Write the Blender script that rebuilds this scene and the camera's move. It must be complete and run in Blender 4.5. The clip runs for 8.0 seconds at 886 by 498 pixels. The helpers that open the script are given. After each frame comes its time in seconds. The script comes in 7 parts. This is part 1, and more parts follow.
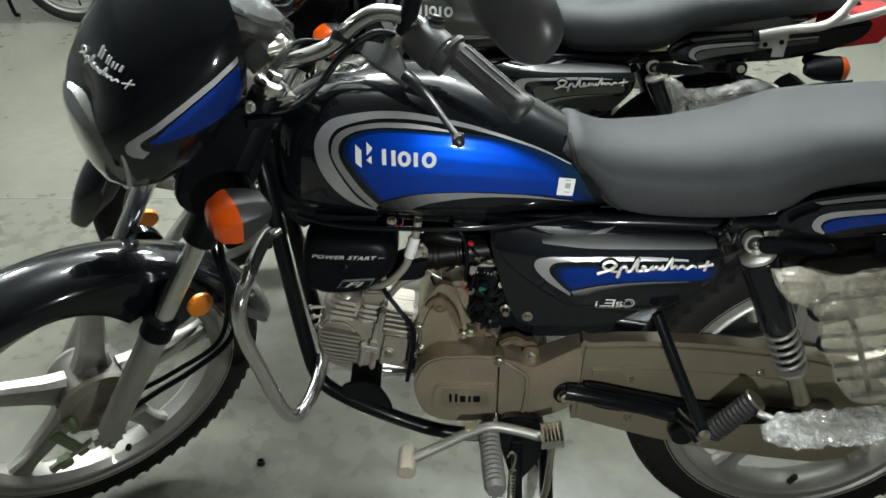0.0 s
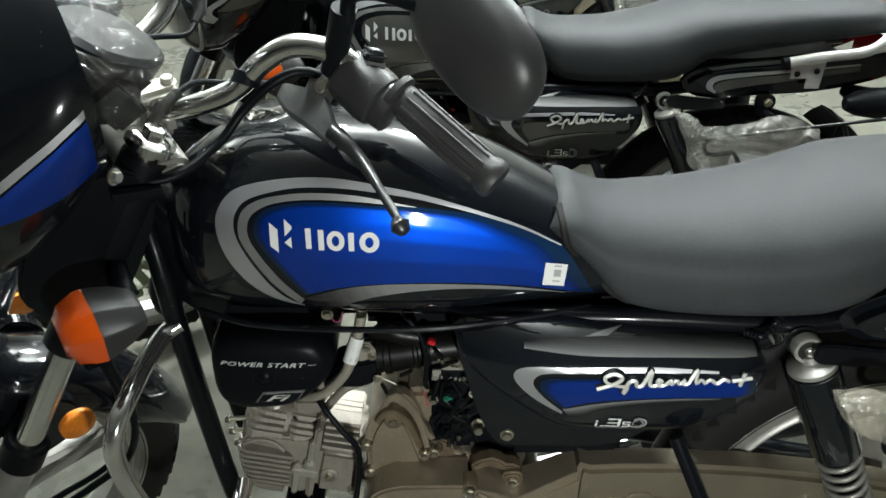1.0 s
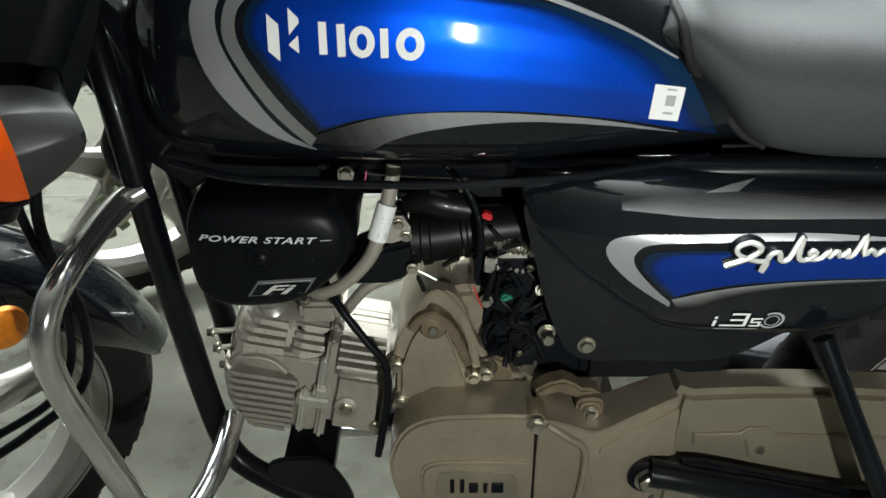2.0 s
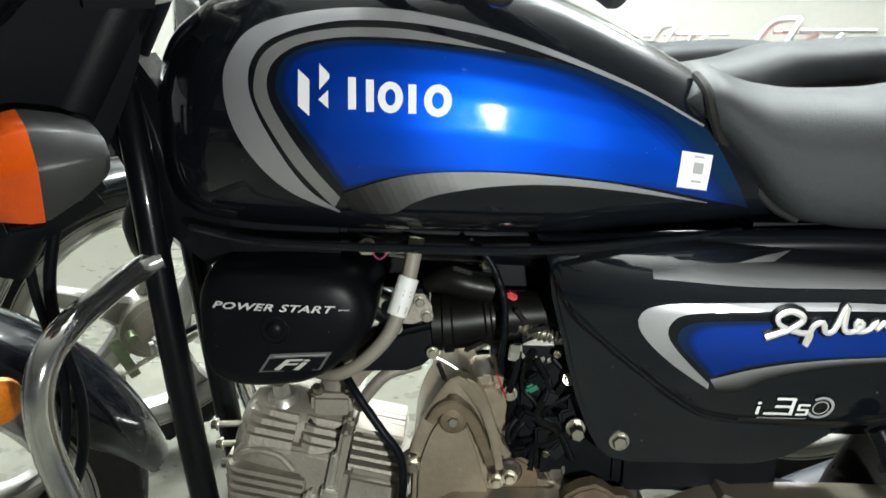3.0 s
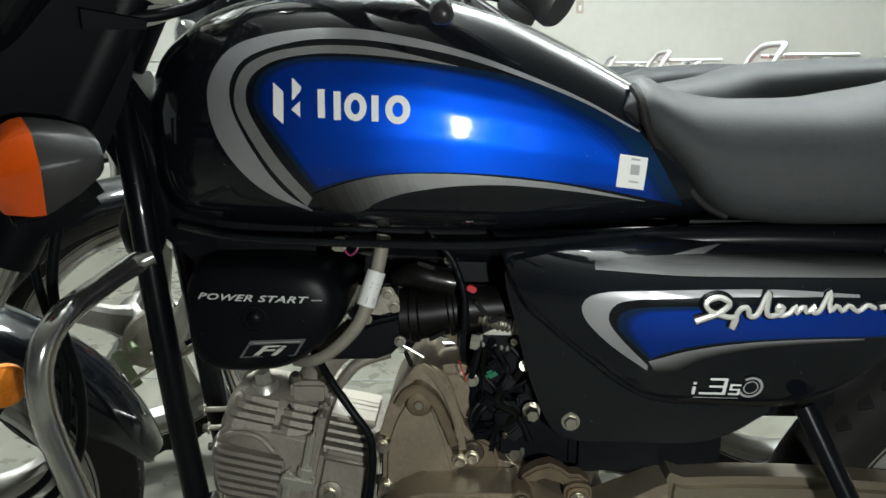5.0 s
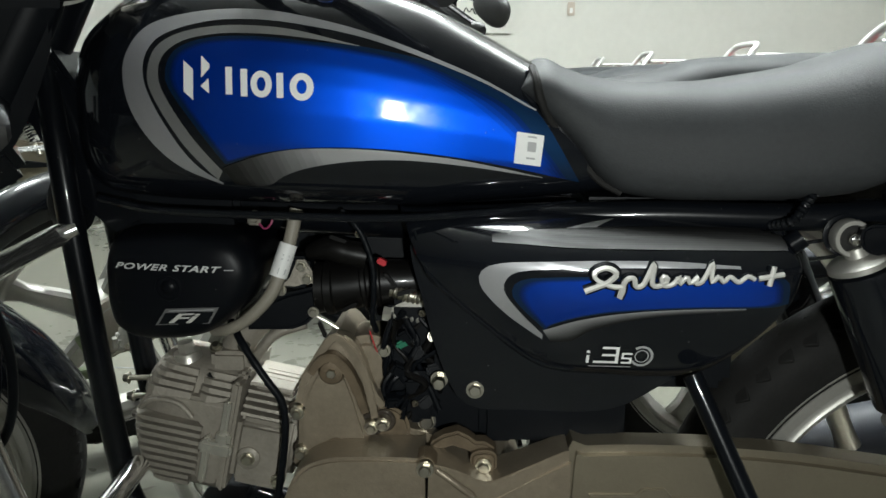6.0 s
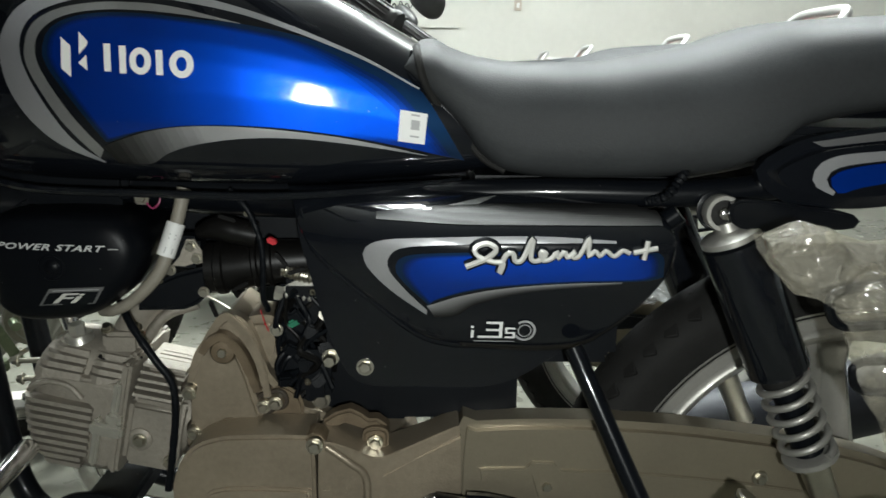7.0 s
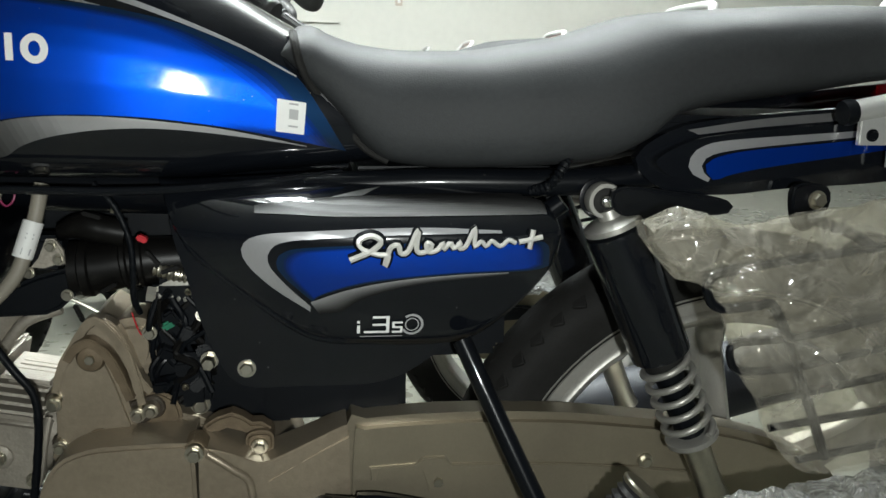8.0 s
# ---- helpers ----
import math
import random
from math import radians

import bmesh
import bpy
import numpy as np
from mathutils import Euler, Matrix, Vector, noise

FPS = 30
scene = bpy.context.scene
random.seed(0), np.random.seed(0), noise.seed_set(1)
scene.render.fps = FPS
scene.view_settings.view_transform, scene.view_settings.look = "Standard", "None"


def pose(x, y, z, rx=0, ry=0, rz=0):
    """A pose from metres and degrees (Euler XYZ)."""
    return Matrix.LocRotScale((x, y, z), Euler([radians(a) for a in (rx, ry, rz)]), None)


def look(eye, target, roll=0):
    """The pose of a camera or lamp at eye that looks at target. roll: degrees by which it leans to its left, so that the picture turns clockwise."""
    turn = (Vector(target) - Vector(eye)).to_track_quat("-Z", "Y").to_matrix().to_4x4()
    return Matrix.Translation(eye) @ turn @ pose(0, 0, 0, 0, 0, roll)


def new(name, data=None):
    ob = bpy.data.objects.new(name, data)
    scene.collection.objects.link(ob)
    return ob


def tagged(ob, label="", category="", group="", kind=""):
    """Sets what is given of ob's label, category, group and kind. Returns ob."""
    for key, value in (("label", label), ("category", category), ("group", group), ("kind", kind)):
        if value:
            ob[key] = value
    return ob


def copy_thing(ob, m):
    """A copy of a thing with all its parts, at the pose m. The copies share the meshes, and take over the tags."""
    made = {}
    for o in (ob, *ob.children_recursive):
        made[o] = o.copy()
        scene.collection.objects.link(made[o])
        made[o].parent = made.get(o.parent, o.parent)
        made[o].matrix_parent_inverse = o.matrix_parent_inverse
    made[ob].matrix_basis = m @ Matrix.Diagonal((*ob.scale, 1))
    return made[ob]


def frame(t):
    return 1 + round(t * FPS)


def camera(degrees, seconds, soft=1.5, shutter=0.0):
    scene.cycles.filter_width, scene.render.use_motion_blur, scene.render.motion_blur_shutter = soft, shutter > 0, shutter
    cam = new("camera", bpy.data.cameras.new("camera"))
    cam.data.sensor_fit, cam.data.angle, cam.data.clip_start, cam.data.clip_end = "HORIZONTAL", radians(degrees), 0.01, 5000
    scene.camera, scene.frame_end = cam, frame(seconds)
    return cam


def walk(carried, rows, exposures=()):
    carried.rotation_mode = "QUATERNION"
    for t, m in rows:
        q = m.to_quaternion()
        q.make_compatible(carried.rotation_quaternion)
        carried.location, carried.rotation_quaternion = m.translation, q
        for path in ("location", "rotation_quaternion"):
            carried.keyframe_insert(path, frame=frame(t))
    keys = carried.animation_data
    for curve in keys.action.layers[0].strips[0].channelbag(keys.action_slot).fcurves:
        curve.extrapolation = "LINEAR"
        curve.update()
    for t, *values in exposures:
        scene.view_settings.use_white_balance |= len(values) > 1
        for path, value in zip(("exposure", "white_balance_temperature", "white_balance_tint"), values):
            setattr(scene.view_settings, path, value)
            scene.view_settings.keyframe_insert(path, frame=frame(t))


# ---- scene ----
from mathutils.bvhtree import BVHTree

cam = camera(55.8, 8.0, shutter=0.3)
# seconds, eye, a point ahead, lean
ROWS = [
    (0.0, (0.6270, -1.1200, 1.2250), (0.6270, -0.2540, 0.7250), 0.00),
    (0.5, (0.6542, -0.9693, 1.1940), (0.6544, -0.0991, 0.7013), 0.05),
    (0.8, (0.6766, -0.8727, 1.1793), (0.6773, 0.0003, 0.6917), -0.20),
    (1.0, (0.6833, -0.8203, 1.1655), (0.6807, 0.0538, 0.6798), -0.12),
    (1.2, (0.6823, -0.7845, 1.1425), (0.6775, 0.0951, 0.6669), -0.45),
    (1.5, (0.6674, -0.7188, 1.0718), (0.6622, 0.1561, 0.5876), -0.19),
    (1.7, (0.6454, -0.6694, 0.9983), (0.6507, 0.1942, 0.4941), -0.19),
    (2.8, (0.6152, -0.6811, 0.8313), (0.6148, 0.2802, 0.5557), 0.29),
    (3.0, (0.6211, -0.6875, 0.8103), (0.6079, 0.2832, 0.5703), 0.53),
    (3.5, (0.6265, -0.7006, 0.8210), (0.6051, 0.2756, 0.6051), 0.53),
    (4.0, (0.6355, -0.7386, 0.8129), (0.6037, 0.2404, 0.6113), 0.45),
    (4.2, (0.6357, -0.7395, 0.8160), (0.6085, 0.2373, 0.6038), 0.16),
    (5.3, (0.6851, -0.7704, 0.7867), (0.6603, 0.2089, 0.5862), 0.14),
    (5.5, (0.7052, -0.7800, 0.7804), (0.6735, 0.1999, 0.5834), 0.49),
    (6.0, (0.7453, -0.7903, 0.7803), (0.7174, 0.1886, 0.5780), 0.53),
    (6.5, (0.7784, -0.7979, 0.7780), (0.7605, 0.1810, 0.5744), 0.60),
    (7.0, (0.8085, -0.8010, 0.7663), (0.8305, 0.1773, 0.5604), 0.75),
    (7.2, (0.8155, -0.8012, 0.7628), (0.8585, 0.1761, 0.5552), 0.72),
    (7.5, (0.8192, -0.8012, 0.7602), (0.9129, 0.1727, 0.5534), 1.00),
    (7.7, (0.8176, -0.7976, 0.7595), (0.9446, 0.1722, 0.5515), 0.96),
    (8.0, (0.8117, -0.7841, 0.7592), (0.9680, 0.1815, 0.5513), 1.02),
]
walk(cam, [(t, look(eye, ahead, lean)) for t, eye, ahead, lean in ROWS], [(0.0, 0.16), (1.0, 0.25), (1.7, 0.37), (2.8, 0.74), (3.2, 0.72), (3.6, 0.54), (4.2, 0.28), (5.3, 0.0), (6.0, -0.06), (6.5, 0.03), (8.0, 0.17)])

# ---- light: a closed showroom lit by ceiling panels ----
world = bpy.data.worlds.new("world")
scene.world = world
world.use_nodes = True
world.node_tree.nodes["Background"].inputs[0].default_value = (0.9, 0.95, 1.0, 1)
world.node_tree.nodes["Background"].inputs[1].default_value = 0.02


# ---- materials ----
def material(name, base, rough=0.5, metal=0.0, coat=0.0, noise_scale=0.0, vary=0.0, bump=0.0, bump_scale=200.0,
             rough_vary=0.0, flake=False, spec=0.5, dust=0.0, coat_rough=0.05):
    m = bpy.data.materials.new(name)
    m.use_nodes = True
    nt = m.node_tree
    b = nt.nodes["Principled BSDF"]
    b.inputs["Base Color"].default_value = (*base, 1)
    b.inputs["Roughness"].default_value = rough
    b.inputs["Metallic"].default_value = metal
    b.inputs["Coat Weight"].default_value = coat
    b.inputs["Coat Roughness"].default_value = coat_rough
    b.inputs["Specular IOR Level"].default_value = spec
    geo = nt.nodes.new("ShaderNodeTexCoord")
    if vary or rough_vary:
        n = nt.nodes.new("ShaderNodeTexNoise")
        n.inputs["Scale"].default_value = noise_scale or 8
        n.inputs["Detail"].default_value = 6
        nt.links.new(geo.outputs["Object"], n.inputs["Vector"])
        fine = nt.nodes.new("ShaderNodeTexNoise")
        fine.inputs["Scale"].default_value = (noise_scale or 8) * 14
        fine.inputs["Detail"].default_value = 3
        nt.links.new(geo.outputs["Object"], fine.inputs["Vector"])
        mixn = nt.nodes.new("ShaderNodeMath")
        mixn.operation = "MULTIPLY_ADD"
        mixn.inputs[1].default_value = 0.4
        nt.links.new(fine.outputs["Fac"], mixn.inputs[0])
        half = nt.nodes.new("ShaderNodeMath")
        half.operation = "MULTIPLY"
        half.inputs[1].default_value = 0.6
        nt.links.new(n.outputs["Fac"], half.inputs[0])
        nt.links.new(half.outputs[0], mixn.inputs[2])
        if vary:
            ramp = nt.nodes.new("ShaderNodeMapRange")
            ramp.inputs["From Min"].default_value, ramp.inputs["From Max"].default_value = 0.3, 0.7
            ramp.inputs["To Min"].default_value, ramp.inputs["To Max"].default_value = 1 - vary, 1 + vary
            nt.links.new(mixn.outputs[0], ramp.inputs["Value"])
            mul = nt.nodes.new("ShaderNodeVectorMath")
            mul.operation = "SCALE"
            mul.inputs[0].default_value = base
            nt.links.new(ramp.outputs[0], mul.inputs["Scale"])
            nt.links.new(mul.outputs[0], b.inputs["Base Color"])
        if rough_vary:
            rr = nt.nodes.new("ShaderNodeMapRange")
            rr.inputs["From Min"].default_value, rr.inputs["From Max"].default_value = 0.3, 0.7
            rr.inputs["To Min"].default_value, rr.inputs["To Max"].default_value = max(0.02, rough - rough_vary), rough + rough_vary
            nt.links.new(mixn.outputs[0], rr.inputs["Value"])
            nt.links.new(rr.outputs[0], b.inputs["Roughness"])
    if flake:
        v = nt.nodes.new("ShaderNodeTexVoronoi")
        v.inputs["Scale"].default_value = 2200
        nt.links.new(geo.outputs["Object"], v.inputs["Vector"])
        mr = nt.nodes.new("ShaderNodeMapRange")
        mr.inputs["To Min"].default_value, mr.inputs["To Max"].default_value = rough - 0.03, rough + 0.12
        nt.links.new(v.outputs["Color"], mr.inputs["Value"])
        nt.links.new(mr.outputs[0], b.inputs["Roughness"])
    if dust:
        # settled dust: fine specks of uneven size, and a patchy bloom on the gloss
        cell = nt.nodes.new("ShaderNodeTexVoronoi")
        cell.inputs["Scale"].default_value = 150
        nt.links.new(geo.outputs["Object"], cell.inputs["Vector"])
        size = nt.nodes.new("ShaderNodeSeparateColor")
        nt.links.new(cell.outputs["Color"], size.inputs[0])
        limit = nt.nodes.new("ShaderNodeMapRange")
        limit.inputs["From Min"].default_value, limit.inputs["From Max"].default_value = 0.78, 1.0
        limit.inputs["To Min"].default_value, limit.inputs["To Max"].default_value = 0.0, 0.1
        nt.links.new(size.outputs[0], limit.inputs["Value"])
        speck = nt.nodes.new("ShaderNodeMath")
        speck.operation = "LESS_THAN"
        nt.links.new(cell.outputs["Distance"], speck.inputs[0])
        nt.links.new(limit.outputs[0], speck.inputs[1])
        share = nt.nodes.new("ShaderNodeMath")
        share.operation = "MULTIPLY"
        share.inputs[1].default_value = dust
        nt.links.new(speck.outputs[0], share.inputs[0])
        over = nt.nodes.new("ShaderNodeMix")
        over.data_type = "RGBA"
        over.inputs[7].default_value = (0.34, 0.33, 0.3, 1)
        nt.links.new(share.outputs[0], over.inputs[0])
        if b.inputs["Base Color"].is_linked:
            nt.links.new(b.inputs["Base Color"].links[0].from_socket, over.inputs[6])
        else:
            over.inputs[6].default_value = (*base, 1)
        nt.links.new(over.outputs[2], b.inputs["Base Color"])
        bloom = nt.nodes.new("ShaderNodeTexNoise")
        bloom.inputs["Scale"].default_value = 11
        bloom.inputs["Detail"].default_value = 7
        bloom.inputs["Roughness"].default_value = 0.65
        nt.links.new(geo.outputs["Object"], bloom.inputs["Vector"])
        haze = nt.nodes.new("ShaderNodeMapRange")
        haze.inputs["From Min"].default_value, haze.inputs["From Max"].default_value = 0.35, 0.68
        haze.inputs["To Min"].default_value, haze.inputs["To Max"].default_value = coat_rough * 0.55, coat_rough * 2.2
        nt.links.new(bloom.outputs["Fac"], haze.inputs["Value"])
        nt.links.new(haze.outputs[0], b.inputs["Coat Roughness"])
    if bump:
        t = nt.nodes.new("ShaderNodeTexNoise")
        t.inputs["Scale"].default_value = bump_scale
        t.inputs["Detail"].default_value = 4
        nt.links.new(geo.outputs["Object"], t.inputs["Vector"])
        bp = nt.nodes.new("ShaderNodeBump")
        bp.inputs["Strength"].default_value = bump
        bp.inputs["Distance"].default_value = 0.002
        nt.links.new(t.outputs["Fac"], bp.inputs["Height"])
        nt.links.new(bp.outputs[0], b.inputs["Normal"])
    return m


def glass_film(name, tint, gloss, milk_share=0.45, milk_base=(0.62, 0.6, 0.54), scale=24.0, sharp=0.16):
    """Clear crinkled packing film: see-through, with hard glints along its creases."""
    m = bpy.data.materials.new(name)
    m.use_nodes = True
    nt = m.node_tree
    nt.nodes.remove(nt.nodes["Principled BSDF"])
    out = nt.nodes["Material Output"]
    geo = nt.nodes.new("ShaderNodeTexCoord")
    n = nt.nodes.new("ShaderNodeTexNoise")
    n.inputs["Scale"].default_value = scale
    n.inputs["Detail"].default_value = 3
    n.inputs["Distortion"].default_value = 1.2
    nt.links.new(geo.outputs["Object"], n.inputs["Vector"])
    # folded facets: the cells of a warped pattern, each tilted its own way
    warp = nt.nodes.new("ShaderNodeVectorMath")
    warp.operation = "MULTIPLY_ADD"
    warp.inputs[1].default_value = (0.09, 0.09, 0.09)
    nt.links.new(n.outputs["Color"], warp.inputs[0])
    nt.links.new(geo.outputs["Object"], warp.inputs[2])
    v = nt.nodes.new("ShaderNodeTexVoronoi")
    v.inputs["Scale"].default_value = scale * 2.2
    nt.links.new(warp.outputs[0], v.inputs["Vector"])
    summed = nt.nodes.new("ShaderNodeMath")
    summed.operation = "MULTIPLY_ADD"
    summed.inputs[1].default_value = 0.7
    nt.links.new(v.outputs["Distance"], summed.inputs[0])
    nt.links.new(n.outputs["Fac"], summed.inputs[2])
    bp = nt.nodes.new("ShaderNodeBump")
    bp.inputs["Strength"].default_value = 1.0
    bp.inputs["Distance"].default_value = 0.005
    nt.links.new(summed.outputs[0], bp.inputs["Height"])
    clear = nt.nodes.new("ShaderNodeBsdfTransparent")
    clear.inputs[0].default_value = (*tint, 1)
    shine = nt.nodes.new("ShaderNodeBsdfGlossy")
    shine.inputs["Roughness"].default_value = sharp
    nt.links.new(bp.outputs[0], shine.inputs["Normal"])
    milk = nt.nodes.new("ShaderNodeBsdfDiffuse")
    milk.inputs[0].default_value = (*milk_base, 1)
    nt.links.new(bp.outputs[0], milk.inputs["Normal"])
    both = nt.nodes.new("ShaderNodeMixShader")
    both.inputs[0].default_value = milk_share
    nt.links.new(shine.outputs[0], both.inputs[1])
    nt.links.new(milk.outputs[0], both.inputs[2])
    mr = nt.nodes.new("ShaderNodeMapRange")
    mr.inputs["From Min"].default_value, mr.inputs["From Max"].default_value = 0.35, 0.7
    mr.inputs["To Min"].default_value, mr.inputs["To Max"].default_value = gloss * 0.6, gloss * 1.6
    nt.links.new(n.outputs["Fac"], mr.inputs["Value"])
    # sharp crease lines made paler and denser: the light creases catch, put into opacity
    fold = nt.nodes.new("ShaderNodeTexVoronoi")
    fold.feature = "DISTANCE_TO_EDGE"
    fold.inputs["Scale"].default_value = scale * 0.9
    nt.links.new(warp.outputs[0], fold.inputs["Vector"])
    line = nt.nodes.new("ShaderNodeMapRange")
    line.inputs["From Min"].default_value, line.inputs["From Max"].default_value = 0.0, 0.05
    line.inputs["To Min"].default_value, line.inputs["To Max"].default_value = gloss * 0.6, 0.0
    nt.links.new(fold.outputs["Distance"], line.inputs["Value"])
    both_lines = nt.nodes.new("ShaderNodeMath")
    both_lines.operation = "ADD"
    nt.links.new(mr.outputs[0], both_lines.inputs[0])
    nt.links.new(line.outputs[0], both_lines.inputs[1])
    mix = nt.nodes.new("ShaderNodeMixShader")
    nt.links.new(both_lines.outputs[0], mix.inputs[0])
    nt.links.new(clear.outputs[0], mix.inputs[1])
    nt.links.new(both.outputs[0], mix.inputs[2])
    nt.links.new(mix.outputs[0], out.inputs["Surface"])
    return m


BLACK = material("gloss_black_paint", (0.0048, 0.0058, 0.008), 0.32, 0, 1.0, 30, 0.1, spec=0.04, dust=0.3, coat_rough=0.055)
BLACK.node_tree.nodes["Principled BSDF"].inputs["Coat IOR"].default_value = 1.56
BLACK_TUBE = material("black_enamel", (0.0036, 0.0044, 0.006), 0.3, 0, 0.35, 25, 0.15, 0.02, 60, spec=0.12, dust=0.35)
BLACK_PLASTIC = material("black_moulded_plastic", (0.0038, 0.0048, 0.0064), 0.42, 0, 0, 20, 0.2, 0.12, 900, spec=0.14)
FILTER_BLACK = material("satin_black_plastic", (0.0034, 0.0041, 0.0056), 0.36, 0, 0, 20, 0.15, 0.06, 1300, spec=0.12, dust=0.18)
GREY_PLASTIC = material("dark_grey_plastic", (0.027, 0.027, 0.027), 0.4, 0, 0, 20, 0.12, 0.1, 900)
BLUE = material("metallic_blue_paint", (0.001, 0.042, 0.37), 0.34, 0.78, 1.0, flake=True, spec=0.0, dust=0.16, coat_rough=0.06)
BLUE.node_tree.nodes["Principled BSDF"].inputs["Coat Roughness"].default_value = 0.06
NAVY = material("dark_blue_paint", (0.005, 0.02, 0.055), 0.45, 0.5, 1.0, flake=True, spec=0.0)
SILVER = material("silver_decal", (0.46, 0.46, 0.475), 0.4, 0.72, 0.6, 40, 0.06)
SILVER_DARK = material("dark_silver_decal", (0.15, 0.15, 0.15), 0.42, 0.4, 0.6, 40, 0.1)
SMOKE = material("smoke_grey_paint", (0.1, 0.1, 0.09), 0.42, 0.5, 1.0, flake=True)
WHITE_PRINT = material("white_print", (0.78, 0.78, 0.76), 0.45)
PALE_PRINT = material("pale_grey_print", (0.55, 0.55, 0.54), 0.45)
GREY_PRINT = material("grey_print", (0.34, 0.34, 0.34), 0.5)
VINYL = material("black_seat_vinyl", (0.034, 0.036, 0.0375), 0.54, 0, 0, 16, 0.16, 0.16, 620, 0.06, spec=0.13)
RUBBER = material("tyre_rubber", (0.016, 0.0157, 0.015), 0.7, 0, 0, 30, 0.25, 0.2, 240, spec=0.15)
GRIP_RUBBER = material("grip_rubber", (0.03, 0.0295, 0.029), 0.5, 0, 0, 40, 0.15, 0.1, 500)
CHROME = material("chrome", (0.8, 0.79, 0.77), 0.13, 1.0, 0, 20, 0.04, 0, 0, 0.06)
WORN_CHROME = material("worn_chrome", (0.74, 0.73, 0.71), 0.15, 0.95, 0, 14, 0.05, 0, 0, 0.04)
STEEL = material("zinc_plated_steel", (0.56, 0.53, 0.45), 0.32, 1.0, 0, 60, 0.12, 0.06, 300)
ALLOY = material("silver_painted_alloy", (0.38, 0.37, 0.34), 0.42, 0.6, 0.3, 30, 0.08, 0.05, 500)
CAST = material("cast_aluminium", (0.3, 0.272, 0.228), 0.5, 0.35, 0, 15, 0.2, 0.3, 380, 0.08)
TAN = material("bronze_grey_engine_paint", (0.29, 0.242, 0.178), 0.38, 0.5, 0.2, 13, 0.17, 0.14, 420, 0.08)
TAN_DARK = material("khaki_chain_case_paint", (0.27, 0.235, 0.172), 0.33, 0.55, 0.15, 22, 0.07, 0.1, 520)
AMBER = material("amber_lens", (0.68, 0.085, 0.004), 0.2, 0, 0.6, 60, 0.12, 0.35, 110)
REFLECTOR = material("amber_reflector", (0.95, 0.27, 0.008), 0.3, 0.4, 0.6, 300, 0.25, 0.3, 700)
RED_LENS = material("red_lens", (0.55, 0.01, 0.015), 0.15, 0, 0.8, 60, 0.1)
FILM = glass_film("packing_film", (0.96, 0.94, 0.88), 0.32, 0.62, (0.58, 0.545, 0.46), 20.0, 0.07)
FILM_THIN = glass_film("thin_clear_film", (0.97, 0.97, 0.96), 0.09, 0.3)
RED_PLASTIC = material("red_connector", (0.5, 0.01, 0.02), 0.4)
PINK = material("pink_wire_sheath", (0.25, 0.03, 0.09), 0.45)
GREEN_PLASTIC = material("green_connector", (0.01, 0.15, 0.08), 0.4)
PEG_GREY = material("grey_peg_rubber", (0.16, 0.155, 0.145), 0.5, 0, 0, 40, 0.15, 0.1, 500)
HOSE = material("grey_rubber_hose", (0.23, 0.21, 0.17), 0.55, 0, 0, 40, 0.1)
MUFFLER = material("dark_muffler_paint", (0.02, 0.022, 0.028), 0.5, 0, 0, 20, 0.15, spec=0.3)

RUBBER_GLOSS = material("smooth_black_rubber", (0.0045, 0.0042, 0.004), 0.38, 0, 0.1, 30, 0.2, spec=0.2)
# brown of the stained castings, also used for shade on a lip and a recess
BROWN = material("stained_and_shaded_casting", (0.15, 0.113, 0.072), 0.5, 0.4, 0, 60, 0.3, 0.1, 400)
DARK_LINE = material("dark_brown_line", (0.035, 0.026, 0.018), 0.42, 0, 0.2, 60, 0.3)
BEIGE = material("beige_plastic", (0.5, 0.43, 0.35), 0.45, 0, 0, 50, 0.08)
OLIVE = material("olive_zinc", (0.2, 0.24, 0.15), 0.45, 0.5, 0, 60, 0.25)
BRIGHT = material("bright_cast_metal", (0.62, 0.6, 0.54), 0.35, 0.8, 0, 50, 0.1, 0.1, 400)
LEVER_GREY = material("grey_painted_casting", (0.05, 0.052, 0.05), 0.42, 0, 0.2, 40, 0.12, 0.1, 700)
LEVER_BLACK = material("black_lever_paint", (0.014, 0.014, 0.014), 0.35, 0, 0.3, 40, 0.1)
SILVER_TUBE = material("silver_painted_tube", (0.6, 0.6, 0.58), 0.35, 0.4, 0.3, 40, 0.06)
STICKER = material("white_paper", (0.75, 0.75, 0.73), 0.55, 0, 0, 200, 0.03)
BADGE = material("bright_badge", (0.64, 0.63, 0.59), 0.3, 0.3, 0.3, 100, 0.03)
FADE = material("grey_fade_decal", (0.3, 0.3, 0.295), 0.4, 0.7, 0.6, 40, 0.1)
FILM_LOOSE = glass_film("loose_packing_film", (0.95, 0.95, 0.92), 0.3, 0.5, (0.75, 0.74, 0.68), 20.0, 0.07)
FILM_DENSE = glass_film("wound_packing_film", (0.95, 0.95, 0.93), 0.55, 0.4, (0.85, 0.85, 0.83), 30.0, 0.1)
LENS = material("headlamp_lens", (0.1, 0.1, 0.097), 0.12, 0.3, 1.0, 30, 0.3)

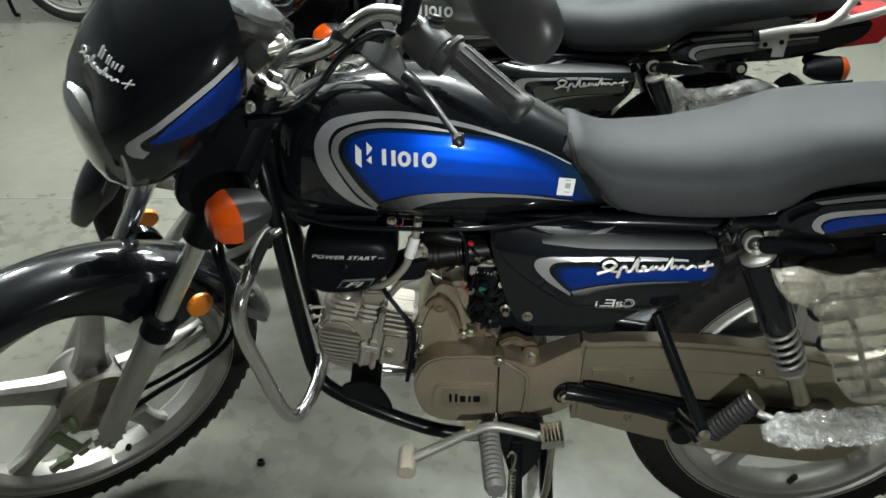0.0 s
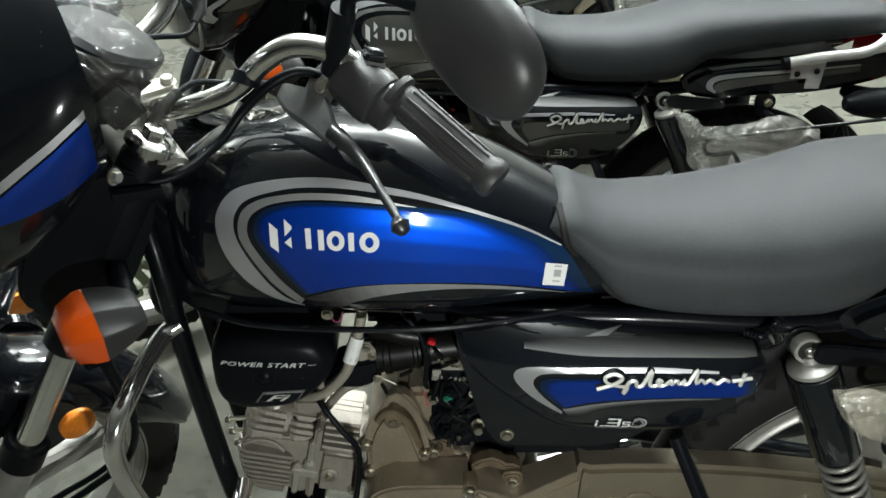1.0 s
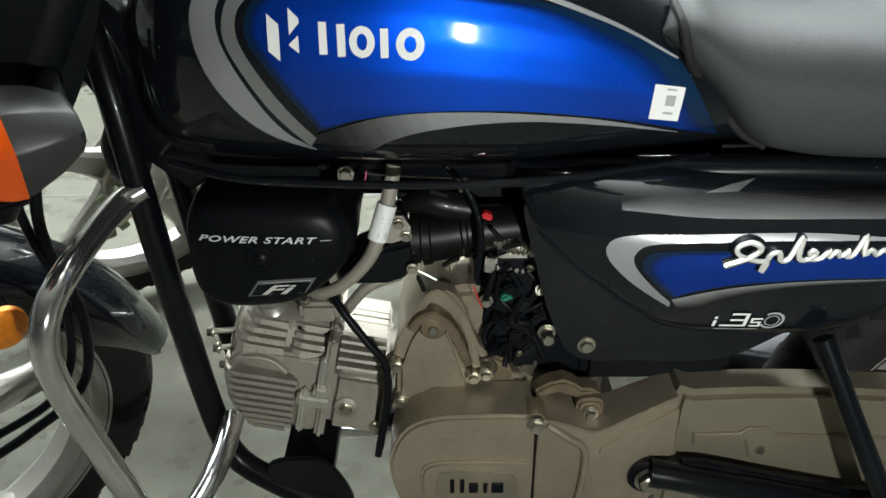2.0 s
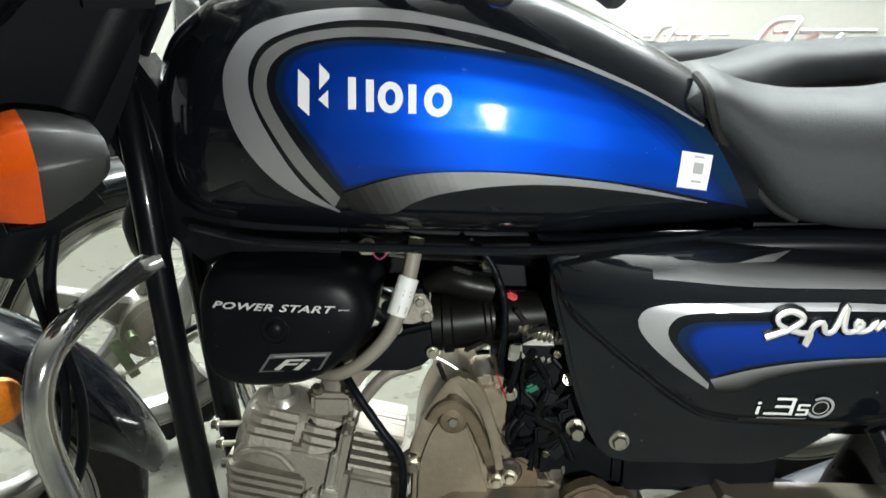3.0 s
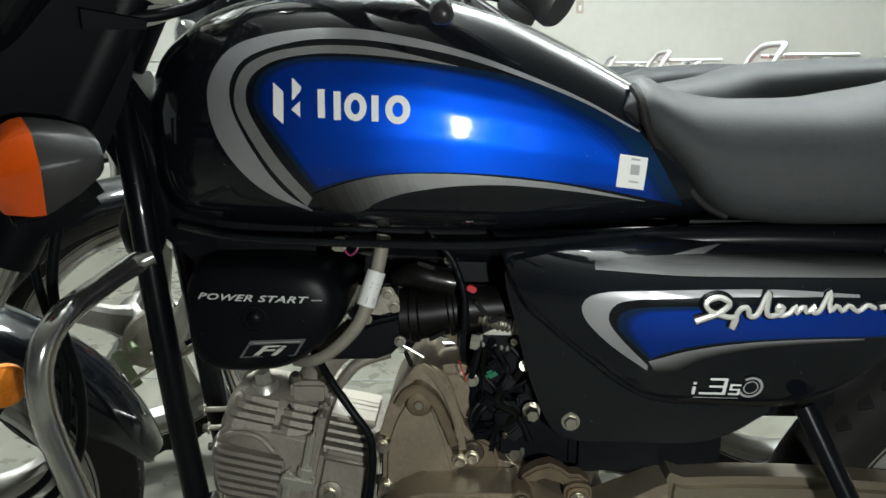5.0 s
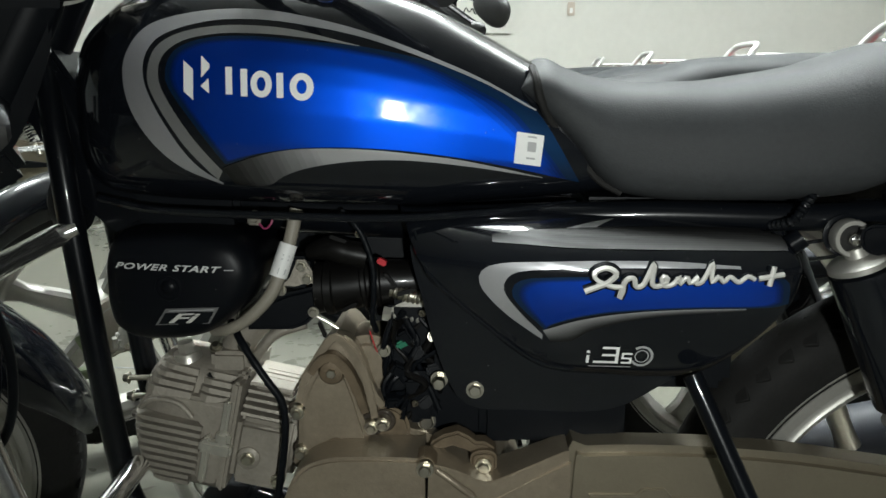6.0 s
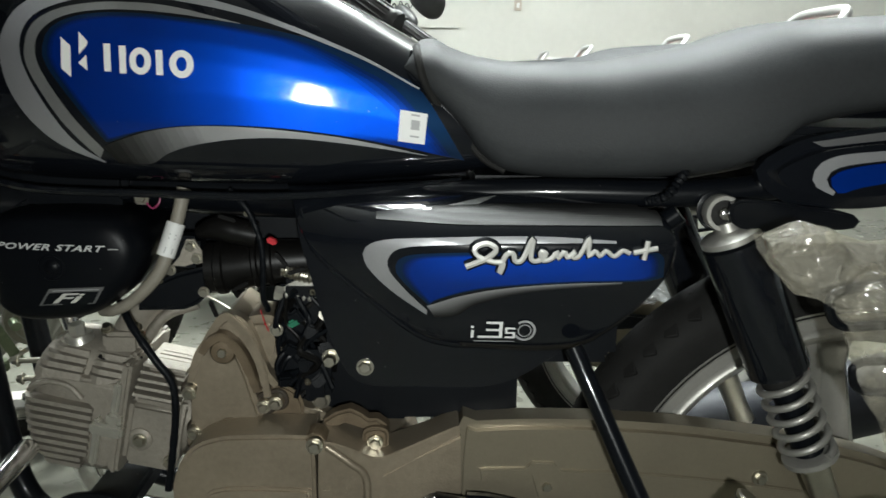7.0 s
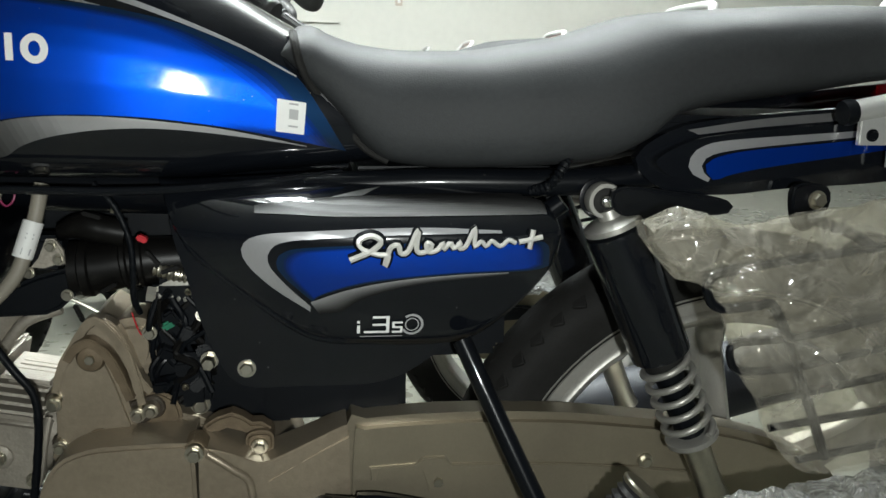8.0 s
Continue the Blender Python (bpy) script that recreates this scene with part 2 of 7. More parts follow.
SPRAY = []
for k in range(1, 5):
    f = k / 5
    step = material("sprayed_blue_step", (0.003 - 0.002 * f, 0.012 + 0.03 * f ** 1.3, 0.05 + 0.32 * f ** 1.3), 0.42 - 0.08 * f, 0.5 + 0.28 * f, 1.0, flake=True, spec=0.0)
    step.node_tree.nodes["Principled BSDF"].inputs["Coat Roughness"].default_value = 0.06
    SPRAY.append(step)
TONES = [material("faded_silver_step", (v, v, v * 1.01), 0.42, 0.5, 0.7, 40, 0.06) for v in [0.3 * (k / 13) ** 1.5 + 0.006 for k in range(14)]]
BLUE_SET = dict(spray=SPRAY, main=BLUE, second=NAVY, stripe=SILVER, shade=SILVER_DARK, fade=FADE, sticker=True)
GREY_SET = dict(spray=[], main=SMOKE, second=BLACK, stripe=SILVER, shade=FADE, fade=FADE, sticker=False)


# ---- shape helpers ----
def part(name, bm, mat, parent, label="", smooth=True):
    """Links a bmesh as one mesh object under parent."""
    me = bpy.data.meshes.new(name)
    bm.normal_update()
    bm.to_mesh(me)
    bm.free()
    for p in me.polygons:
        p.use_smooth = smooth
    if smooth:
        me.set_sharp_from_angle(angle=radians(38))
    me.materials.append(mat)
    ob = new(name, me)
    ob.parent = parent
    if label:
        tagged(ob, label=label)
    return ob


def spline(pts, n, closed=False):
    """Catmull-Rom curve through pts, n samples evenly spaced by length."""
    P = [Vector(p) for p in pts]
    k = len(P)
    out = []
    segs = k if closed else k - 1
    for i in range(segs):
        p1, p2 = P[i], P[(i + 1) % k]
        p0 = P[(i - 1) % k] if closed or i > 0 else p1 * 2 - p2
        p3 = P[(i + 2) % k] if closed or i + 2 < k else p2 * 2 - p1
        for j in range(12):
            t = j / 12
            out.append(0.5 * ((2 * p1) + (p2 - p0) * t + (2 * p0 - 5 * p1 + 4 * p2 - p3) * t * t
                              + (3 * p1 - p0 - 3 * p2 + p3) * t ** 3))
    out.append(P[0].copy() if closed else P[-1].copy())
    acc = [0.0]
    for a, b in zip(out, out[1:]):
        acc.append(acc[-1] + (b - a).length)
    res = []
    j = 0
    for i in range(n):
        s = acc[-1] * i / (n if closed else n - 1)
        while j < len(acc) - 2 and acc[j + 1] < s:
            j += 1
        span = acc[j + 1] - acc[j]
        res.append(out[j].lerp(out[j + 1], (s - acc[j]) / span if span > 1e-9 else 0))
    return res


def interp(x, table):
    """Smooth value at x from rows (x, value), with no overshoot between rows."""
    if x <= table[0][0]:
        return table[0][1]
    n = len(table)
    for k in range(n - 1):
        (a, va), (b, vb) = table[k], table[k + 1]
        if x <= b:
            h, d = b - a, (vb - va) / (b - a)
            d0 = (va - table[k - 1][1]) / (a - table[k - 1][0]) if k else d
            d1 = (table[k + 2][1] - vb) / (table[k + 2][0] - b) if k + 2 < n else d
            m0 = 0 if d * d0 <= 0 else 2 * d * d0 / (d + d0)
            m1 = 0 if d * d1 <= 0 else 2 * d * d1 / (d + d1)
            t = (x - a) / h
            return (2 * t ** 3 - 3 * t * t + 1) * va + (t ** 3 - 2 * t * t + t) * h * m0 + (3 * t * t - 2 * t ** 3) * vb + (t ** 3 - t * t) * h * m1
    return table[-1][1]


def skin(rings, closed=True, cap=True):
    bm = bmesh.new()
    R = [[bm.verts.new(p) for p in ring] for ring in rings]
    n = len(R[0])
    for a, b in zip(R, R[1:]):
        for i in range(n if closed else n - 1):
            j = (i + 1) % n
            bm.faces.new((a[i], a[j], b[j], b[i]))
    if cap and closed:
        for r in (R[0], R[-1]):
            bm.faces.new(r)
    bmesh.ops.recalc_face_normals(bm, faces=bm.faces[:])
    return bm


def tube(pts, r, seg=12, n=0, cap=True, closed=False):
    """A round bar along a smooth curve; r may be a function of 0..1."""
    P = spline(pts, n or max(6, 6 * len(pts)), closed) if len(pts) > 2 or closed else [Vector(p) for p in pts]
    k = len(P)
    rings = []
    up = None
    for i, p in enumerate(P):
        a, b = (P[(i - 1) % k], P[(i + 1) % k]) if closed else (P[max(0, i - 1)], P[min(k - 1, i + 1)])
        d = (b - a).normalized()
        if up is None:
            up = d.orthogonal().normalized()
        up = (up - d * up.dot(d)).normalized()
        side = d.cross(up)
        rad = r(i / (k - 1)) if callable(r) else r
        rings.append([p + (up * math.cos(2 * math.pi * j / seg) + side * math.sin(2 * math.pi * j / seg)) * rad for j in range(seg)])
    if closed:
        rings.append(rings[0])
        bm = skin(rings, cap=False)
        bmesh.ops.remove_doubles(bm, verts=bm.verts[:], dist=1e-6)
        return bm
    return skin(rings, cap=cap)


def lathe(profile, centre, axis, seg=32, cap=True):
    """A turned shape: profile rows (distance along axis, radius)."""
    c, d = Vector(centre), Vector(axis).normalized()
    u = d.orthogonal().normalized()
    v = d.cross(u)
    rings = [[c + d * h + (u * math.cos(2 * math.pi * j / seg) + v * math.sin(2 * math.pi * j / seg)) * max(r, 1e-5) for j in range(seg)]
             for h, r in profile]
    return skin(rings, cap=cap)


def slab(outline, y0, y1, bevel=0.004, steps=2):
    """A plate cut to an (x, z) outline between two y values, with rounded rims."""
    bm = bmesh.new()
    a = [bm.verts.new((x, y0, z)) for x, z in outline]
    f = bm.faces.new(a)
    g = bmesh.ops.extrude_face_region(bm, geom=[f])
    for v in g["geom"]:
        if isinstance(v, bmesh.types.BMVert):
            v.co.y = y1
    bmesh.ops.recalc_face_normals(bm, faces=bm.faces[:])
    if bevel:
        rim = [e for e in bm.edges if abs(e.verts[0].co.y - e.verts[1].co.y) < 1e-7]
        bmesh.ops.bevel(bm, geom=rim, offset=bevel, segments=steps, affect="EDGES", clamp_overlap=True)
    return bm


def block(centre, size, bevel=0.003, turn=None, steps=2):
    bm = bmesh.new()
    bmesh.ops.create_cube(bm, size=1)
    for v in bm.verts:
        v.co = Vector((v.co.x * size[0], v.co.y * size[1], v.co.z * size[2]))
    if bevel:
        bmesh.ops.bevel(bm, geom=bm.edges[:], offset=bevel, segments=steps, affect="EDGES", clamp_overlap=True)
    m = Matrix.Translation(centre) @ (turn.to_4x4() if turn else Matrix())
    bmesh.ops.transform(bm, matrix=m, verts=bm.verts[:])
    return bm


def joined(*bms):
    """Several bmeshes as one."""
    out = bmesh.new()
    for b in bms:
        me = bpy.data.meshes.new("join")
        b.to_mesh(me)
        b.free()
        out.from_mesh(me)
        bpy.data.meshes.remove(me)
    return out


def moved(bm, m):
    bmesh.ops.transform(bm, matrix=m, verts=bm.verts[:])
    return bm


def mirrored(bm):
    """The same shape on the other side of the machine."""
    for v in bm.verts:
        v.co.y = -v.co.y
    bmesh.ops.reverse_faces(bm, faces=bm.faces[:])
    return bm


def ribbon(first, second, n, m, tree, lift=0.0008, left=True):
    """A painted field between two (x, z) curves, laid on a surface."""
    A = spline([(x, 0, z) for x, z in first], n)
    B = spline([(x, 0, z) for x, z in second], n)
    bm = bmesh.new()
    grid = []
    s = -1 if left else 1
    for a, b in zip(A, B):
        row = []
        for j in range(m + 1):
            p = a.lerp(b, j / m)
            hit, normal, _, _ = tree.ray_cast(Vector((p.x, s * 0.5, p.z)), Vector((0, -s, 0)))
            if hit is None:
                near, normal, _, _ = tree.find_nearest(Vector((p.x, s * 0.12, p.z)))
                hit = near
            if normal.y * s < 0:
                normal = -normal
            row.append(bm.verts.new(hit + normal * lift))
        grid.append(row)
    for a, b in zip(grid, grid[1:]):
        for j in range(m):
            bm.faces.new((a[j], a[j + 1], b[j + 1], b[j]))
    bmesh.ops.recalc_face_normals(bm, faces=bm.faces[:])
    if sum(f.normal.y for f in bm.faces) * s < 0:
        bmesh.ops.reverse_faces(bm, faces=bm.faces[:])
    return bm


def print_on(shapes, tree, lift=0.0012, left=True):
    """Flat printed shapes, each an (x, z) polygon, laid on a surface."""
    bm = bmesh.new()
    s = -1 if left else 1
    for poly in shapes:
        vs = []
        for x, z in poly:
            hit, normal, _, _ = tree.ray_cast(Vector((x, s * 0.5, z)), Vector((0, -s, 0)))
            if hit is None:
                hit, normal, _, _ = tree.find_nearest(Vector((x, s * 0.12, z)))
            if normal.y * s < 0:
                normal = -normal
            vs.append(bm.verts.new(hit + normal * lift))
        bm.faces.new(vs)
    bmesh.ops.triangulate(bm, faces=bm.faces[:])
    for f in bm.faces:
        f.normal_update()
        if f.normal.y * s < 0:
            f.normal_flip()
    return bm


def lettering(text, start, width, tilt, tree, slant=0.0, height=0.0, lift=0.0012, space=1.0):
    """Readable words in the built-in font, printed on a surface facing the left side."""
    cu = bpy.data.curves.new("words", "FONT")
    cu.body = text
    cu.shear = slant
    cu.space_character = space
    cu.offset = 0.022
    cu.resolution_u = 3
    ob = bpy.data.objects.new("words", cu)
    scene.collection.objects.link(ob)
    bpy.context.view_layer.update()
    me = bpy.data.meshes.new_from_object(ob.evaluated_get(bpy.context.evaluated_depsgraph_get()))
    bpy.data.objects.remove(ob)
    bm = bmesh.new()
    bm.from_mesh(me)
    x0, x1 = min(v.co.x for v in bm.verts), max(v.co.x for v in bm.verts)
    y1 = max(v.co.y for v in bm.verts)
    k = width / (x1 - x0)
    kz = height / y1 if height else k
    for v in bm.verts:
        dx, dz = (v.co.x - x0) * k, v.co.y * kz
        x = start[0] + dx * math.cos(tilt) - dz * math.sin(tilt)
        z = start[1] + dx * math.sin(tilt) + dz * math.cos(tilt)
        hit, normal, _, _ = tree.ray_cast(Vector((x, -0.5, z)), Vector((0, 1, 0)))
        if hit is None:
            hit, normal = Vector((x, -0.09, z)), Vector((0, -1, 0))
        if normal.y > 0:
            normal = -normal
        v.co = hit + normal * lift
    for f in bm.faces:
        f.normal_update()
        if f.normal.y > 0:
            f.normal_flip()
    return bm


def surface(bm):
    return BVHTree.FromBMesh(bm)


def bolt(centre, axis, r=0.006, h=0.005):
    """A hexagon bolt head on a washer."""
    a = lathe([(0, r * 1.35), (0.0015, r * 1.35)], centre, axis, 14)
    b = lathe([(0.0015, r), (h, r), (h + 0.001, r * 0.85)], centre, axis, 6)
    return joined(a, b)

# ---- the showroom ----
def box_mesh(name, lo, hi, mat, label, category, kind="structure", bevel=0.0):
    c = [(a + b) / 2 for a, b in zip(lo, hi)]
    s = [b - a for a, b in zip(lo, hi)]
    ob = part(name, block(c, s, bevel), mat, None, smooth=False)
    return tagged(ob, label=label, category=category, kind=kind)


FLOOR = material("polished_floor", (0.125, 0.124, 0.102), 0.3, 0, 0, 1.4, 0.32, 0.003, 8, 0.08, spec=0.22)
WALL = material("cream_wall_paint", (0.64, 0.635, 0.575), 0.6, 0, 0, 1.5, 0.05, 0.08, 120)
DIM = material("dark_grey_wall_paint", (0.2, 0.205, 0.21), 0.7, 0, 0, 1.5, 0.08, 0.08, 120)
CEIL = material("grey_ceiling_paint", (0.74, 0.74, 0.72), 0.7, 0, 0, 2, 0.04)

X0, X1, Y0, Y1, H = -4.6, 5.6, -7.5, 5.2, 3.2
box_mesh("floor", (X0, Y0, -0.12), (X1, Y1, 0), FLOOR, "polished grey-green concrete showroom floor with stains", "floor")
box_mesh("floor_joint", (X0, 1.33, -0.01), (X1, 1.335, 0.0015), DIM, "thin dark joint across the polished floor", "floor joint")
box_mesh("wall_north", (X0, Y1, -0.12), (X1, Y1 + 0.15, H), WALL, "plain cream painted showroom back wall", "wall")
# unseen walls and ceiling, their tone chosen for what the gloss paint mirrors
box_mesh("wall_south", (X0, Y0 - 0.15, -0.12), (X1, Y0, H), DIM, "unseen dark grey wall closing the room, toned for reflections", "wall")
box_mesh("wall_west", (X0 - 0.15, Y0 - 0.15, -0.12), (X0, Y1 + 0.15, H), DIM, "unseen dark grey side wall closing the room, toned for reflections", "wall")
box_mesh("wall_east", (X1, Y0 - 0.15, -0.12), (X1 + 0.15, Y1 + 0.15, H), DIM, "unseen dark grey side wall closing the room, toned for reflections", "wall")
box_mesh("ceiling", (X0 - 0.15, Y0 - 0.15, H), (X1 + 0.15, Y1 + 0.15, H + 0.12), CEIL, "unseen pale ceiling closing the room, toned for reflections", "ceiling")


def hanging_light(x, y, w, watts):
    """An unseen square light hung under the ceiling: frame, glowing diffusers above and below, four rods."""
    base = tagged(new("ceiling_light"), label="unseen square white panel light, assumed to hang under the ceiling", category="ceiling light", group="ceiling lights")
    base.location = (x, y, H)
    drop = 0.5
    rim = joined(block((-w / 2, 0, -drop), (0.02, w + 0.02, 0.04), 0.003), block((w / 2, 0, -drop), (0.02, w + 0.02, 0.04), 0.003),
                 block((0, -w / 2, -drop), (w - 0.02, 0.02, 0.04), 0.003), block((0, w / 2, -drop), (w - 0.02, 0.02, 0.04), 0.003))
    part("frame", rim, WHITE_PRINT, base, smooth=False)
    part("diffuser", block((0, 0, -drop), (w - 0.02, w - 0.02, 0.02), 0), GLOW, base, smooth=False)
    for sx in (-1, 1):
        for sy in (-1, 1):
            part("rod", tube([(sx * w * 0.45, sy * w * 0.45, 0), (sx * w * 0.45, sy * w * 0.45, -drop + 0.018)], 0.003, 6), SILVER_TUBE, base)
    # the upward lamp is added fill, to brighten the ceiling the paint reflects
    for name, dz, turn, share in (("down_lamp", -drop - 0.03, 0, 0.8), ("ceiling_fill", -drop + 0.03, math.pi, 0.75)):
        lamp = bpy.data.lights.new(name, "AREA")
        lamp.shape, lamp.size, lamp.energy, lamp.color = "SQUARE", w - 0.04, watts * share, (0.925, 1.0, 1.0)
        ob = new(name, lamp)
        ob.location, ob.rotation_euler = (x, y, H + dz), (turn, 0, 0)


GLOW = bpy.data.materials.new("lamp_diffuser")
GLOW.use_nodes = True
GLOW.node_tree.nodes["Principled BSDF"].inputs["Emission Color"].default_value = (0.95, 1.0, 0.97, 1)
GLOW.node_tree.nodes["Principled BSDF"].inputs["Emission Strength"].default_value = 9.0

# unseen lights, placed by brightness; the last is added to lift the tops
for px, py, watts in ((-1.7, 1.7, 46), (2.2, 1.6, 68), (0.2, 2.0, 80), (2.6, 3.9, 6), (-3.2, 3.2, 16), (1.2, 2.1, 66), (0.5, 0.15, 38)):
    hanging_light(px, py, 0.4, watts)
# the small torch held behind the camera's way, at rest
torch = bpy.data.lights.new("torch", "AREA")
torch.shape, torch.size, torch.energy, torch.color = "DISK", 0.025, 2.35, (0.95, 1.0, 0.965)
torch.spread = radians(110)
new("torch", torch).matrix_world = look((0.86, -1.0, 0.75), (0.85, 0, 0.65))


# ---- the motorcycles ----
RAKE = radians(26.5)
AXIS = Vector((math.sin(RAKE), 0, math.cos(RAKE)))
STEER = Matrix.Translation((-0.055, 0, 0)) @ Matrix.Rotation(radians(40), 4, AXIS) @ Matrix.Translation((0.055, 0, 0))
WHEEL_TURN = Matrix.Translation((0, 0.03, 0.024)) @ STEER
FRONT, REAR, AXLE = 0.02, 1.236, 0.305


TANK_TOP = [(0.385, 0.79), (0.398, 0.815), (0.42, 0.834), (0.445, 0.85), (0.49, 0.863), (0.56, 0.869), (0.62, 0.866), (0.66, 0.857), (0.705, 0.843), (0.75, 0.822), (0.785, 0.803), (0.83, 0.778), (0.87, 0.755)]
TANK_LOW = [(0.385, 0.70), (0.4, 0.682), (0.425, 0.672), (0.5, 0.667), (0.7, 0.664), (0.75, 0.668), (0.84, 0.676), (0.87, 0.68)]
TANK_WIDE = [(0.385, 0.022), (0.395, 0.04), (0.41, 0.057), (0.44, 0.076), (0.48, 0.089), (0.53, 0.0955), (0.58, 0.0965), (0.64, 0.0935), (0.72, 0.0835), (0.78, 0.0745), (0.84, 0.0675), (0.87, 0.063)]


def tank_mesh():
    rings = []
    for i in range(64):
        x = 0.385 + 0.485 * (i / 63) ** 1.15
        top, low, w = interp(x, TANK_TOP), interp(x, TANK_LOW), interp(x, TANK_WIDE)
        mid = low + (top - low) * 0.42
        ring = []
        for j in range(48):
            a = 2 * math.pi * j / 48
            c, s = math.cos(a), math.sin(a)
            e = 2 / 2.5 if s > 0 else 2 / 3.6
            y = w * math.copysign(abs(c) ** (2 / 2.7 if s > 0 else 2 / 4.2), c)
            z = mid + (top - mid if s > 0 else mid - low) * math.copysign(abs(s) ** e, s)
            ring.append((x, y * (1 - 0.1 * max(0, -s)), z))
        rings.append(ring)
    return skin(rings)


SEAT_TOP = [(0.79, 0.775), (0.797, 0.791), (0.808, 0.7975), (0.816, 0.797), (0.83, 0.79), (0.86, 0.781), (0.9, 0.777), (0.95, 0.778), (1.0, 0.785), (1.044, 0.793), (1.082, 0.805), (1.115, 0.814), (1.18, 0.82), (1.32, 0.827), (1.42, 0.825), (1.47, 0.81), (1.49, 0.79)]
SEAT_LOW = [(0.79, 0.768), (0.808, 0.75), (0.836, 0.722), (0.86, 0.692), (0.88, 0.68), (0.925, 0.675), (1.0, 0.677), (1.06, 0.683), (1.097, 0.698), (1.122, 0.72), (1.16, 0.731), (1.25, 0.744), (1.31, 0.754), (1.45, 0.77), (1.49, 0.78)]
SEAT_WIDE = [(0.79, 0.066), (0.81, 0.079), (0.85, 0.088), (0.9, 0.098), (1.0, 0.115), (1.1, 0.125), (1.3, 0.122), (1.42, 0.11), (1.49, 0.09)]


def seat_mesh():
    rings = []
    for i in range(80):
        x = 0.79 + 0.7 * (i / 79) ** 1.2
        top, low, w = interp(x, SEAT_TOP), interp(x, SEAT_LOW), interp(x, SEAT_WIDE)
        mid = low + (top - low) * 0.45
        ring = []
        for j in range(64):
            a = 2 * math.pi * j / 64
            c, s = math.cos(a), math.sin(a)
            k = min(1, max(0, (0.9 - x) / 0.1))
            y = w * math.copysign(abs(c) ** (0.8 + 0.55 * k if s > 0 else 2 / 4), c) * (1 - 0.05 * max(0, s))
            z = mid + (top - mid if s > 0 else mid - low) * math.copysign(abs(s) ** (0.69 + 0.31 * k if s > 0 else 2 / 4), s)
            ring.append((x, y, z))
        rings.append(ring)
    return skin(rings)


PANEL_TOP = [(0.685, 0.666), (0.75, 0.667), (0.88, 0.667), (0.945, 0.662), (1.0, 0.655), (1.018, 0.642), (1.022, 0.62)]
PANEL_LOW = [(0.69, 0.655), (0.71, 0.614), (0.756, 0.573), (0.81, 0.532), (0.865, 0.525), (0.94, 0.527), (0.978, 0.553), (1.019, 0.605)]
PANEL_OUT = [(0.525, 0.094), (0.56, 0.109), (0.6, 0.1195), (0.625, 0.121), (0.637, 0.115), (0.65, 0.103), (0.667, 0.078)]


def panel_mesh():
    """The side cover, a pressed shell with a folded top shoulder and a rim turned inwards."""
    A = spline([(x, 0, z) for x, z in PANEL_TOP], 60)
    B = spline([(x, 0, z) for x, z in PANEL_LOW], 60)
    rings = []
    for i, (a, b) in enumerate(zip(A, B)):
        col = []
        for j in range(25):
            p = a.lerp(b, j / 24)
            out = interp(p.z, PANEL_OUT) * interp(p.x, [(0.685, 0.68), (0.74, 0.83), (0.82, 0.97), (0.9, 1.0), (0.99, 1.02), (1.022, 0.96)])
            edge = min(j, 24 - j, i * 0.8, (59 - i) * 0.8)
            out -= 0.006 * max(0, 1 - edge / 2.2) ** 2
            col.append((p.x, -out, p.z))
        rings.append([(col[0][0], col[0][1] + 0.03, col[0][2] - 0.002)] + col + [(col[-1][0], col[-1][1] + 0.03, col[-1][2] + 0.002)])
    rings.insert(0, [(x, y + 0.03, z) for x, y, z in rings[0]])
    rings.append([(x, y + 0.03, z) for x, y, z in rings[-1]])
    bm = skin(rings, closed=False)
    bmesh.ops.remove_doubles(bm, verts=bm.verts[:], dist=1e-5)
    return bm



def ring(cx, cz, rx, rz, w, a0=0.0, a1=360.0, n=22):
    """A flat ring or arc of width w as small four-sided pieces."""
    out = []
    for i in range(n):
        a, b = radians(a0 + (a1 - a0) * i / n), radians(a0 + (a1 - a0) * (i + 1) / n)
        out.append([(cx + (rx - k * w) * math.cos(t), cz + (rz - k * w) * math.sin(t)) for t, k in ((a, 0), (b, 0), (b, 1), (a, 1))])
    return out


def bar(x0, z0, x1, z1, lean=0.0):
    return [(x0, z0), (x1, z0), (x1 + lean, z1), (x0 + lean, z1)]


def airbrush(outer_a, outer_b, inner_a, inner_b, n, m, tree, paint, parent, left=True):
    """The sprayed edge of a colour field: thin steps of paint from the dark rim to the full colour."""
    for k, mat in enumerate(paint["spray"]):
        f = 0.45 + 0.14 * k
        a = [(p[0] + (q[0] - p[0]) * f, p[1] + (q[1] - p[1]) * f) for p, q in zip(outer_a, inner_a)]
        b = [(p[0] + (q[0] - p[0]) * f, p[1] + (q[1] - p[1]) * f) for p, q in zip(outer_b, inner_b)]
        part("sprayed_edge", ribbon(a, b, n, m, tree, 0.0005 + 0.0005 * f, left), mat, parent)


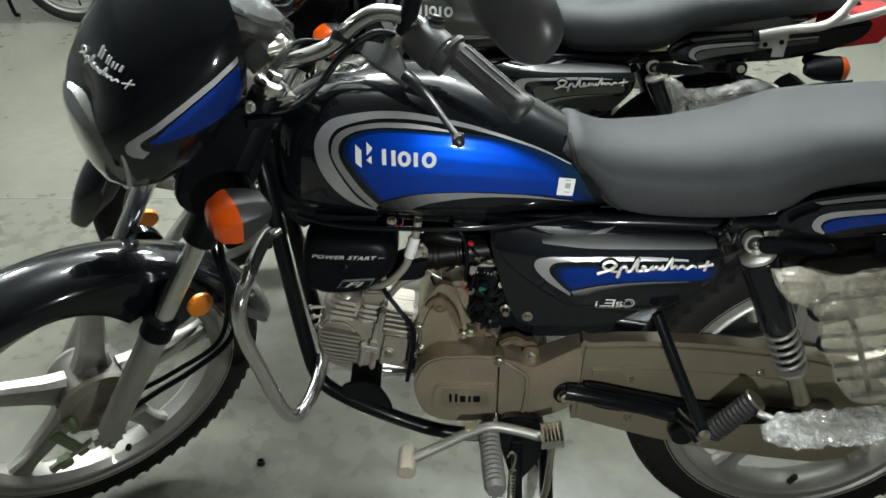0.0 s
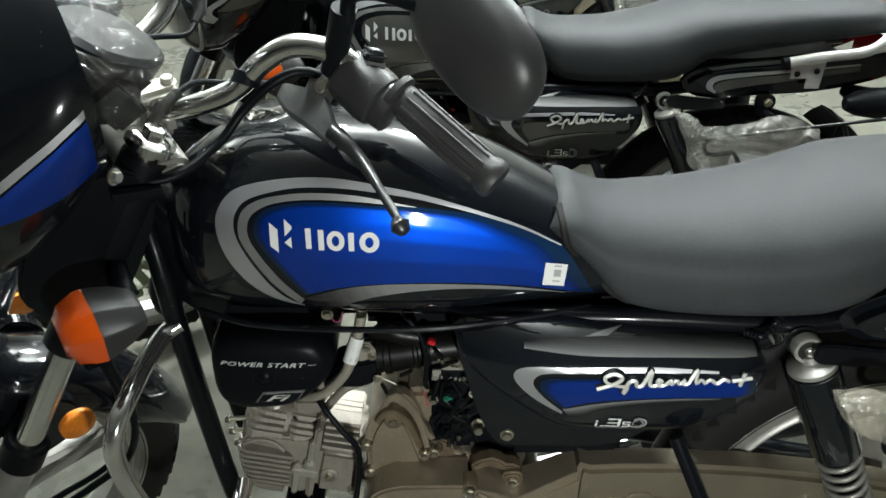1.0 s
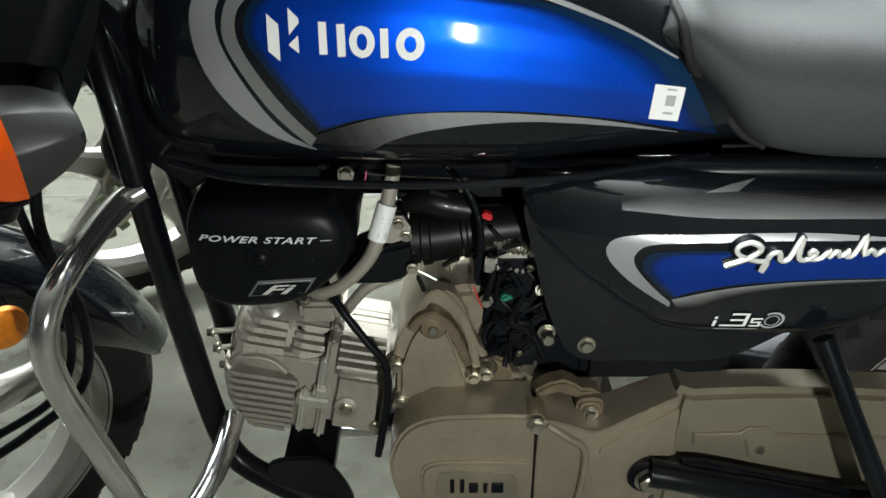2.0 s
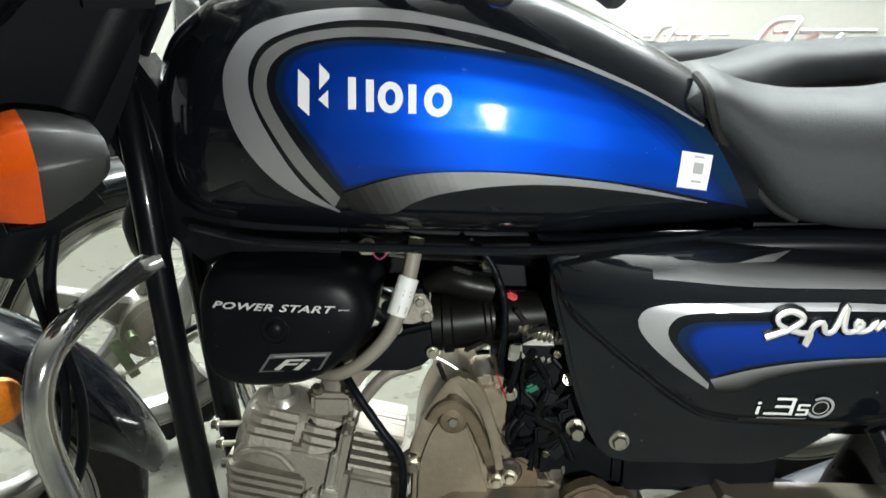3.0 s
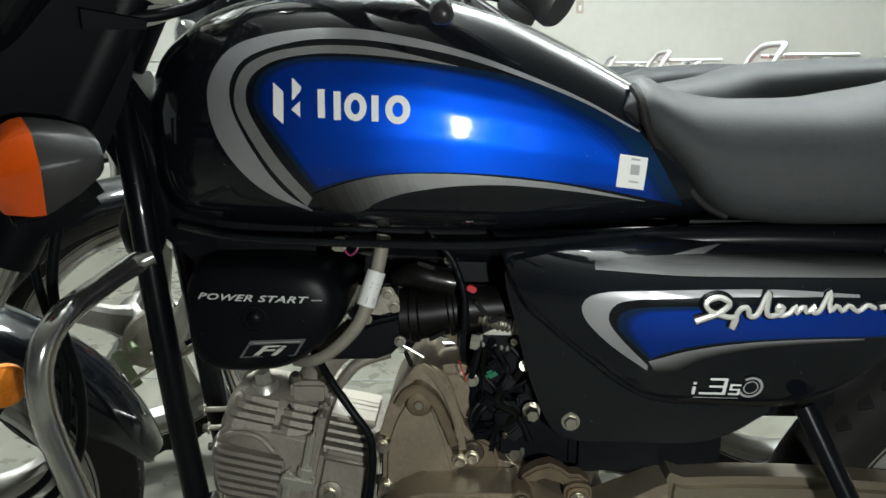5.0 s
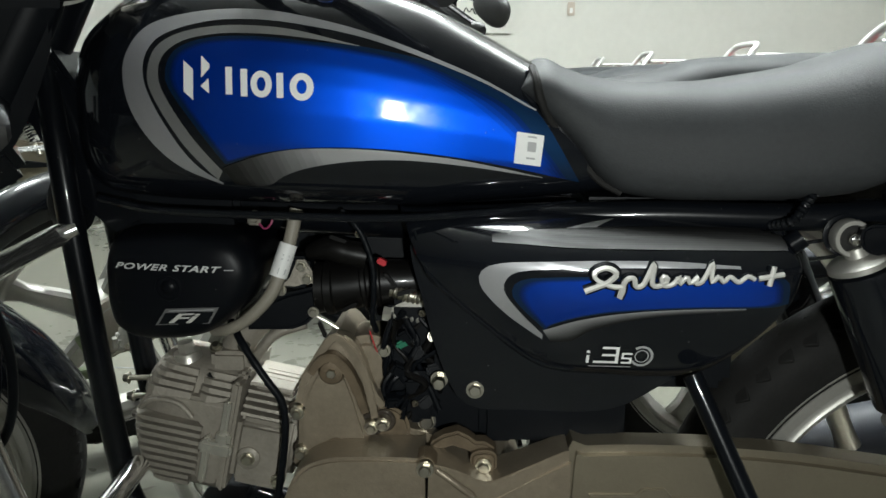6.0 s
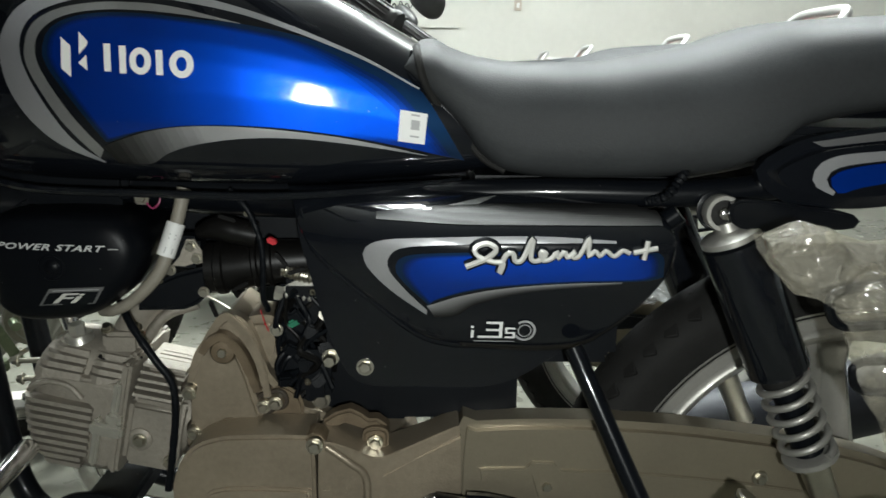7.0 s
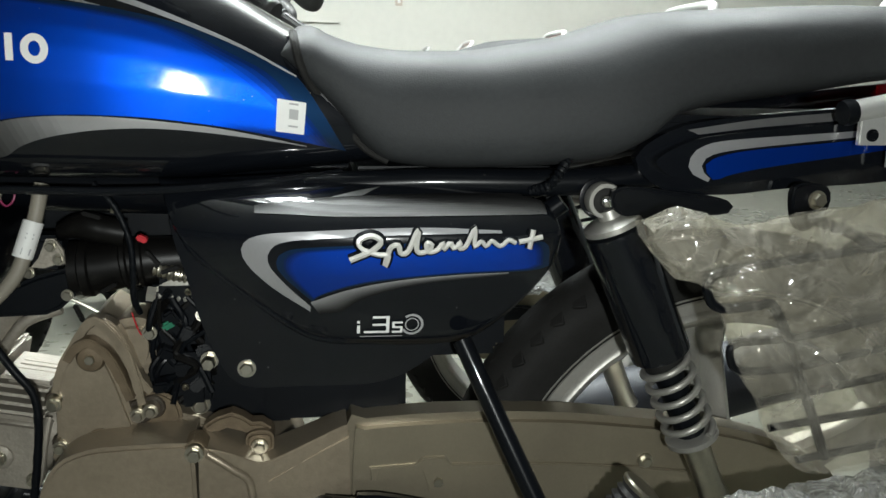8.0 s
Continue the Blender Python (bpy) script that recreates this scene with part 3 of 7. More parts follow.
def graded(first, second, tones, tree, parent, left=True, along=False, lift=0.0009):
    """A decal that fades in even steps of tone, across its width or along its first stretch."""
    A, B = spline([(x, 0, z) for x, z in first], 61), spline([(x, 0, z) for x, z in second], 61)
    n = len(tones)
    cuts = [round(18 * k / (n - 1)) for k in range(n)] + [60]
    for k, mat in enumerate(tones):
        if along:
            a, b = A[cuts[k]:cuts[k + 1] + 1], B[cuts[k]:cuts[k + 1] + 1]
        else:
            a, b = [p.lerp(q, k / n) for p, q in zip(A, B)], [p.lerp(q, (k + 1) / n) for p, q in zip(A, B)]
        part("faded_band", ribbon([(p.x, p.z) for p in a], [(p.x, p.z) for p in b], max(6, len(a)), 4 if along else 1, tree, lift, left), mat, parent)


def outline(pts, n=60):
    return [(p.x, p.z) for p in spline([(x, 0, z) for x, z in pts], n, True)]


def group(name, parent):
    ob = new(name)
    ob.parent = parent
    return ob


def wheel(name, parent, centre, rim_r, tyre_w, m, spokes=5, hub_r=0.06, turn=-0.1):
    """A cast wheel: tyre, rim, broad spokes and hub, built round the y axis at centre."""
    hub = group(name, parent)
    c = Vector(centre)
    prof = []
    for k in range(17):
        a = math.pi * k / 16
        prof.append((-tyre_w / 2 * math.cos(a) * (0.76 + 0.24 * min(1, 2.2 * math.sin(a))), rim_r - 0.002 + 0.062 * math.sin(a) ** 0.72))
    part("tyre", moved(lathe(prof, c, (0, 1, 0), 84, cap=False), m), RUBBER, hub, "black ribbed motorcycle tyre")
    lugs = []
    for k in range(66):
        a = 2 * math.pi * k / 66
        for s in (-1, 1):
            b = block((0, 0, 0), (0.0135, tyre_w * 0.4, 0.0046), 0.0008, steps=1)
            t = (Matrix.Translation(c) @ Matrix.Rotation(a + 0.024 * s, 4, "Y") @ Matrix.Translation((0, s * tyre_w * 0.24, rim_r + 0.0502))
                 @ Matrix.Rotation(-s * 0.48, 4, "X") @ Matrix.Rotation(s * 0.55, 4, "Z"))
            lugs.append(moved(b, t))
    tagged(part("tread", moved(joined(*lugs), m), RUBBER, hub), kind="stuff")
    w = tyre_w * 0.36
    half = [(w - 0.001, rim_r - 0.026), (w + 0.0015, rim_r - 0.022), (w + 0.0005, rim_r - 0.019), (w - 0.003, rim_r - 0.016), (w - 0.003, rim_r - 0.006), (w + 0.001, rim_r - 0.002), (w + 0.003, rim_r + 0.002), (w + 0.001, rim_r + 0.004), (w - 0.004, rim_r)]
    prof = [(-a, b) for a, b in half] + [(-0.01, rim_r - 0.016), (0.01, rim_r - 0.016)] + half[::-1] + [(0.014, rim_r - 0.036), (-0.014, rim_r - 0.036), (-half[0][0], half[0][1])]
    rim = lathe(prof, c, (0, 1, 0), 96, cap=False)
    part("rim", moved(rim, m), ALLOY, hub, "silver cast alloy rim")
    for k in range(spokes):
        a = 2 * math.pi * k / spokes + turn
        rings = []
        for i in range(10):
            t = i / 9
            r = hub_r - 0.008 + (rim_r - 0.024 - hub_r) * t
            ww = 0.026 - 0.012 * t + 0.05 * max(0, t - 0.78) + 0.03 * max(0, 0.2 - t)
            th = 0.017 - 0.005 * t
            rings.append([(x, y, r) for x, y in ((-ww, -th * 0.5), (-ww * 0.7, -th), (-ww * 0.4, -th * 0.72), (ww * 0.4, -th * 0.72), (ww * 0.7, -th), (ww, -th * 0.5),
                                                 (ww, th * 0.5), (ww * 0.7, th), (ww * 0.4, th * 0.72), (-ww * 0.4, th * 0.72), (-ww * 0.7, th), (-ww, th * 0.5))])
        part("spoke", moved(skin(rings), m @ Matrix.Translation(c) @ Matrix.Rotation(a, 4, "Y")), ALLOY, hub)
    drum = lathe([(-0.05, 0.02), (-0.05, hub_r * 0.82), (-0.044, hub_r * 0.95), (-0.036, hub_r), (-0.03, hub_r * 0.93), (0.03, hub_r * 0.93), (0.036, hub_r), (0.044, hub_r * 0.95), (0.05, hub_r * 0.82), (0.05, 0.02)], c, (0, 1, 0), 40)
    part("hub", moved(drum, m), ALLOY, hub)
    valve = tube([c + Vector((0.02, -0.012, -rim_r + 0.03)), c + Vector((0.021, -0.028, -rim_r + 0.062))], 0.0055, 8)
    part("valve", moved(valve, m), RUBBER, hub)
    return hub


WORD_BLOCKS = ([bar(0.546, 0.764, 0.5515, 0.786), bar(0.5585, 0.7625, 0.564, 0.7845)]
               + ring(0.5755, 0.7725, 0.0088, 0.0108, 0.0052)
               + [bar(0.588, 0.7615, 0.5935, 0.7815)] + ring(0.6085, 0.7705, 0.0098, 0.0112, 0.0056))


def fuel_tank(root, paint):
    bm = tank_mesh()
    tree = surface(bm)
    tank = part("fuel_tank", bm, BLACK, root, "glossy black fuel tank with painted side field")
    outer = [(0.536, 0.688), (0.502, 0.703), (0.478, 0.724), (0.462, 0.748), (0.455, 0.772), (0.457, 0.795), (0.475, 0.818), (0.51, 0.829), (0.554, 0.833), (0.6, 0.829), (0.667, 0.813), (0.748, 0.782), (0.803, 0.753)]
    inner = [(0.537, 0.689), (0.515, 0.706), (0.495, 0.733), (0.479, 0.762), (0.474, 0.781), (0.477, 0.797), (0.49, 0.811), (0.521, 0.821), (0.554, 0.8245), (0.6, 0.8215), (0.667, 0.808), (0.748, 0.779), (0.802, 0.752)]
    part("outer_stripe", ribbon(outer, inner, 70, 3, tree), paint["stripe"], tank, "silver outline stripe")
    field_top = [(0.541, 0.706), (0.515, 0.742), (0.497, 0.768), (0.494, 0.783), (0.503, 0.8), (0.53, 0.8095), (0.57, 0.811), (0.615, 0.807), (0.66, 0.803), (0.72, 0.79), (0.77, 0.769), (0.804, 0.751), (0.843, 0.691)]
    field_low = [(0.541, 0.706), (0.545, 0.7065), (0.555, 0.71), (0.57, 0.715), (0.6, 0.7195), (0.63, 0.7208), (0.665, 0.72), (0.7, 0.7172), (0.735, 0.7125), (0.76, 0.7085), (0.786, 0.7035), (0.812, 0.698), (0.843, 0.691)]
    part("dark_field", ribbon(field_top, field_low, 60, 20, tree, 0.0005), paint["second"], tank)
    blue_top = [(0.5445, 0.7105), (0.5215, 0.745), (0.506, 0.769), (0.504, 0.783), (0.5105, 0.7955), (0.533, 0.804), (0.57, 0.806), (0.615, 0.8025), (0.651, 0.7965), (0.69, 0.789), (0.73, 0.77), (0.767, 0.744), (0.817, 0.697)]
    blue_low = [(0.5445, 0.7105), (0.548, 0.711), (0.556, 0.713), (0.57, 0.716), (0.6, 0.7205), (0.63, 0.7217), (0.66, 0.721), (0.69, 0.719), (0.72, 0.7155), (0.744, 0.712), (0.77, 0.707), (0.79, 0.703), (0.817, 0.697)]
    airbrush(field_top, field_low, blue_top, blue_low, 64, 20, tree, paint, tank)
    part("colour_field", ribbon(blue_top, blue_low, 70, 24, tree, 0.0011), paint["main"], tank)
    in_a = [(0.533, 0.692), (0.507, 0.722), (0.49, 0.748), (0.479, 0.77), (0.479, 0.787), (0.486, 0.802), (0.504, 0.8125), (0.53, 0.818), (0.56, 0.8195), (0.6, 0.8165), (0.655, 0.804)]
    in_b = [(0.538, 0.7), (0.516, 0.727), (0.501, 0.749), (0.49, 0.769), (0.488, 0.784), (0.494, 0.797), (0.51, 0.807), (0.533, 0.812), (0.56, 0.8133), (0.6, 0.811), (0.655, 0.8035)]
    part("inner_stripe", ribbon(in_a, in_b, 60, 2, tree), paint["fade"], tank)
    sw_a = [(0.538, 0.7025), (0.553, 0.7085), (0.586, 0.7175), (0.62, 0.7205), (0.661, 0.7195), (0.703, 0.7155), (0.744, 0.71), (0.81, 0.696)]
    sw_b = [(0.548, 0.688), (0.575, 0.688), (0.592, 0.6975), (0.616, 0.705), (0.653, 0.71), (0.695, 0.7105), (0.744, 0.7055), (0.81, 0.6955)]
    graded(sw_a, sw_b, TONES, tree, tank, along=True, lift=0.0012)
    mark = [[(0.511, 0.791), (0.519, 0.784), (0.5185, 0.759), (0.5105, 0.766)], [(0.526, 0.795), (0.533, 0.788), (0.533, 0.785), (0.5258, 0.777)], [(0.525, 0.7705), (0.532, 0.777), (0.532, 0.7645)]]
    part("emblem", print_on(mark, tree, 0.0018), WHITE_PRINT, tank, "white emblem of three slanted shapes")
    part("wordmark", print_on(WORD_BLOCKS, tree, 0.0018), WHITE_PRINT, tank, "white maker's mark as plain blocks")
    if paint["sticker"]:
        tag = [[(0.7865, 0.735), (0.81, 0.7315), (0.8075, 0.7055), (0.7845, 0.7085)]]
        st = part("sticker", ribbon(tag[0][:2], [tag[0][3], tag[0][2]], 12, 12, tree, 0.0017), STICKER, tank, "small white paper sticker")
        marks = [[(0.796, 0.7265), (0.8035, 0.7255), (0.8028, 0.7175), (0.7955, 0.7185)], [(0.796, 0.7315), (0.8035, 0.7305), (0.8034, 0.729), (0.7959, 0.73)],
                 [(0.7948, 0.7135), (0.8025, 0.7125), (0.8024, 0.711), (0.7947, 0.712)]]
        part("print", print_on(marks, tree, 0.0022), GREY_PRINT, st)
    # rolled seam along the foot of the tank
    for s in (-1, 1):
        lip = tube([(0.42, s * 0.066, 0.672), (0.48, s * 0.083, 0.6645), (0.58, s * 0.09, 0.6625), (0.68, s * 0.084, 0.6605), (0.78, s * 0.07, 0.666), (0.84, s * 0.06, 0.672)], 0.0035, 8, 40)
        part("seam", lip, BLACK, tank)
    cap = lathe([(0, 0.034), (0.004, 0.035), (0.006, 0.03), (0.012, 0.029), (0.016, 0.026), (0.017, 0.01)], (0.495, 0.03, 0.853), (-0.12, 0.1, 1), 32)
    part("filler_cap", cap, CHROME, tank, "round chrome filler cap")
    return tank


def seat(root):
    bm = seat_mesh()
    tree = surface(bm)
    ob = part("seat", bm, VINYL, root, "long black vinyl dual seat, smooth with a raised rear")
    # welt along the front edge
    edge = []
    for x, z in ((0.802, 0.788), (0.804, 0.778), (0.808, 0.762), (0.818, 0.744), (0.836, 0.724), (0.86, 0.695), (0.881, 0.683)):
        hit, normal, _, _ = tree.ray_cast(Vector((x, -0.5, z)), Vector((0, 1, 0)))
        if hit:
            edge.append(hit)
    for s in (1, -1):
        part("welt", tube([(p.x - 0.002, p.y * s, p.z) for p in edge], 0.0038, 8, 40), RUBBER, ob)
    return ob


SCRIPT = [(0.843, 0.6085), (0.85, 0.6115), (0.861, 0.6165), (0.868, 0.624), (0.86, 0.6285), (0.85, 0.6245), (0.853, 0.618), (0.866, 0.6135), (0.874, 0.6125), (0.871, 0.6025), (0.8755, 0.618), (0.882, 0.6205),
          (0.884, 0.614), (0.89, 0.6155), (0.8985, 0.6325), (0.897, 0.6165), (0.903, 0.6145), (0.9095, 0.62), (0.905, 0.6225), (0.9065, 0.615), (0.914, 0.6165), (0.9185, 0.6225), (0.919, 0.6165), (0.9245, 0.6225),
          (0.9275, 0.6175), (0.934, 0.6235), (0.931, 0.618), (0.937, 0.619), (0.9455, 0.6335), (0.9445, 0.619), (0.95, 0.6235), (0.954, 0.619), (0.959, 0.6235), (0.966, 0.619), (0.973, 0.624), (0.979, 0.6215)]


def badge(tree, cover, material_top):
    """A raised chrome script badge on a dark backing: one running stroke and a cross, no letters."""
    def lay(r, lift):
        pts = []
        for x, z in SCRIPT:
            hit, normal, _, _ = tree.ray_cast(Vector((x, -0.5, z)), Vector((0, 1, 0)))
            pts.append((hit if hit else Vector((x, -0.121, z))) + Vector((0, -lift, 0)))
        y = pts[-1].y
        return joined(tube(pts, lambda t: r * (1.25 - 0.5 * t), 8, 150), tube([(0.9815, y, 0.6225), (1.0015, y, 0.6265)], r, 8), tube([(0.9905, y, 0.6165), (0.9935, y, 0.6325)], r, 8))
    b = part("script_badge", lay(0.0041, 0.0002), BLACK_PLASTIC, cover, "raised script badge as a plain running stroke")
    part("badge_face", lay(0.0025, 0.0026), material_top, b)


BAND_T = [(0.767, 0.644), (0.796, 0.648), (0.845, 0.651), (0.932, 0.6525), (1.0, 0.651), (1.009, 0.645)]
BAND_L = [(0.767, 0.6435), (0.795, 0.643), (0.844, 0.6415), (0.93, 0.642), (1.003, 0.6425), (1.009, 0.642)]
PRONG_T = [(0.788, 0.649), (0.829, 0.6555), (0.85, 0.6595), (0.871, 0.6625)]
PRONG_L = [(0.788, 0.6485), (0.82, 0.6515), (0.845, 0.6535), (0.869, 0.6618)]


def side_covers(root, paint):
    for left in (True, False):
        bm = panel_mesh()
        if not left:
            mirrored(bm)
        tree = surface(bm)
        cover = part("side_cover", bm, BLACK, root, "glossy black side cover with painted field")
        sign = -1 if left else 1
        o = [(0.811, 0.562), (0.78, 0.584), (0.76, 0.604), (0.757, 0.618), (0.77, 0.627), (0.812, 0.631), (0.902, 0.6335), (0.968, 0.631)]
        i = [(0.811, 0.567), (0.79, 0.588), (0.778, 0.604), (0.78, 0.616), (0.794, 0.623), (0.841, 0.6265), (0.91, 0.6285), (0.968, 0.629)]
        part("outer_stripe", ribbon(o, i, 50, 3, tree, left=left), paint["stripe"], cover)
        t = [(0.813, 0.571), (0.79, 0.593), (0.784, 0.604), (0.79, 0.614), (0.815, 0.6185), (0.9, 0.6215), (0.997, 0.6225), (1.01, 0.612)]
        l = [(0.813, 0.571), (0.817, 0.5755), (0.828, 0.58), (0.845, 0.585), (0.87, 0.5895), (0.927, 0.5945), (0.992, 0.597), (1.01, 0.6)]
        part("dark_field", ribbon(t, l, 50, 8, tree, 0.0005, left), paint["second"], cover)
        t2 = [(0.814, 0.5755), (0.801, 0.592), (0.797, 0.603), (0.8025, 0.6105), (0.82, 0.6145), (0.9, 0.618), (0.985, 0.6195), (0.997, 0.6105)]
        l2 = [(0.814, 0.5755), (0.819, 0.578), (0.829, 0.582), (0.845, 0.587), (0.87, 0.5915), (0.927, 0.5965), (0.984, 0.599), (0.997, 0.603)]
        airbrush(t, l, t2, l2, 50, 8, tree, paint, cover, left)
        part("colour_field", ribbon(t2, l2, 50, 8, tree, 0.0011, left), paint["main"], cover)
        t = [(0.811, 0.571), (0.842, 0.582), (0.88, 0.5895), (0.927, 0.594), (0.975, 0.596)]
        l = [(0.818, 0.56), (0.836, 0.562), (0.855, 0.574), (0.9, 0.586), (0.975, 0.5945)]
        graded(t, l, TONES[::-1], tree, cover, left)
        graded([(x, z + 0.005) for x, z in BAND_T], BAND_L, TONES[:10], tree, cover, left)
        part("shoulder_prong", ribbon(PRONG_T, PRONG_L, 24, 2, tree, left=left), paint["shade"], cover)
        if left:
            badge(tree, cover, BADGE)
            marks = [bar(0.8495, 0.5405, 0.852, 0.5485), bar(0.8495, 0.5505, 0.852, 0.553), bar(0.8555, 0.5405, 0.876, 0.5428), bar(0.8625, 0.5478, 0.876, 0.55), bar(0.8625, 0.555, 0.876, 0.5573), bar(0.874, 0.5405, 0.8768, 0.5573),
                     bar(0.8792, 0.5405, 0.888, 0.5424), bar(0.8792, 0.5452, 0.888, 0.547), bar(0.8792, 0.5498, 0.888, 0.5517), bar(0.8792, 0.5462, 0.8812, 0.551), bar(0.886, 0.5415, 0.888, 0.546)]
            part("small_mark", print_on(marks, tree, 0.0015), WHITE_PRINT, cover, "small white technical mark")
            part("mark_ring", print_on(ring(0.896, 0.5485, 0.0098, 0.0105, 0.0022, -150, 130) + ring(0.896, 0.5485, 0.006, 0.0065, 0.001) + [bar(0.852, 0.5368, 0.888, 0.5375)], tree, 0.0014), GREY_PRINT, cover)
        bead = []
        for x, z in ((0.7, 0.648), (0.7125, 0.615), (0.735, 0.594), (0.758, 0.575), (0.785, 0.554), (0.812, 0.536), (0.84, 0.5305)):
            hit, normal, _, _ = tree.ray_cast(Vector((x, sign * 0.5, z)), Vector((0, -sign, 0)))
            if hit:
                bead.append((hit.x, hit.y + sign * 0.0004, hit.z))
        if len(bead) > 3:
            part("edge_bead", tube(bead, 0.0021, 8, 40), BLACK, cover)
        # plate under the cover with its fixing bolt
        pl = outline([(0.7, 0.645), (0.708, 0.58), (0.728, 0.515), (0.75, 0.485), (0.8, 0.482), (0.872, 0.483), (0.915, 0.503), (0.945, 0.535), (0.88, 0.58), (0.78, 0.63)], 50)
        y = 0.072
        under = part("under_plate", slab(pl, sign * y, sign * (y - 0.05), 0.004), BLACK, root)
        part("bolt", bolt((0.755, sign * y, 0.502), (0, sign, 0), 0.006, 0.005), STEEL, under)
        part("bolt", bolt((0.722, sign * y * 0.8, 0.506), (0, sign, 0), 0.006, 0.014), STEEL, under)


def engine(root):
    # black blocks added to fill the dark space between the side covers
    part("inner_dark_box", joined(block((0.79, 0, 0.57), (0.17, 0.09, 0.17), 0.012), block((0.83, 0, 0.465), (0.14, 0.075, 0.06), 0.008), block((0.735, 0.01, 0.5), (0.05, 0.08, 0.07), 0.008)), BLACK_PLASTIC, root, "black box added to keep the space inside the covers dark")
    # added blocks that hide the lit floor behind the intake
    part("gap_block", joined(block((0.665, 0.04, 0.628), (0.15, 0.06, 0.085), 0.012), block((0.7, 0.035, 0.55), (0.09, 0.05, 0.12), 0.01), block((0.6, 0.055, 0.627), (0.2, 0.03, 0.07), 0.008)), BLACK_PLASTIC, root, "black blocks added to close the bright gap behind the intake")
    unit = group("engine", root)
    tilt = Matrix.Translation((0.509, 0, 0.455)) @ Matrix.Rotation(radians(11.5), 4, "Y") @ Matrix.Translation((-0.515, 0, -0.455))
    # head: a rounded core with deep fins on its side, a plain shoulder and stepped ledges above
    rings = []
    for x, hy, hz in ((0.437, 0.026, 0.03), (0.44, 0.036, 0.046), (0.446, 0.042, 0.056), (0.458, 0.045, 0.062), (0.48, 0.0465, 0.066), (0.505, 0.047, 0.067), (0.528, 0.047, 0.067)):
        rings.append([(x, hy * math.copysign(abs(math.cos(q)) ** 0.55, math.cos(q)), 0.44 + hz * math.copysign(abs(math.sin(q)) ** 0.6, math.sin(q))) for q in [2 * math.pi * k / 40 for k in range(40)]])
    head = part("cylinder_head", moved(skin(rings), tilt), CAST, unit, "finned cast aluminium cylinder head")
    for k in range(9):
        z = 0.449 - k * 0.0077
        x0 = 0.4355 + 0.00035 * k * k
        x1 = 0.5045 - (0.006 if k > 6 else 0)
        hw = 0.0575 - 0.0004 * max(0, k - 4) ** 2
        t0, t1 = 0.0012, 0.0021
        fin = skin([[(x0, -hw * 0.72, z - t0), (x0, hw * 0.72, z - t0), (x0, hw * 0.72, z + t0), (x0, -hw * 0.72, z + t0)],
                    [(x0 + 0.006, -hw * 0.95, z - t0), (x0 + 0.006, hw * 0.95, z - t0), (x0 + 0.006, hw * 0.95, z + t0), (x0 + 0.006, -hw * 0.95, z + t0)],
                    [(x0 + 0.013, -hw, z - t1), (x0 + 0.013, hw, z - t1), (x0 + 0.013, hw, z + t1), (x0 + 0.013, -hw, z + t1)],
                    [(x1, -hw, z - t1), (x1, hw, z - t1), (x1, hw, z + t1), (x1, -hw, z + t1)]])
        part("fin", moved(fin, tilt), CAST, head)
    for s in (-1, 1):
        wall = slab(outline([(0.4415, 0.456), (0.446, 0.47), (0.458, 0.4765), (0.506, 0.4785), (0.53, 0.478), (0.53, 0.402), (0.506, 0.396), (0.5035, 0.42), (0.5035, 0.448), (0.494, 0.4575), (0.48, 0.4675), (0.462, 0.468), (0.452, 0.461)], 60), s * 0.0555, s * 0.04, 0.003, 3)
        part("shoulder", moved(wall, tilt), CAST, head)
    arch = tube([(0.4435, -0.053, 0.457), (0.451, -0.0565, 0.4655), (0.463, -0.0572, 0.4705), (0.48, -0.0572, 0.4695), (0.494, -0.0568, 0.459)], 0.0027, 10, 28)
    part("rib", moved(arch, tilt), CAST, head)
    # rows of ledges in two columns, split by a groove, stepping inwards up the sloping side
    def terrace(x0, x1, hw, z0, z1, lean):
        def cut(x, k):
            return [(x, -hw * k, z0), (x, hw * k, z0), (x, (hw - lean) * k, z1), (x, -(hw - lean) * k, z1)]
        return skin([cut(x0, 0.8), cut(x0 + 0.004, 0.95), cut(x0 + 0.011, 1.0), cut(x1, 1.0)])
    for hw, z0, z1, lean, dx in ((0.0558, 0.472, 0.4808, 0.003, 0.0), (0.0508, 0.4822, 0.4868, 0.0016, 0.0025), (0.0452, 0.4884, 0.4928, 0.0016, 0.006), (0.0392, 0.4944, 0.4988, 0.0016, 0.011)):
        for x0, x1, up in ((0.4425 + dx, 0.4888, 0.0), (0.4925, 0.5285, 0.0012)):
            part("ledge", moved(terrace(x0, x1, hw, z0 + up, z1 + up, lean), tilt), CAST, head, smooth=False)
    core = skin([[(x, -hw, 0.468), (x, hw, 0.468), (x, hw * 0.66, 0.4965), (x, -hw * 0.66, 0.4965)] for x, hw in ((0.449, 0.036), (0.456, 0.047), (0.5285, 0.047))])
    part("head_core", moved(core, tilt), CAST, head)
    flange = joined(block((0.5315, 0, 0.448), (0.009, 0.124, 0.112), 0.003), block((0.5315, 0, 0.498), (0.009, 0.088, 0.02), 0.003))
    part("flange", moved(flange, tilt), CAST, unit)
    clip = joined(block((0.522, -0.0615, 0.4365), (0.031, 0.012, 0.0125), 0.0025), block((0.5275, -0.061, 0.4475), (0.014, 0.013, 0.014), 0.003), block((0.5265, -0.06, 0.468), (0.0065, 0.011, 0.034), 0.0025), block((0.513, -0.06, 0.422), (0.0065, 0.01, 0.05), 0.0025))
    part("clip", moved(clip, tilt), BRIGHT, head, "bright cast clip on the head joint")
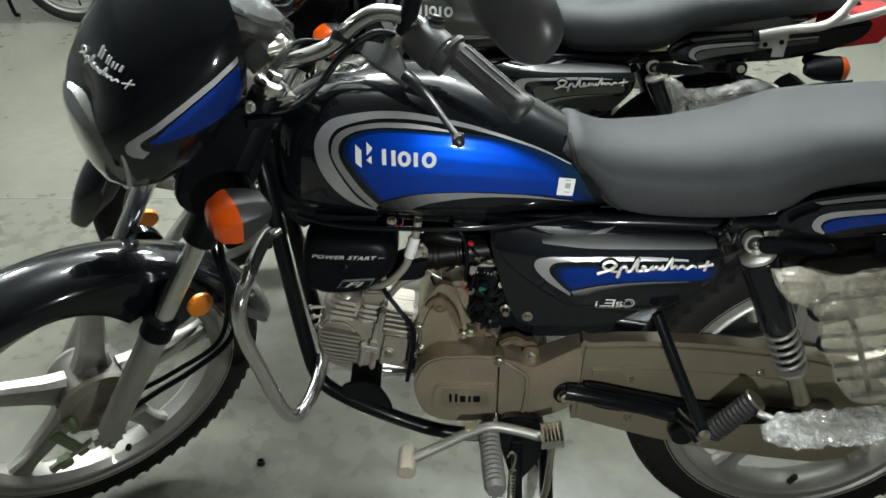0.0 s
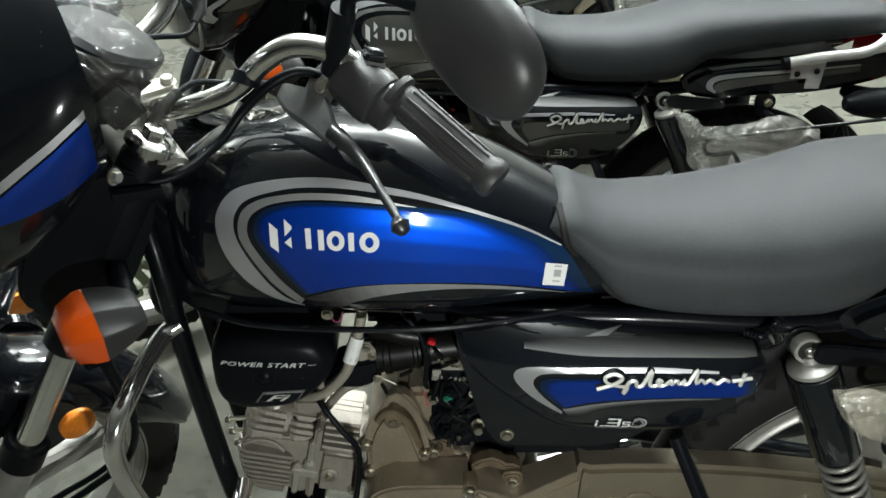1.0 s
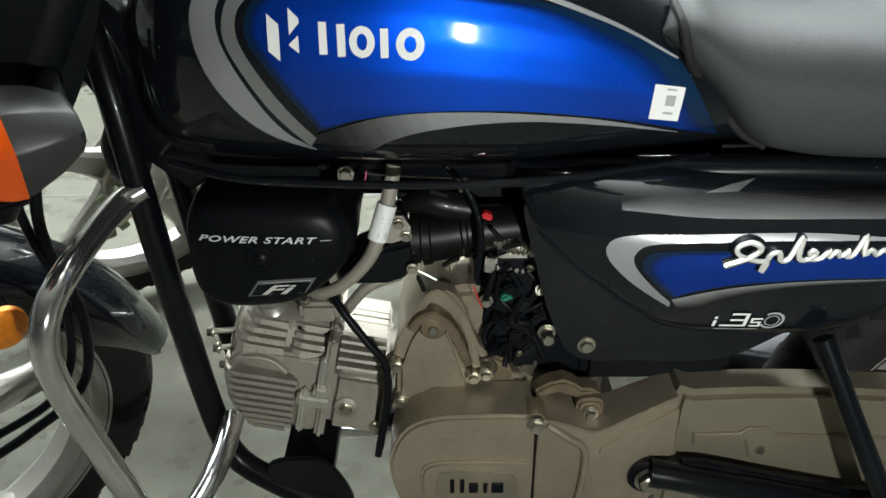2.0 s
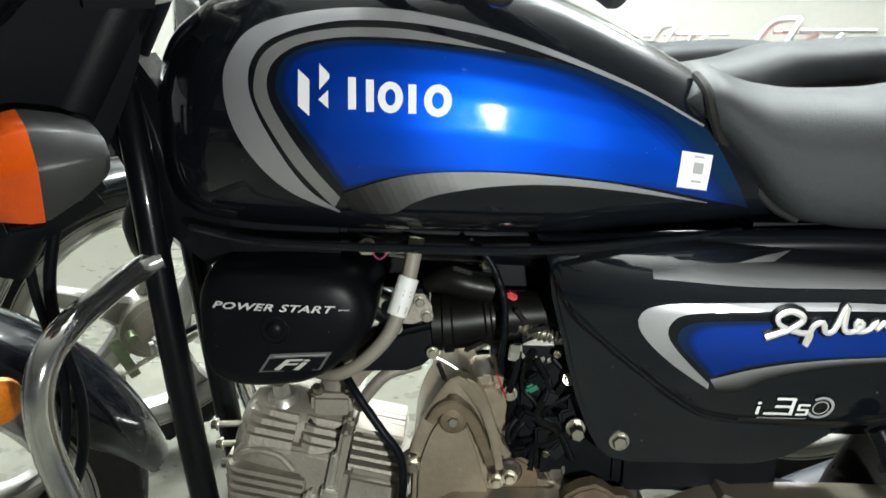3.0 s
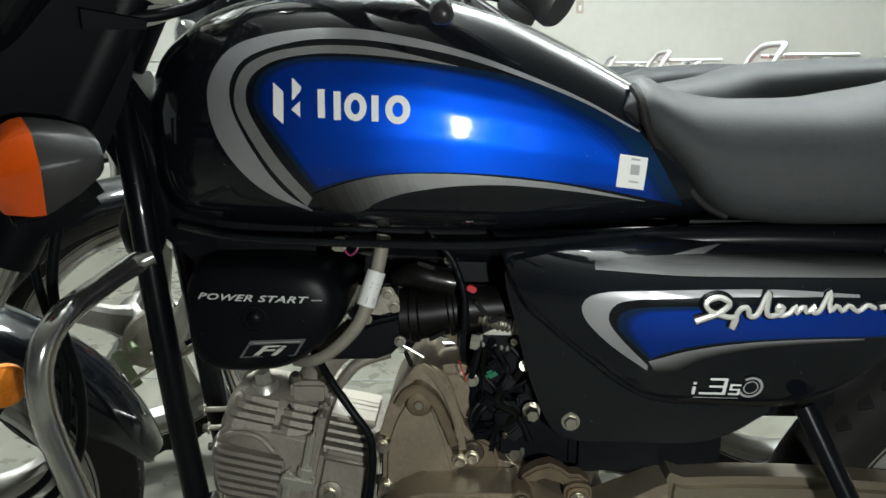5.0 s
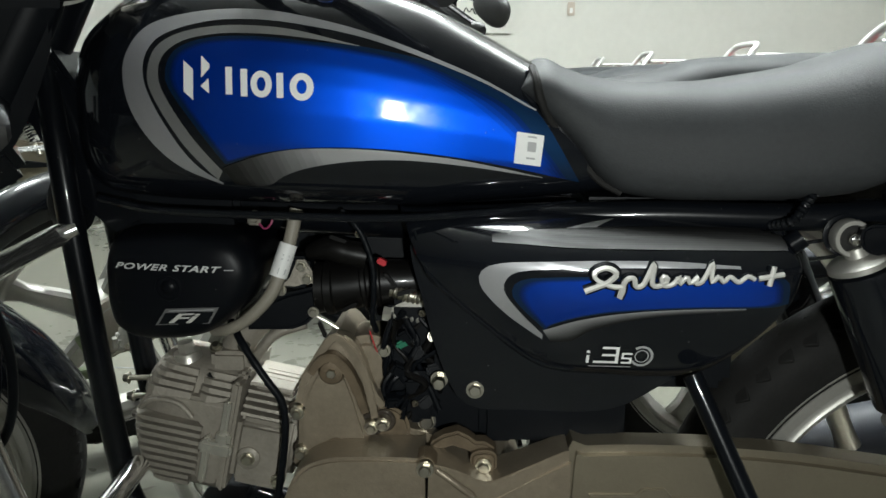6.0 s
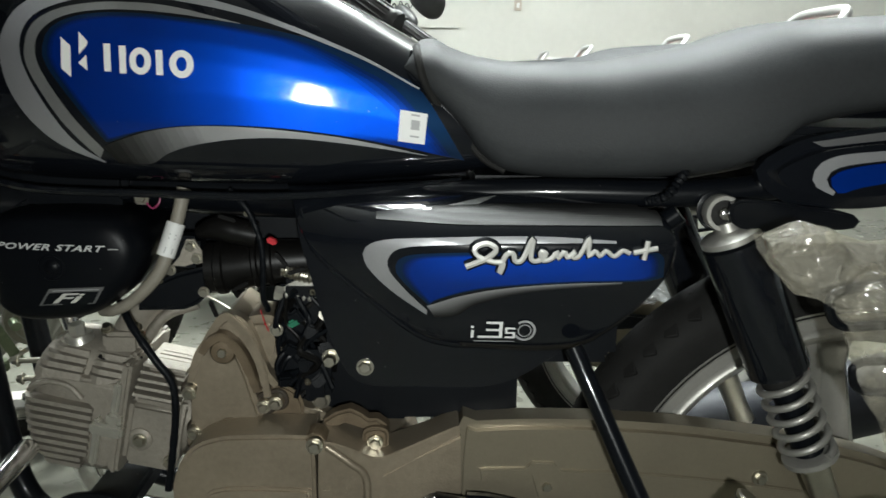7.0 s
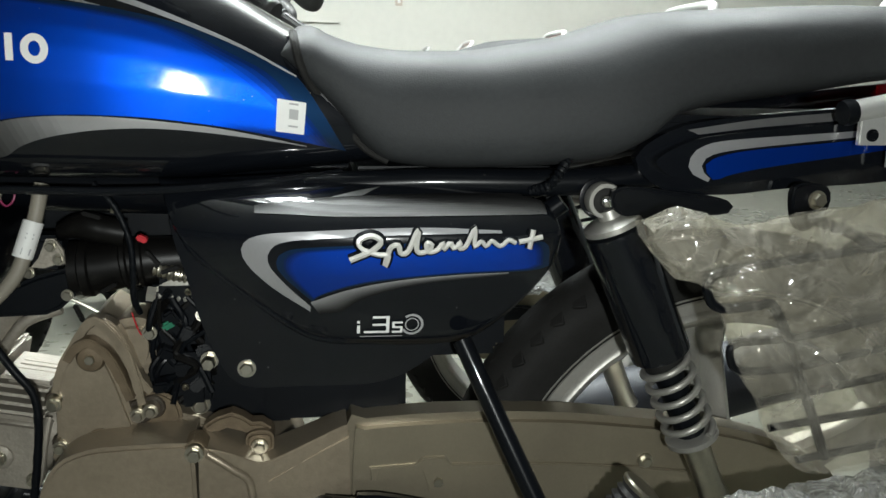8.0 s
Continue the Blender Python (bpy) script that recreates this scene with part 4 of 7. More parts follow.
    # barrel: a plain side panel with diagonal fins above it
    barrel = part("cylinder_barrel", moved(joined(block((0.5615, 0, 0.433), (0.052, 0.112, 0.068), 0.007, None, 3), tube([(0.535, 0, 0.438), (0.592, 0, 0.438)], 0.04, 32)), tilt), CAST, unit)
    for k in range(5):
        z, hw = 0.4705 + 0.0056 * k, 0.0545 - 0.0054 * k
        fin = skin([[(x, -hw, z), (x, hw, z), (x, hw - 0.001, z + 0.0026), (x, -hw + 0.001, z + 0.0026)] for x in (0.538, 0.584 - 0.0012 * k)])
        part("fin", moved(fin, tilt), CAST, barrel, smooth=False)
    for k in range(7):
        part("rib", moved(block((0.562, -0.03 + 0.01 * k, 0.4925 - 0.0005 * (k - 3) ** 2), (0.036, 0.0026, 0.008), 0.001, steps=1), tilt), CAST, barrel)
    part("barrel_core", moved(skin([[(x, -0.044, 0.462), (x, 0.044, 0.462), (x, 0.026, 0.489), (x, -0.026, 0.489)] for x in (0.538, 0.58)]), tilt), CAST, barrel, smooth=False)
    part("cover_boss", moved(lathe([(0, 0.0115), (0.003, 0.0112), (0.0045, 0.009)], (0.5527, -0.055, 0.43), (0, -1, 0), 20), tilt), CAST, barrel)
    part("bolt", moved(bolt((0.5527, -0.0588, 0.43), (0, -1, 0), 0.0052, 0.0045), tilt), STEEL, barrel)
    part("edge_rib", moved(tube([(0.5865, -0.05, 0.47), (0.5875, -0.057, 0.452), (0.588, -0.057, 0.415), (0.584, -0.055, 0.404)], 0.003, 8, 24), tilt), CAST, barrel)
    for x, z in ((0.425, 0.492), (0.428, 0.474), (0.432, 0.456)):
        part("stud", joined(tube([(x + 0.02, -0.03, z), (x - 0.006, -0.033, z)], 0.0028, 8), bolt((x - 0.003, -0.033, z), (-1, -0.1, 0), 0.0042, 0.005)), STEEL, head)
    part("plug_tower", joined(lathe([(0, 0.019), (0.006, 0.0178), (0.011, 0.0135), (0.02, 0.0125)], (0.477, -0.018, 0.496), (-0.12, -0.1, 1), 28), lathe([(0.011, 0.0085), (0.03, 0.008)], (0.477, -0.018, 0.496), (-0.12, -0.1, 1), 6)), BRIGHT, head, "pale cast plug boss")
    # intake
    part("intake_flange", joined(block((0.519, -0.012, 0.5085), (0.036, 0.04, 0.022), 0.004), tube([(0.52, -0.008, 0.515), (0.537, -0.01, 0.54), (0.562, -0.012, 0.562)], 0.0155, 18, 20)), CAST, unit)
    part("gasket_and_shade_line", tube([(0.5, -0.036, 0.499), (0.51, -0.037, 0.4915), (0.52, -0.037, 0.4895), (0.539, -0.036, 0.4985)], 0.0028, 8, 24), RUBBER_GLOSS, unit)
    part("injector_arm", tube([(0.541, -0.03, 0.508), (0.553, -0.033, 0.526), (0.567, -0.033, 0.54), (0.594, -0.03, 0.549)], 0.0052, 12, 30), CAST, unit)
    for x, z in ((0.507, 0.5235), (0.534, 0.524)):
        part("screw", bolt((x, -0.03, z), (0, -0.6, 0.8), 0.0045, 0.005), STEEL, unit)
    throttle = part("throttle_body", joined(slab([(0.541, 0.5445), (0.5405, 0.5555), (0.556, 0.5715), (0.579, 0.581), (0.606, 0.588), (0.609, 0.5625), (0.596, 0.5505), (0.583, 0.5455)], -0.042, 0.01, 0.004, 3), block((0.588, -0.028, 0.601), (0.026, 0.03, 0.03), 0.005)), BLACK_PLASTIC, unit, "black throttle body with sensor box")
    part("throttle_plate", slab([(0.5765, 0.59), (0.5835, 0.598), (0.5905, 0.6145), (0.5975, 0.6145), (0.604, 0.604), (0.6045, 0.5925), (0.5965, 0.592), (0.588, 0.589)], -0.048, -0.042, 0.0016, 2), CAST, throttle, "bright cast throttle plate")
    for x, z in ((0.5945, 0.6085), (0.5755, 0.586), (0.605, 0.5655), (0.6, 0.597)):
        part("screw", bolt((x, -0.048, z), (0, -1, 0), 0.0038, 0.0035), STEEL, throttle)
    duct = tube([(0.604, -0.02, 0.582), (0.625, -0.02, 0.5835), (0.66, -0.019, 0.588), (0.712, -0.015, 0.591)], lambda t: 0.0245 - 0.006 * t + (0.0022 if 0.08 < t < 0.15 or 0.4 < t < 0.44 or 0.52 < t < 0.56 else 0.0), 28, 70)
    part("intake_duct", duct, RUBBER_GLOSS, unit, "black rubber intake duct")
    part("breather", tube([(0.598, -0.034, 0.6185), (0.618, -0.036, 0.6235), (0.636, -0.037, 0.62), (0.653, -0.036, 0.6165)], lambda t: 0.006 + 0.0065 * math.sin(min(1, t * 1.5) * 1.9), 14, 30), RUBBER_GLOSS, unit)
    part("connector", block((0.668, -0.042, 0.613), (0.009, 0.009, 0.0055), 0.0012, Euler((0, 0.45, 0)).to_matrix()), RED_PLASTIC, unit, "red plastic connector")
    part("connector", block((0.687, -0.045, 0.536), (0.012, 0.01, 0.007), 0.002, Euler((0, -0.5, 0)).to_matrix()), GREEN_PLASTIC, unit, "green plastic connector")
    # thin steel rod added in place of a small glint
    part("glint_rod", tube([(0.604, -0.034, 0.558), (0.616, -0.034, 0.5515), (0.627, -0.034, 0.5445)], 0.0012, 8, 12), STEEL, unit)
    part("hose_nut", joined(lathe([(0, 0.0075), (0.008, 0.0075)], (0.668, -0.034, 0.5615), (1, 0, -0.15), 6), lathe([(0.008 + 0.0028 * k, 0.0058 if k % 2 else 0.0047) for k in range(12)], (0.668, -0.034, 0.5615), (1, 0, -0.15), 14)), BRIGHT, unit, "bright ribbed metal hose end")
    # crankcase
    case = part("crankcase", slab(outline([(0.588, 0.42), (0.588, 0.475), (0.597, 0.506), (0.608, 0.523), (0.618, 0.5385), (0.626, 0.5435), (0.636, 0.536), (0.648, 0.5175), (0.658, 0.488), (0.664, 0.465), (0.7, 0.448), (0.76, 0.43), (0.8, 0.4), (0.8, 0.31), (0.68, 0.285), (0.6, 0.32)], 70), -0.046, 0.06, 0.005, 3), TAN, unit, "bronze-grey painted crankcase")
    cover = part("starter_cover", slab(outline([(0.5895, 0.41), (0.5885, 0.44), (0.5905, 0.47), (0.5985, 0.496), (0.609, 0.513), (0.622, 0.5185), (0.634, 0.511), (0.643, 0.49), (0.652, 0.46), (0.66, 0.436), (0.67, 0.415)], 60), -0.056, -0.035, 0.0055, 4), TAN, case)
    rim_pts = outline([(0.5895, 0.41), (0.5885, 0.44), (0.5905, 0.47), (0.5985, 0.496), (0.609, 0.513), (0.622, 0.5185), (0.634, 0.511), (0.643, 0.49), (0.652, 0.46), (0.66, 0.436), (0.67, 0.415)], 60)
    # dark slab behind the cover's rim: the shadow line round it, put into colour
    part("gasket_and_shade_line", slab([(0.625 + (x - 0.625) * 1.045, 0.46 + (z - 0.46) * 1.045) for x, z in rim_pts], -0.0475, -0.04, 0.001, 2), DARK_LINE, case, "dark line standing in for the shade round the starter cover")
    # the recess is a raised pad, its darkness put into the colour
    part("slot", slab(outline([(0.606, 0.4345), (0.612, 0.4405), (0.622, 0.4465), (0.631, 0.4455), (0.628, 0.4365), (0.618, 0.429), (0.609, 0.4265)], 36), -0.0568, -0.05, 0.0015, 2), BROWN, cover)
    part("slot_core", slab(outline([(0.61, 0.4345), (0.6155, 0.4395), (0.623, 0.443), (0.6265, 0.4405), (0.6215, 0.4355), (0.613, 0.4315)], 30), -0.0574, -0.05, 0.0008, 2), TAN, cover)
    part("step", slab([(0.628, 0.4425), (0.69, 0.4425), (0.69, 0.415), (0.668, 0.415), (0.661, 0.424), (0.64, 0.43), (0.632, 0.4335)], -0.064, -0.04, 0.0025, 2), TAN, case)
    # wavy lips; the brown one carries the shade beside them as colour
    for pts, r, m in (([(0.5895, -0.05, 0.478), (0.597, -0.05, 0.5025), (0.607, -0.05, 0.52), (0.618, -0.05, 0.5375), (0.626, -0.05, 0.543), (0.634, -0.05, 0.537), (0.641, -0.05, 0.528), (0.65, -0.05, 0.512), (0.657, -0.05, 0.487), (0.6615, -0.05, 0.464)], 0.0037, TAN),
                      ([(0.603, -0.055, 0.5095), (0.6105, -0.0575, 0.5205), (0.6215, -0.0585, 0.5255), (0.632, -0.0575, 0.5185), (0.64, -0.056, 0.507), (0.6475, -0.055, 0.489), (0.6535, -0.055, 0.472)], 0.0038, BROWN),
                      ([(0.627, -0.043, 0.542), (0.6375, -0.044, 0.538), (0.645, -0.045, 0.5265), (0.6495, -0.046, 0.5155), (0.6545, -0.046, 0.5), (0.661, -0.046, 0.484), (0.669, -0.046, 0.474)], 0.0034, TAN)):
        mid = [Vector(p) for p in spline(pts, 40)]
        left_edge, right_edge = [], []
        for i, p in enumerate(mid):
            d = (mid[min(39, i + 1)] - mid[max(0, i - 1)]).normalized()
            side = Vector((d.z, 0, -d.x)) * r * (1 + 0.22 * noise.noise(Vector((i * 0.3, r * 900, 1))))
            left_edge.append((p.x + side.x, p.z + side.z))
            right_edge.append((p.x - side.x, p.z - side.z))
        top = min(p[1] for p in pts)
        part("gasket_edge", slab(left_edge + right_edge[::-1], top - 0.0035, top + 0.012, 0.0011, 2), m, case)
    part("ear", lathe([(-0.012, 0.0125), (0, 0.0125), (0.0035, 0.0105), (0.0042, 0.007)], (0.6222, -0.056, 0.5105), (0, -1, 0), 24), BROWN, case)
    part("case_hump", slab(outline([(0.632, 0.5), (0.636, 0.529), (0.645, 0.537), (0.664, 0.5365), (0.673, 0.524), (0.6745, 0.508), (0.668, 0.49), (0.657, 0.484)], 40), -0.036, 0.03, 0.008, 4), TAN, case)
    # dark plate added where the gap behind the hump lies in shade
    part("gap_plate", slab([(0.664, 0.44), (0.672, 0.5), (0.684, 0.54), (0.79, 0.55), (0.79, 0.43), (0.7, 0.43)], -0.024, -0.016, 0.002, 2), BLACK_PLASTIC, unit, "black plate added to darken the gap behind the crankcase")
    part("wire", tube([(0.657, -0.05, 0.549), (0.6625, -0.056, 0.536), (0.665, -0.055, 0.53)], 0.0006, 8, 20), RED_PLASTIC, unit, "thin red wire")
    part("bolt", bolt((0.669, -0.038, 0.5265), (0, -1, 0), 0.0048, 0.005), STEEL, case)
    for x, z in ((0.6222, 0.5105), (0.589, 0.4695), (0.592, 0.4295), (0.6585, 0.4565), (0.6695, 0.46), (0.5675, 0.4)):
        part("bolt", joined(lathe([(0, 0.0075), (0.008, 0.0066)], (x, -0.05, z), (0, -1, 0), 16), bolt((x, -0.058, z), (0, -1, 0), 0.0046, 0.0042)), STEEL, case)
    part("oil_stain", slab(outline([(0.655, 0.445), (0.66, 0.468), (0.674, 0.474), (0.69, 0.464), (0.694, 0.445), (0.68, 0.436)], 30), -0.0475, -0.04, 0.003, 2), BROWN, case)
    # thin dark discs behind four of the bolts
    for x, z, r in ((0.589, 0.4695, 0.0105), (0.592, 0.4295, 0.01), (0.6585, 0.4565, 0.012), (0.6695, 0.46, 0.0115)):
        part("dark_ring", lathe([(0, r), (0.0012, r * 0.9)], (x, -0.0475, z), (0, -1, 0), 18), DARK_LINE, case)
    # left covers, split by a dark joint
    front_cover = part("magneto_cover", slab(outline([(0.582, 0.385), (0.587, 0.413), (0.6, 0.433), (0.62, 0.4425), (0.645, 0.4455), (0.703, 0.4455), (0.7105, 0.438), (0.7105, 0.329), (0.7, 0.32), (0.65, 0.317), (0.614, 0.3245), (0.592, 0.3445)], 70), -0.1, -0.046, 0.021, 6), TAN, unit, "bronze-grey painted magneto cover")
    part("raised_face", slab(outline([(0.61, 0.372), (0.613, 0.39), (0.628, 0.3965), (0.66, 0.3975), (0.7045, 0.3955), (0.7065, 0.39), (0.7065, 0.345), (0.698, 0.337), (0.65, 0.3355), (0.624, 0.34), (0.613, 0.353)], 60), -0.1045, -0.09, 0.0036, 4), TAN, front_cover)
    part("nameplate", slab(outline([(0.624, 0.362), (0.626, 0.382), (0.633, 0.388), (0.685, 0.3865), (0.697, 0.378), (0.6985, 0.36), (0.69, 0.353), (0.634, 0.3525)], 50), -0.1056, -0.1, 0.0008, 2), TAN_DARK, front_cover)
    blocks = [(0.6365, 0.6405, 0.017), (0.6455, 0.6495, 0.017), (0.6535, 0.662, 0.0125), (0.6665, 0.6705, 0.0125), (0.674, 0.685, 0.0125)]
    part("maker_mark", joined(*[block(((a + b) / 2, -0.1058, 0.3625 + h / 2), (b - a, 0.0026, h), 0.0012, steps=1) for a, b, h in blocks]), BLACK_PLASTIC, front_cover)
    def leaning(bm):
        """The rear cover draws in towards the chain case."""
        for v in bm.verts:
            v.co.y *= interp(v.co.x, [(0.712, 1.0), (0.755, 0.97), (0.79, 0.86), (0.845, 0.735)])
        return bm
    rear = part("sprocket_cover", leaning(slab(outline([(0.7145, 0.435), (0.72, 0.4405), (0.74, 0.435), (0.765, 0.4235), (0.782, 0.425), (0.81, 0.4345), (0.838, 0.4445), (0.8425, 0.44), (0.8445, 0.378), (0.842, 0.35), (0.828, 0.327), (0.79, 0.3165), (0.722, 0.3165), (0.7145, 0.324)], 110), -0.1, -0.046, 0.0075, 4)), TAN, unit, "bronze-grey painted sprocket cover")
    wedge = skin([[(0.772, -0.0955, 0.4045), (0.772, -0.0955, 0.3985), (0.772, -0.08, 0.3985), (0.772, -0.08, 0.4045)], [(0.8, -0.0855, 0.416), (0.8, -0.0855, 0.3935), (0.8, -0.07, 0.3935), (0.8, -0.07, 0.416)], [(0.8435, -0.0785, 0.435), (0.8435, -0.0785, 0.3825), (0.8435, -0.06, 0.3825), (0.8435, -0.06, 0.435)]])
    part("wedge", wedge, TAN, rear)
    part("ridge", tube([(0.7215, -0.099, 0.436), (0.742, -0.1, 0.421), (0.757, -0.0985, 0.405), (0.757, -0.098, 0.365), (0.752, -0.098, 0.33)], 0.0036, 10, 40), TAN, rear)
    part("pivot_bolt", joined(lathe([(0, 0.0185), (0.008, 0.018), (0.0095, 0.015)], (0.82, -0.08, 0.363), (0, -1, 0), 28), bolt((0.82, -0.09, 0.363), (0, -1, 0), 0.0105, 0.008)), BLACK_TUBE, rear)
    part("pivot_nut", bolt((0.82, -0.0915, 0.363), (0, -1, 0), 0.0095, 0.0085), STEEL, rear)
    part("boss", lathe([(-0.02, 0.0105), (0, 0.0105), (0.0022, 0.009)], (0.7115, -0.0955, 0.438), (0, -1, 0), 22), BROWN, rear)
    part("bolt", joined(lathe([(0, 0.0085), (0.006, 0.0078)], (0.7115, -0.097, 0.438), (0, -1, 0), 18), bolt((0.7115, -0.103, 0.438), (0, -1, 0), 0.0055, 0.005)), STEEL, rear)
    part("boss", slab(outline([(0.7525, 0.437), (0.754, 0.418), (0.764, 0.409), (0.7745, 0.417), (0.776, 0.437), (0.765, 0.442)], 30), -0.072, -0.04, 0.003, 3), BROWN, unit, "brown-stained bolt boss")
    part("bolt", joined(lathe([(0, 0.0082), (0.005, 0.0074)], (0.764, -0.07, 0.4285), (0, -1, 0), 18), bolt((0.764, -0.075, 0.4285), (0, -1, 0), 0.0052, 0.0045)), STEEL, unit)
    part("bracket_arch", slab([(0.711, 0.42), (0.711, 0.436), (0.716, 0.4465), (0.727, 0.4535), (0.74, 0.457), (0.75, 0.4525), (0.757, 0.447), (0.766, 0.447), (0.774, 0.441), (0.775, 0.42), (0.761, 0.42), (0.758, 0.4335), (0.748, 0.4385), (0.735, 0.4425), (0.725, 0.4385), (0.722, 0.42)], -0.064, -0.044, 0.0028, 3), BROWN, unit, "brown-stained cast bracket")
    part("bolt", joined(tube([(0.7095, -0.005, 0.455), (0.7095, -0.034, 0.455)], 0.0055, 10), bolt((0.7095, -0.034, 0.455), (0, -1, 0), 0.0068, 0.007)), STEEL, unit)
    # right side case
    part("clutch_cover", slab(outline([(0.6, 0.38), (0.62, 0.44), (0.7, 0.46), (0.78, 0.43), (0.79, 0.35), (0.72, 0.31), (0.63, 0.32)], 50), 0.06, 0.13, 0.015, 3), CAST, unit)
    # air filter cover with its lettering
    rim = outline([(0.422, 0.592), (0.4225, 0.615), (0.428, 0.633), (0.44, 0.642), (0.487, 0.6445), (0.531, 0.643), (0.55, 0.635), (0.56, 0.618), (0.5605, 0.603), (0.5535, 0.584), (0.535, 0.564), (0.511, 0.549), (0.484, 0.544), (0.451, 0.544), (0.43, 0.554), (0.423, 0.572)], 72)
    cx, cz = 0.49, 0.596
    dome = [[(cx + (x - cx) * k, y, cz + (z - cz) * k) for x, z in rim] for k, y in ((0.985, 0.04), (0.985, -0.03), (1.0, -0.034), (1.0, -0.052), (0.993, -0.06), (0.975, -0.0675), (0.945, -0.0735), (0.9, -0.0785), (0.84, -0.082), (0.75, -0.0845), (0.6, -0.0862), (0.4, -0.0874), (0.2, -0.088), (0.04, -0.0882))]
    bm = skin(dome)
    tree = surface(bm)
    box = part("air_filter_cover", bm, FILTER_BLACK, unit, "satin black plastic air filter cover")
    part("lettering", lettering("POWER START", (0.4385, 0.6135), 0.0935, radians(-1.7), tree, 0.35, 0.0054, 0.0009, 1.1), PALE_PRINT, box, "white words POWER START")
    part("dash", print_on([[(0.534, 0.6132), (0.5425, 0.6129), (0.5425, 0.6122), (0.534, 0.6123)]], tree, 0.0006), GREY_PRINT, box)
    plate = [(0.4715, 0.5625), (0.482, 0.578), (0.5285, 0.5795), (0.5185, 0.564)]
    part("plate", print_on([plate], tree, 0.0012), SILVER_DARK, box, "small silver plate with the letters Fi")
    part("plate_field", print_on([[(0.4745, 0.5637), (0.4815, 0.5742), (0.5238, 0.5757), (0.5172, 0.5652)]], tree, 0.0016), BLACK_PLASTIC, box)
    part("plate_bar", print_on([[(0.4845, 0.5757), (0.4852, 0.5766), (0.5245, 0.578), (0.5238, 0.577)]], tree, 0.0017), GREY_PRINT, box)
    part("lettering", lettering("Fi", (0.4835, 0.5652), 0.029, radians(1.8), tree, 0.45, 0.0086, 0.0022), BADGE, box)
    # block added over the filter cover so that its top stays dark
    part("filter_top_block", block((0.485, 0.0, 0.662), (0.1, 0.07, 0.038), 0.006), BLACK_PLASTIC, unit)
    part("dimple", lathe([(0, 0.0125), (0.0014, 0.0118), (0.0016, 0.0105), (-0.001, 0.0088), (0.0012, 0.0065), (0.003, 0.0042), (0.0034, 0.001)], (0.4855, -0.0872, 0.597), (0, -1, 0), 24), FILTER_BLACK, box)
    # hoses and wires
    part("hose", tube([(0.592, -0.05, 0.662), (0.588, -0.056, 0.64), (0.582, -0.062, 0.616), (0.571, -0.068, 0.588), (0.55, -0.07, 0.565), (0.53, -0.066, 0.553), (0.512, -0.05, 0.547)], lambda t: 0.0062 - 0.0022 * max(0, t - 0.45), 10, 50), HOSE, unit, "pale grey rubber hose")
    part("hose_tag", tube([(0.5862, -0.0595, 0.632), (0.577, -0.066, 0.603)], 0.0082, 14), STICKER, unit, "white paper tag round the hose")
    tag_face = [[(0.5795, 0.6125), (0.5855, 0.6105), (0.5838, 0.6055), (0.5778, 0.6075)], [(0.5832, 0.6245), (0.5886, 0.6227), (0.5882, 0.6214), (0.5828, 0.6232)], [(0.5822, 0.6212), (0.5876, 0.6194), (0.5872, 0.6181), (0.5818, 0.6199)]]
    part("tag_print", print_on(tag_face, surface(tube([(0.5862, -0.0595, 0.632), (0.577, -0.066, 0.603)], 0.0082, 14)), 0.0004), GREY_PRINT, unit)
    part("wire", tube([(0.556, -0.045, 0.648), (0.562, -0.047, 0.643), (0.568, -0.047, 0.648), (0.569, -0.045, 0.656)], 0.001, 8, 16), PINK, unit, "thin pink wire")
    part("cable", tube([(0.528, -0.05, 0.556), (0.545, -0.07, 0.538), (0.566, -0.078, 0.51), (0.58, -0.078, 0.488), (0.582, -0.078, 0.46), (0.577, -0.076, 0.42), (0.57, -0.074, 0.38)], lambda t: 0.0036 + 0.0006 * noise.noise(Vector((t * 22, 0, 3))), 10, 70), BLACK_PLASTIC, unit)
    part("cable", tube([(0.634, -0.055, 0.662), (0.642, -0.058, 0.654), (0.652, -0.06, 0.641), (0.661, -0.06, 0.615), (0.662, -0.058, 0.588), (0.66, -0.052, 0.562), (0.662, -0.04, 0.546)], lambda t: 0.0028 + 0.0008 * noise.noise(Vector((t * 26, 4, 1))), 10, 70), BLACK_PLASTIC, unit)
    rng = random.Random(5)
    for k in range(16):
        x0, z0 = 0.672 + 0.05 * rng.random(), 0.575 - 0.02 * rng.random()
        pts, x, z = [], x0, z0
        for q in range(5):
            pts.append((x, -0.026 - 0.022 * rng.random(), z))
            x = min(0.722, max(0.67, x + rng.uniform(-0.026, 0.026)))
            z -= rng.uniform(0.012, 0.03)
        part("wire", tube(pts, 0.0017 + 0.0022 * rng.random(), 8, 28), (BLACK_PLASTIC, RUBBER_GLOSS, BLACK_TUBE)[k % 3], unit)
    for k in range(7):
        x, z = 0.676 + 0.0065 * k, 0.478 + 0.016 * ((k * 2) % 5)
        part("connector", block((x, -0.042, z), (0.014, 0.014, 0.011), 0.002, Euler((0.2, 0.5 * k, 0.3)).to_matrix()), BLACK_PLASTIC, unit)
    part("heat_shield", slab(outline([(0.668, 0.56), (0.682, 0.571), (0.7, 0.576), (0.716, 0.574), (0.718, 0.562), (0.702, 0.5585), (0.69, 0.5625), (0.68, 0.556)], 30), -0.037, -0.034, 0.0012, 2), BRIGHT, unit, "bright bent metal shield")
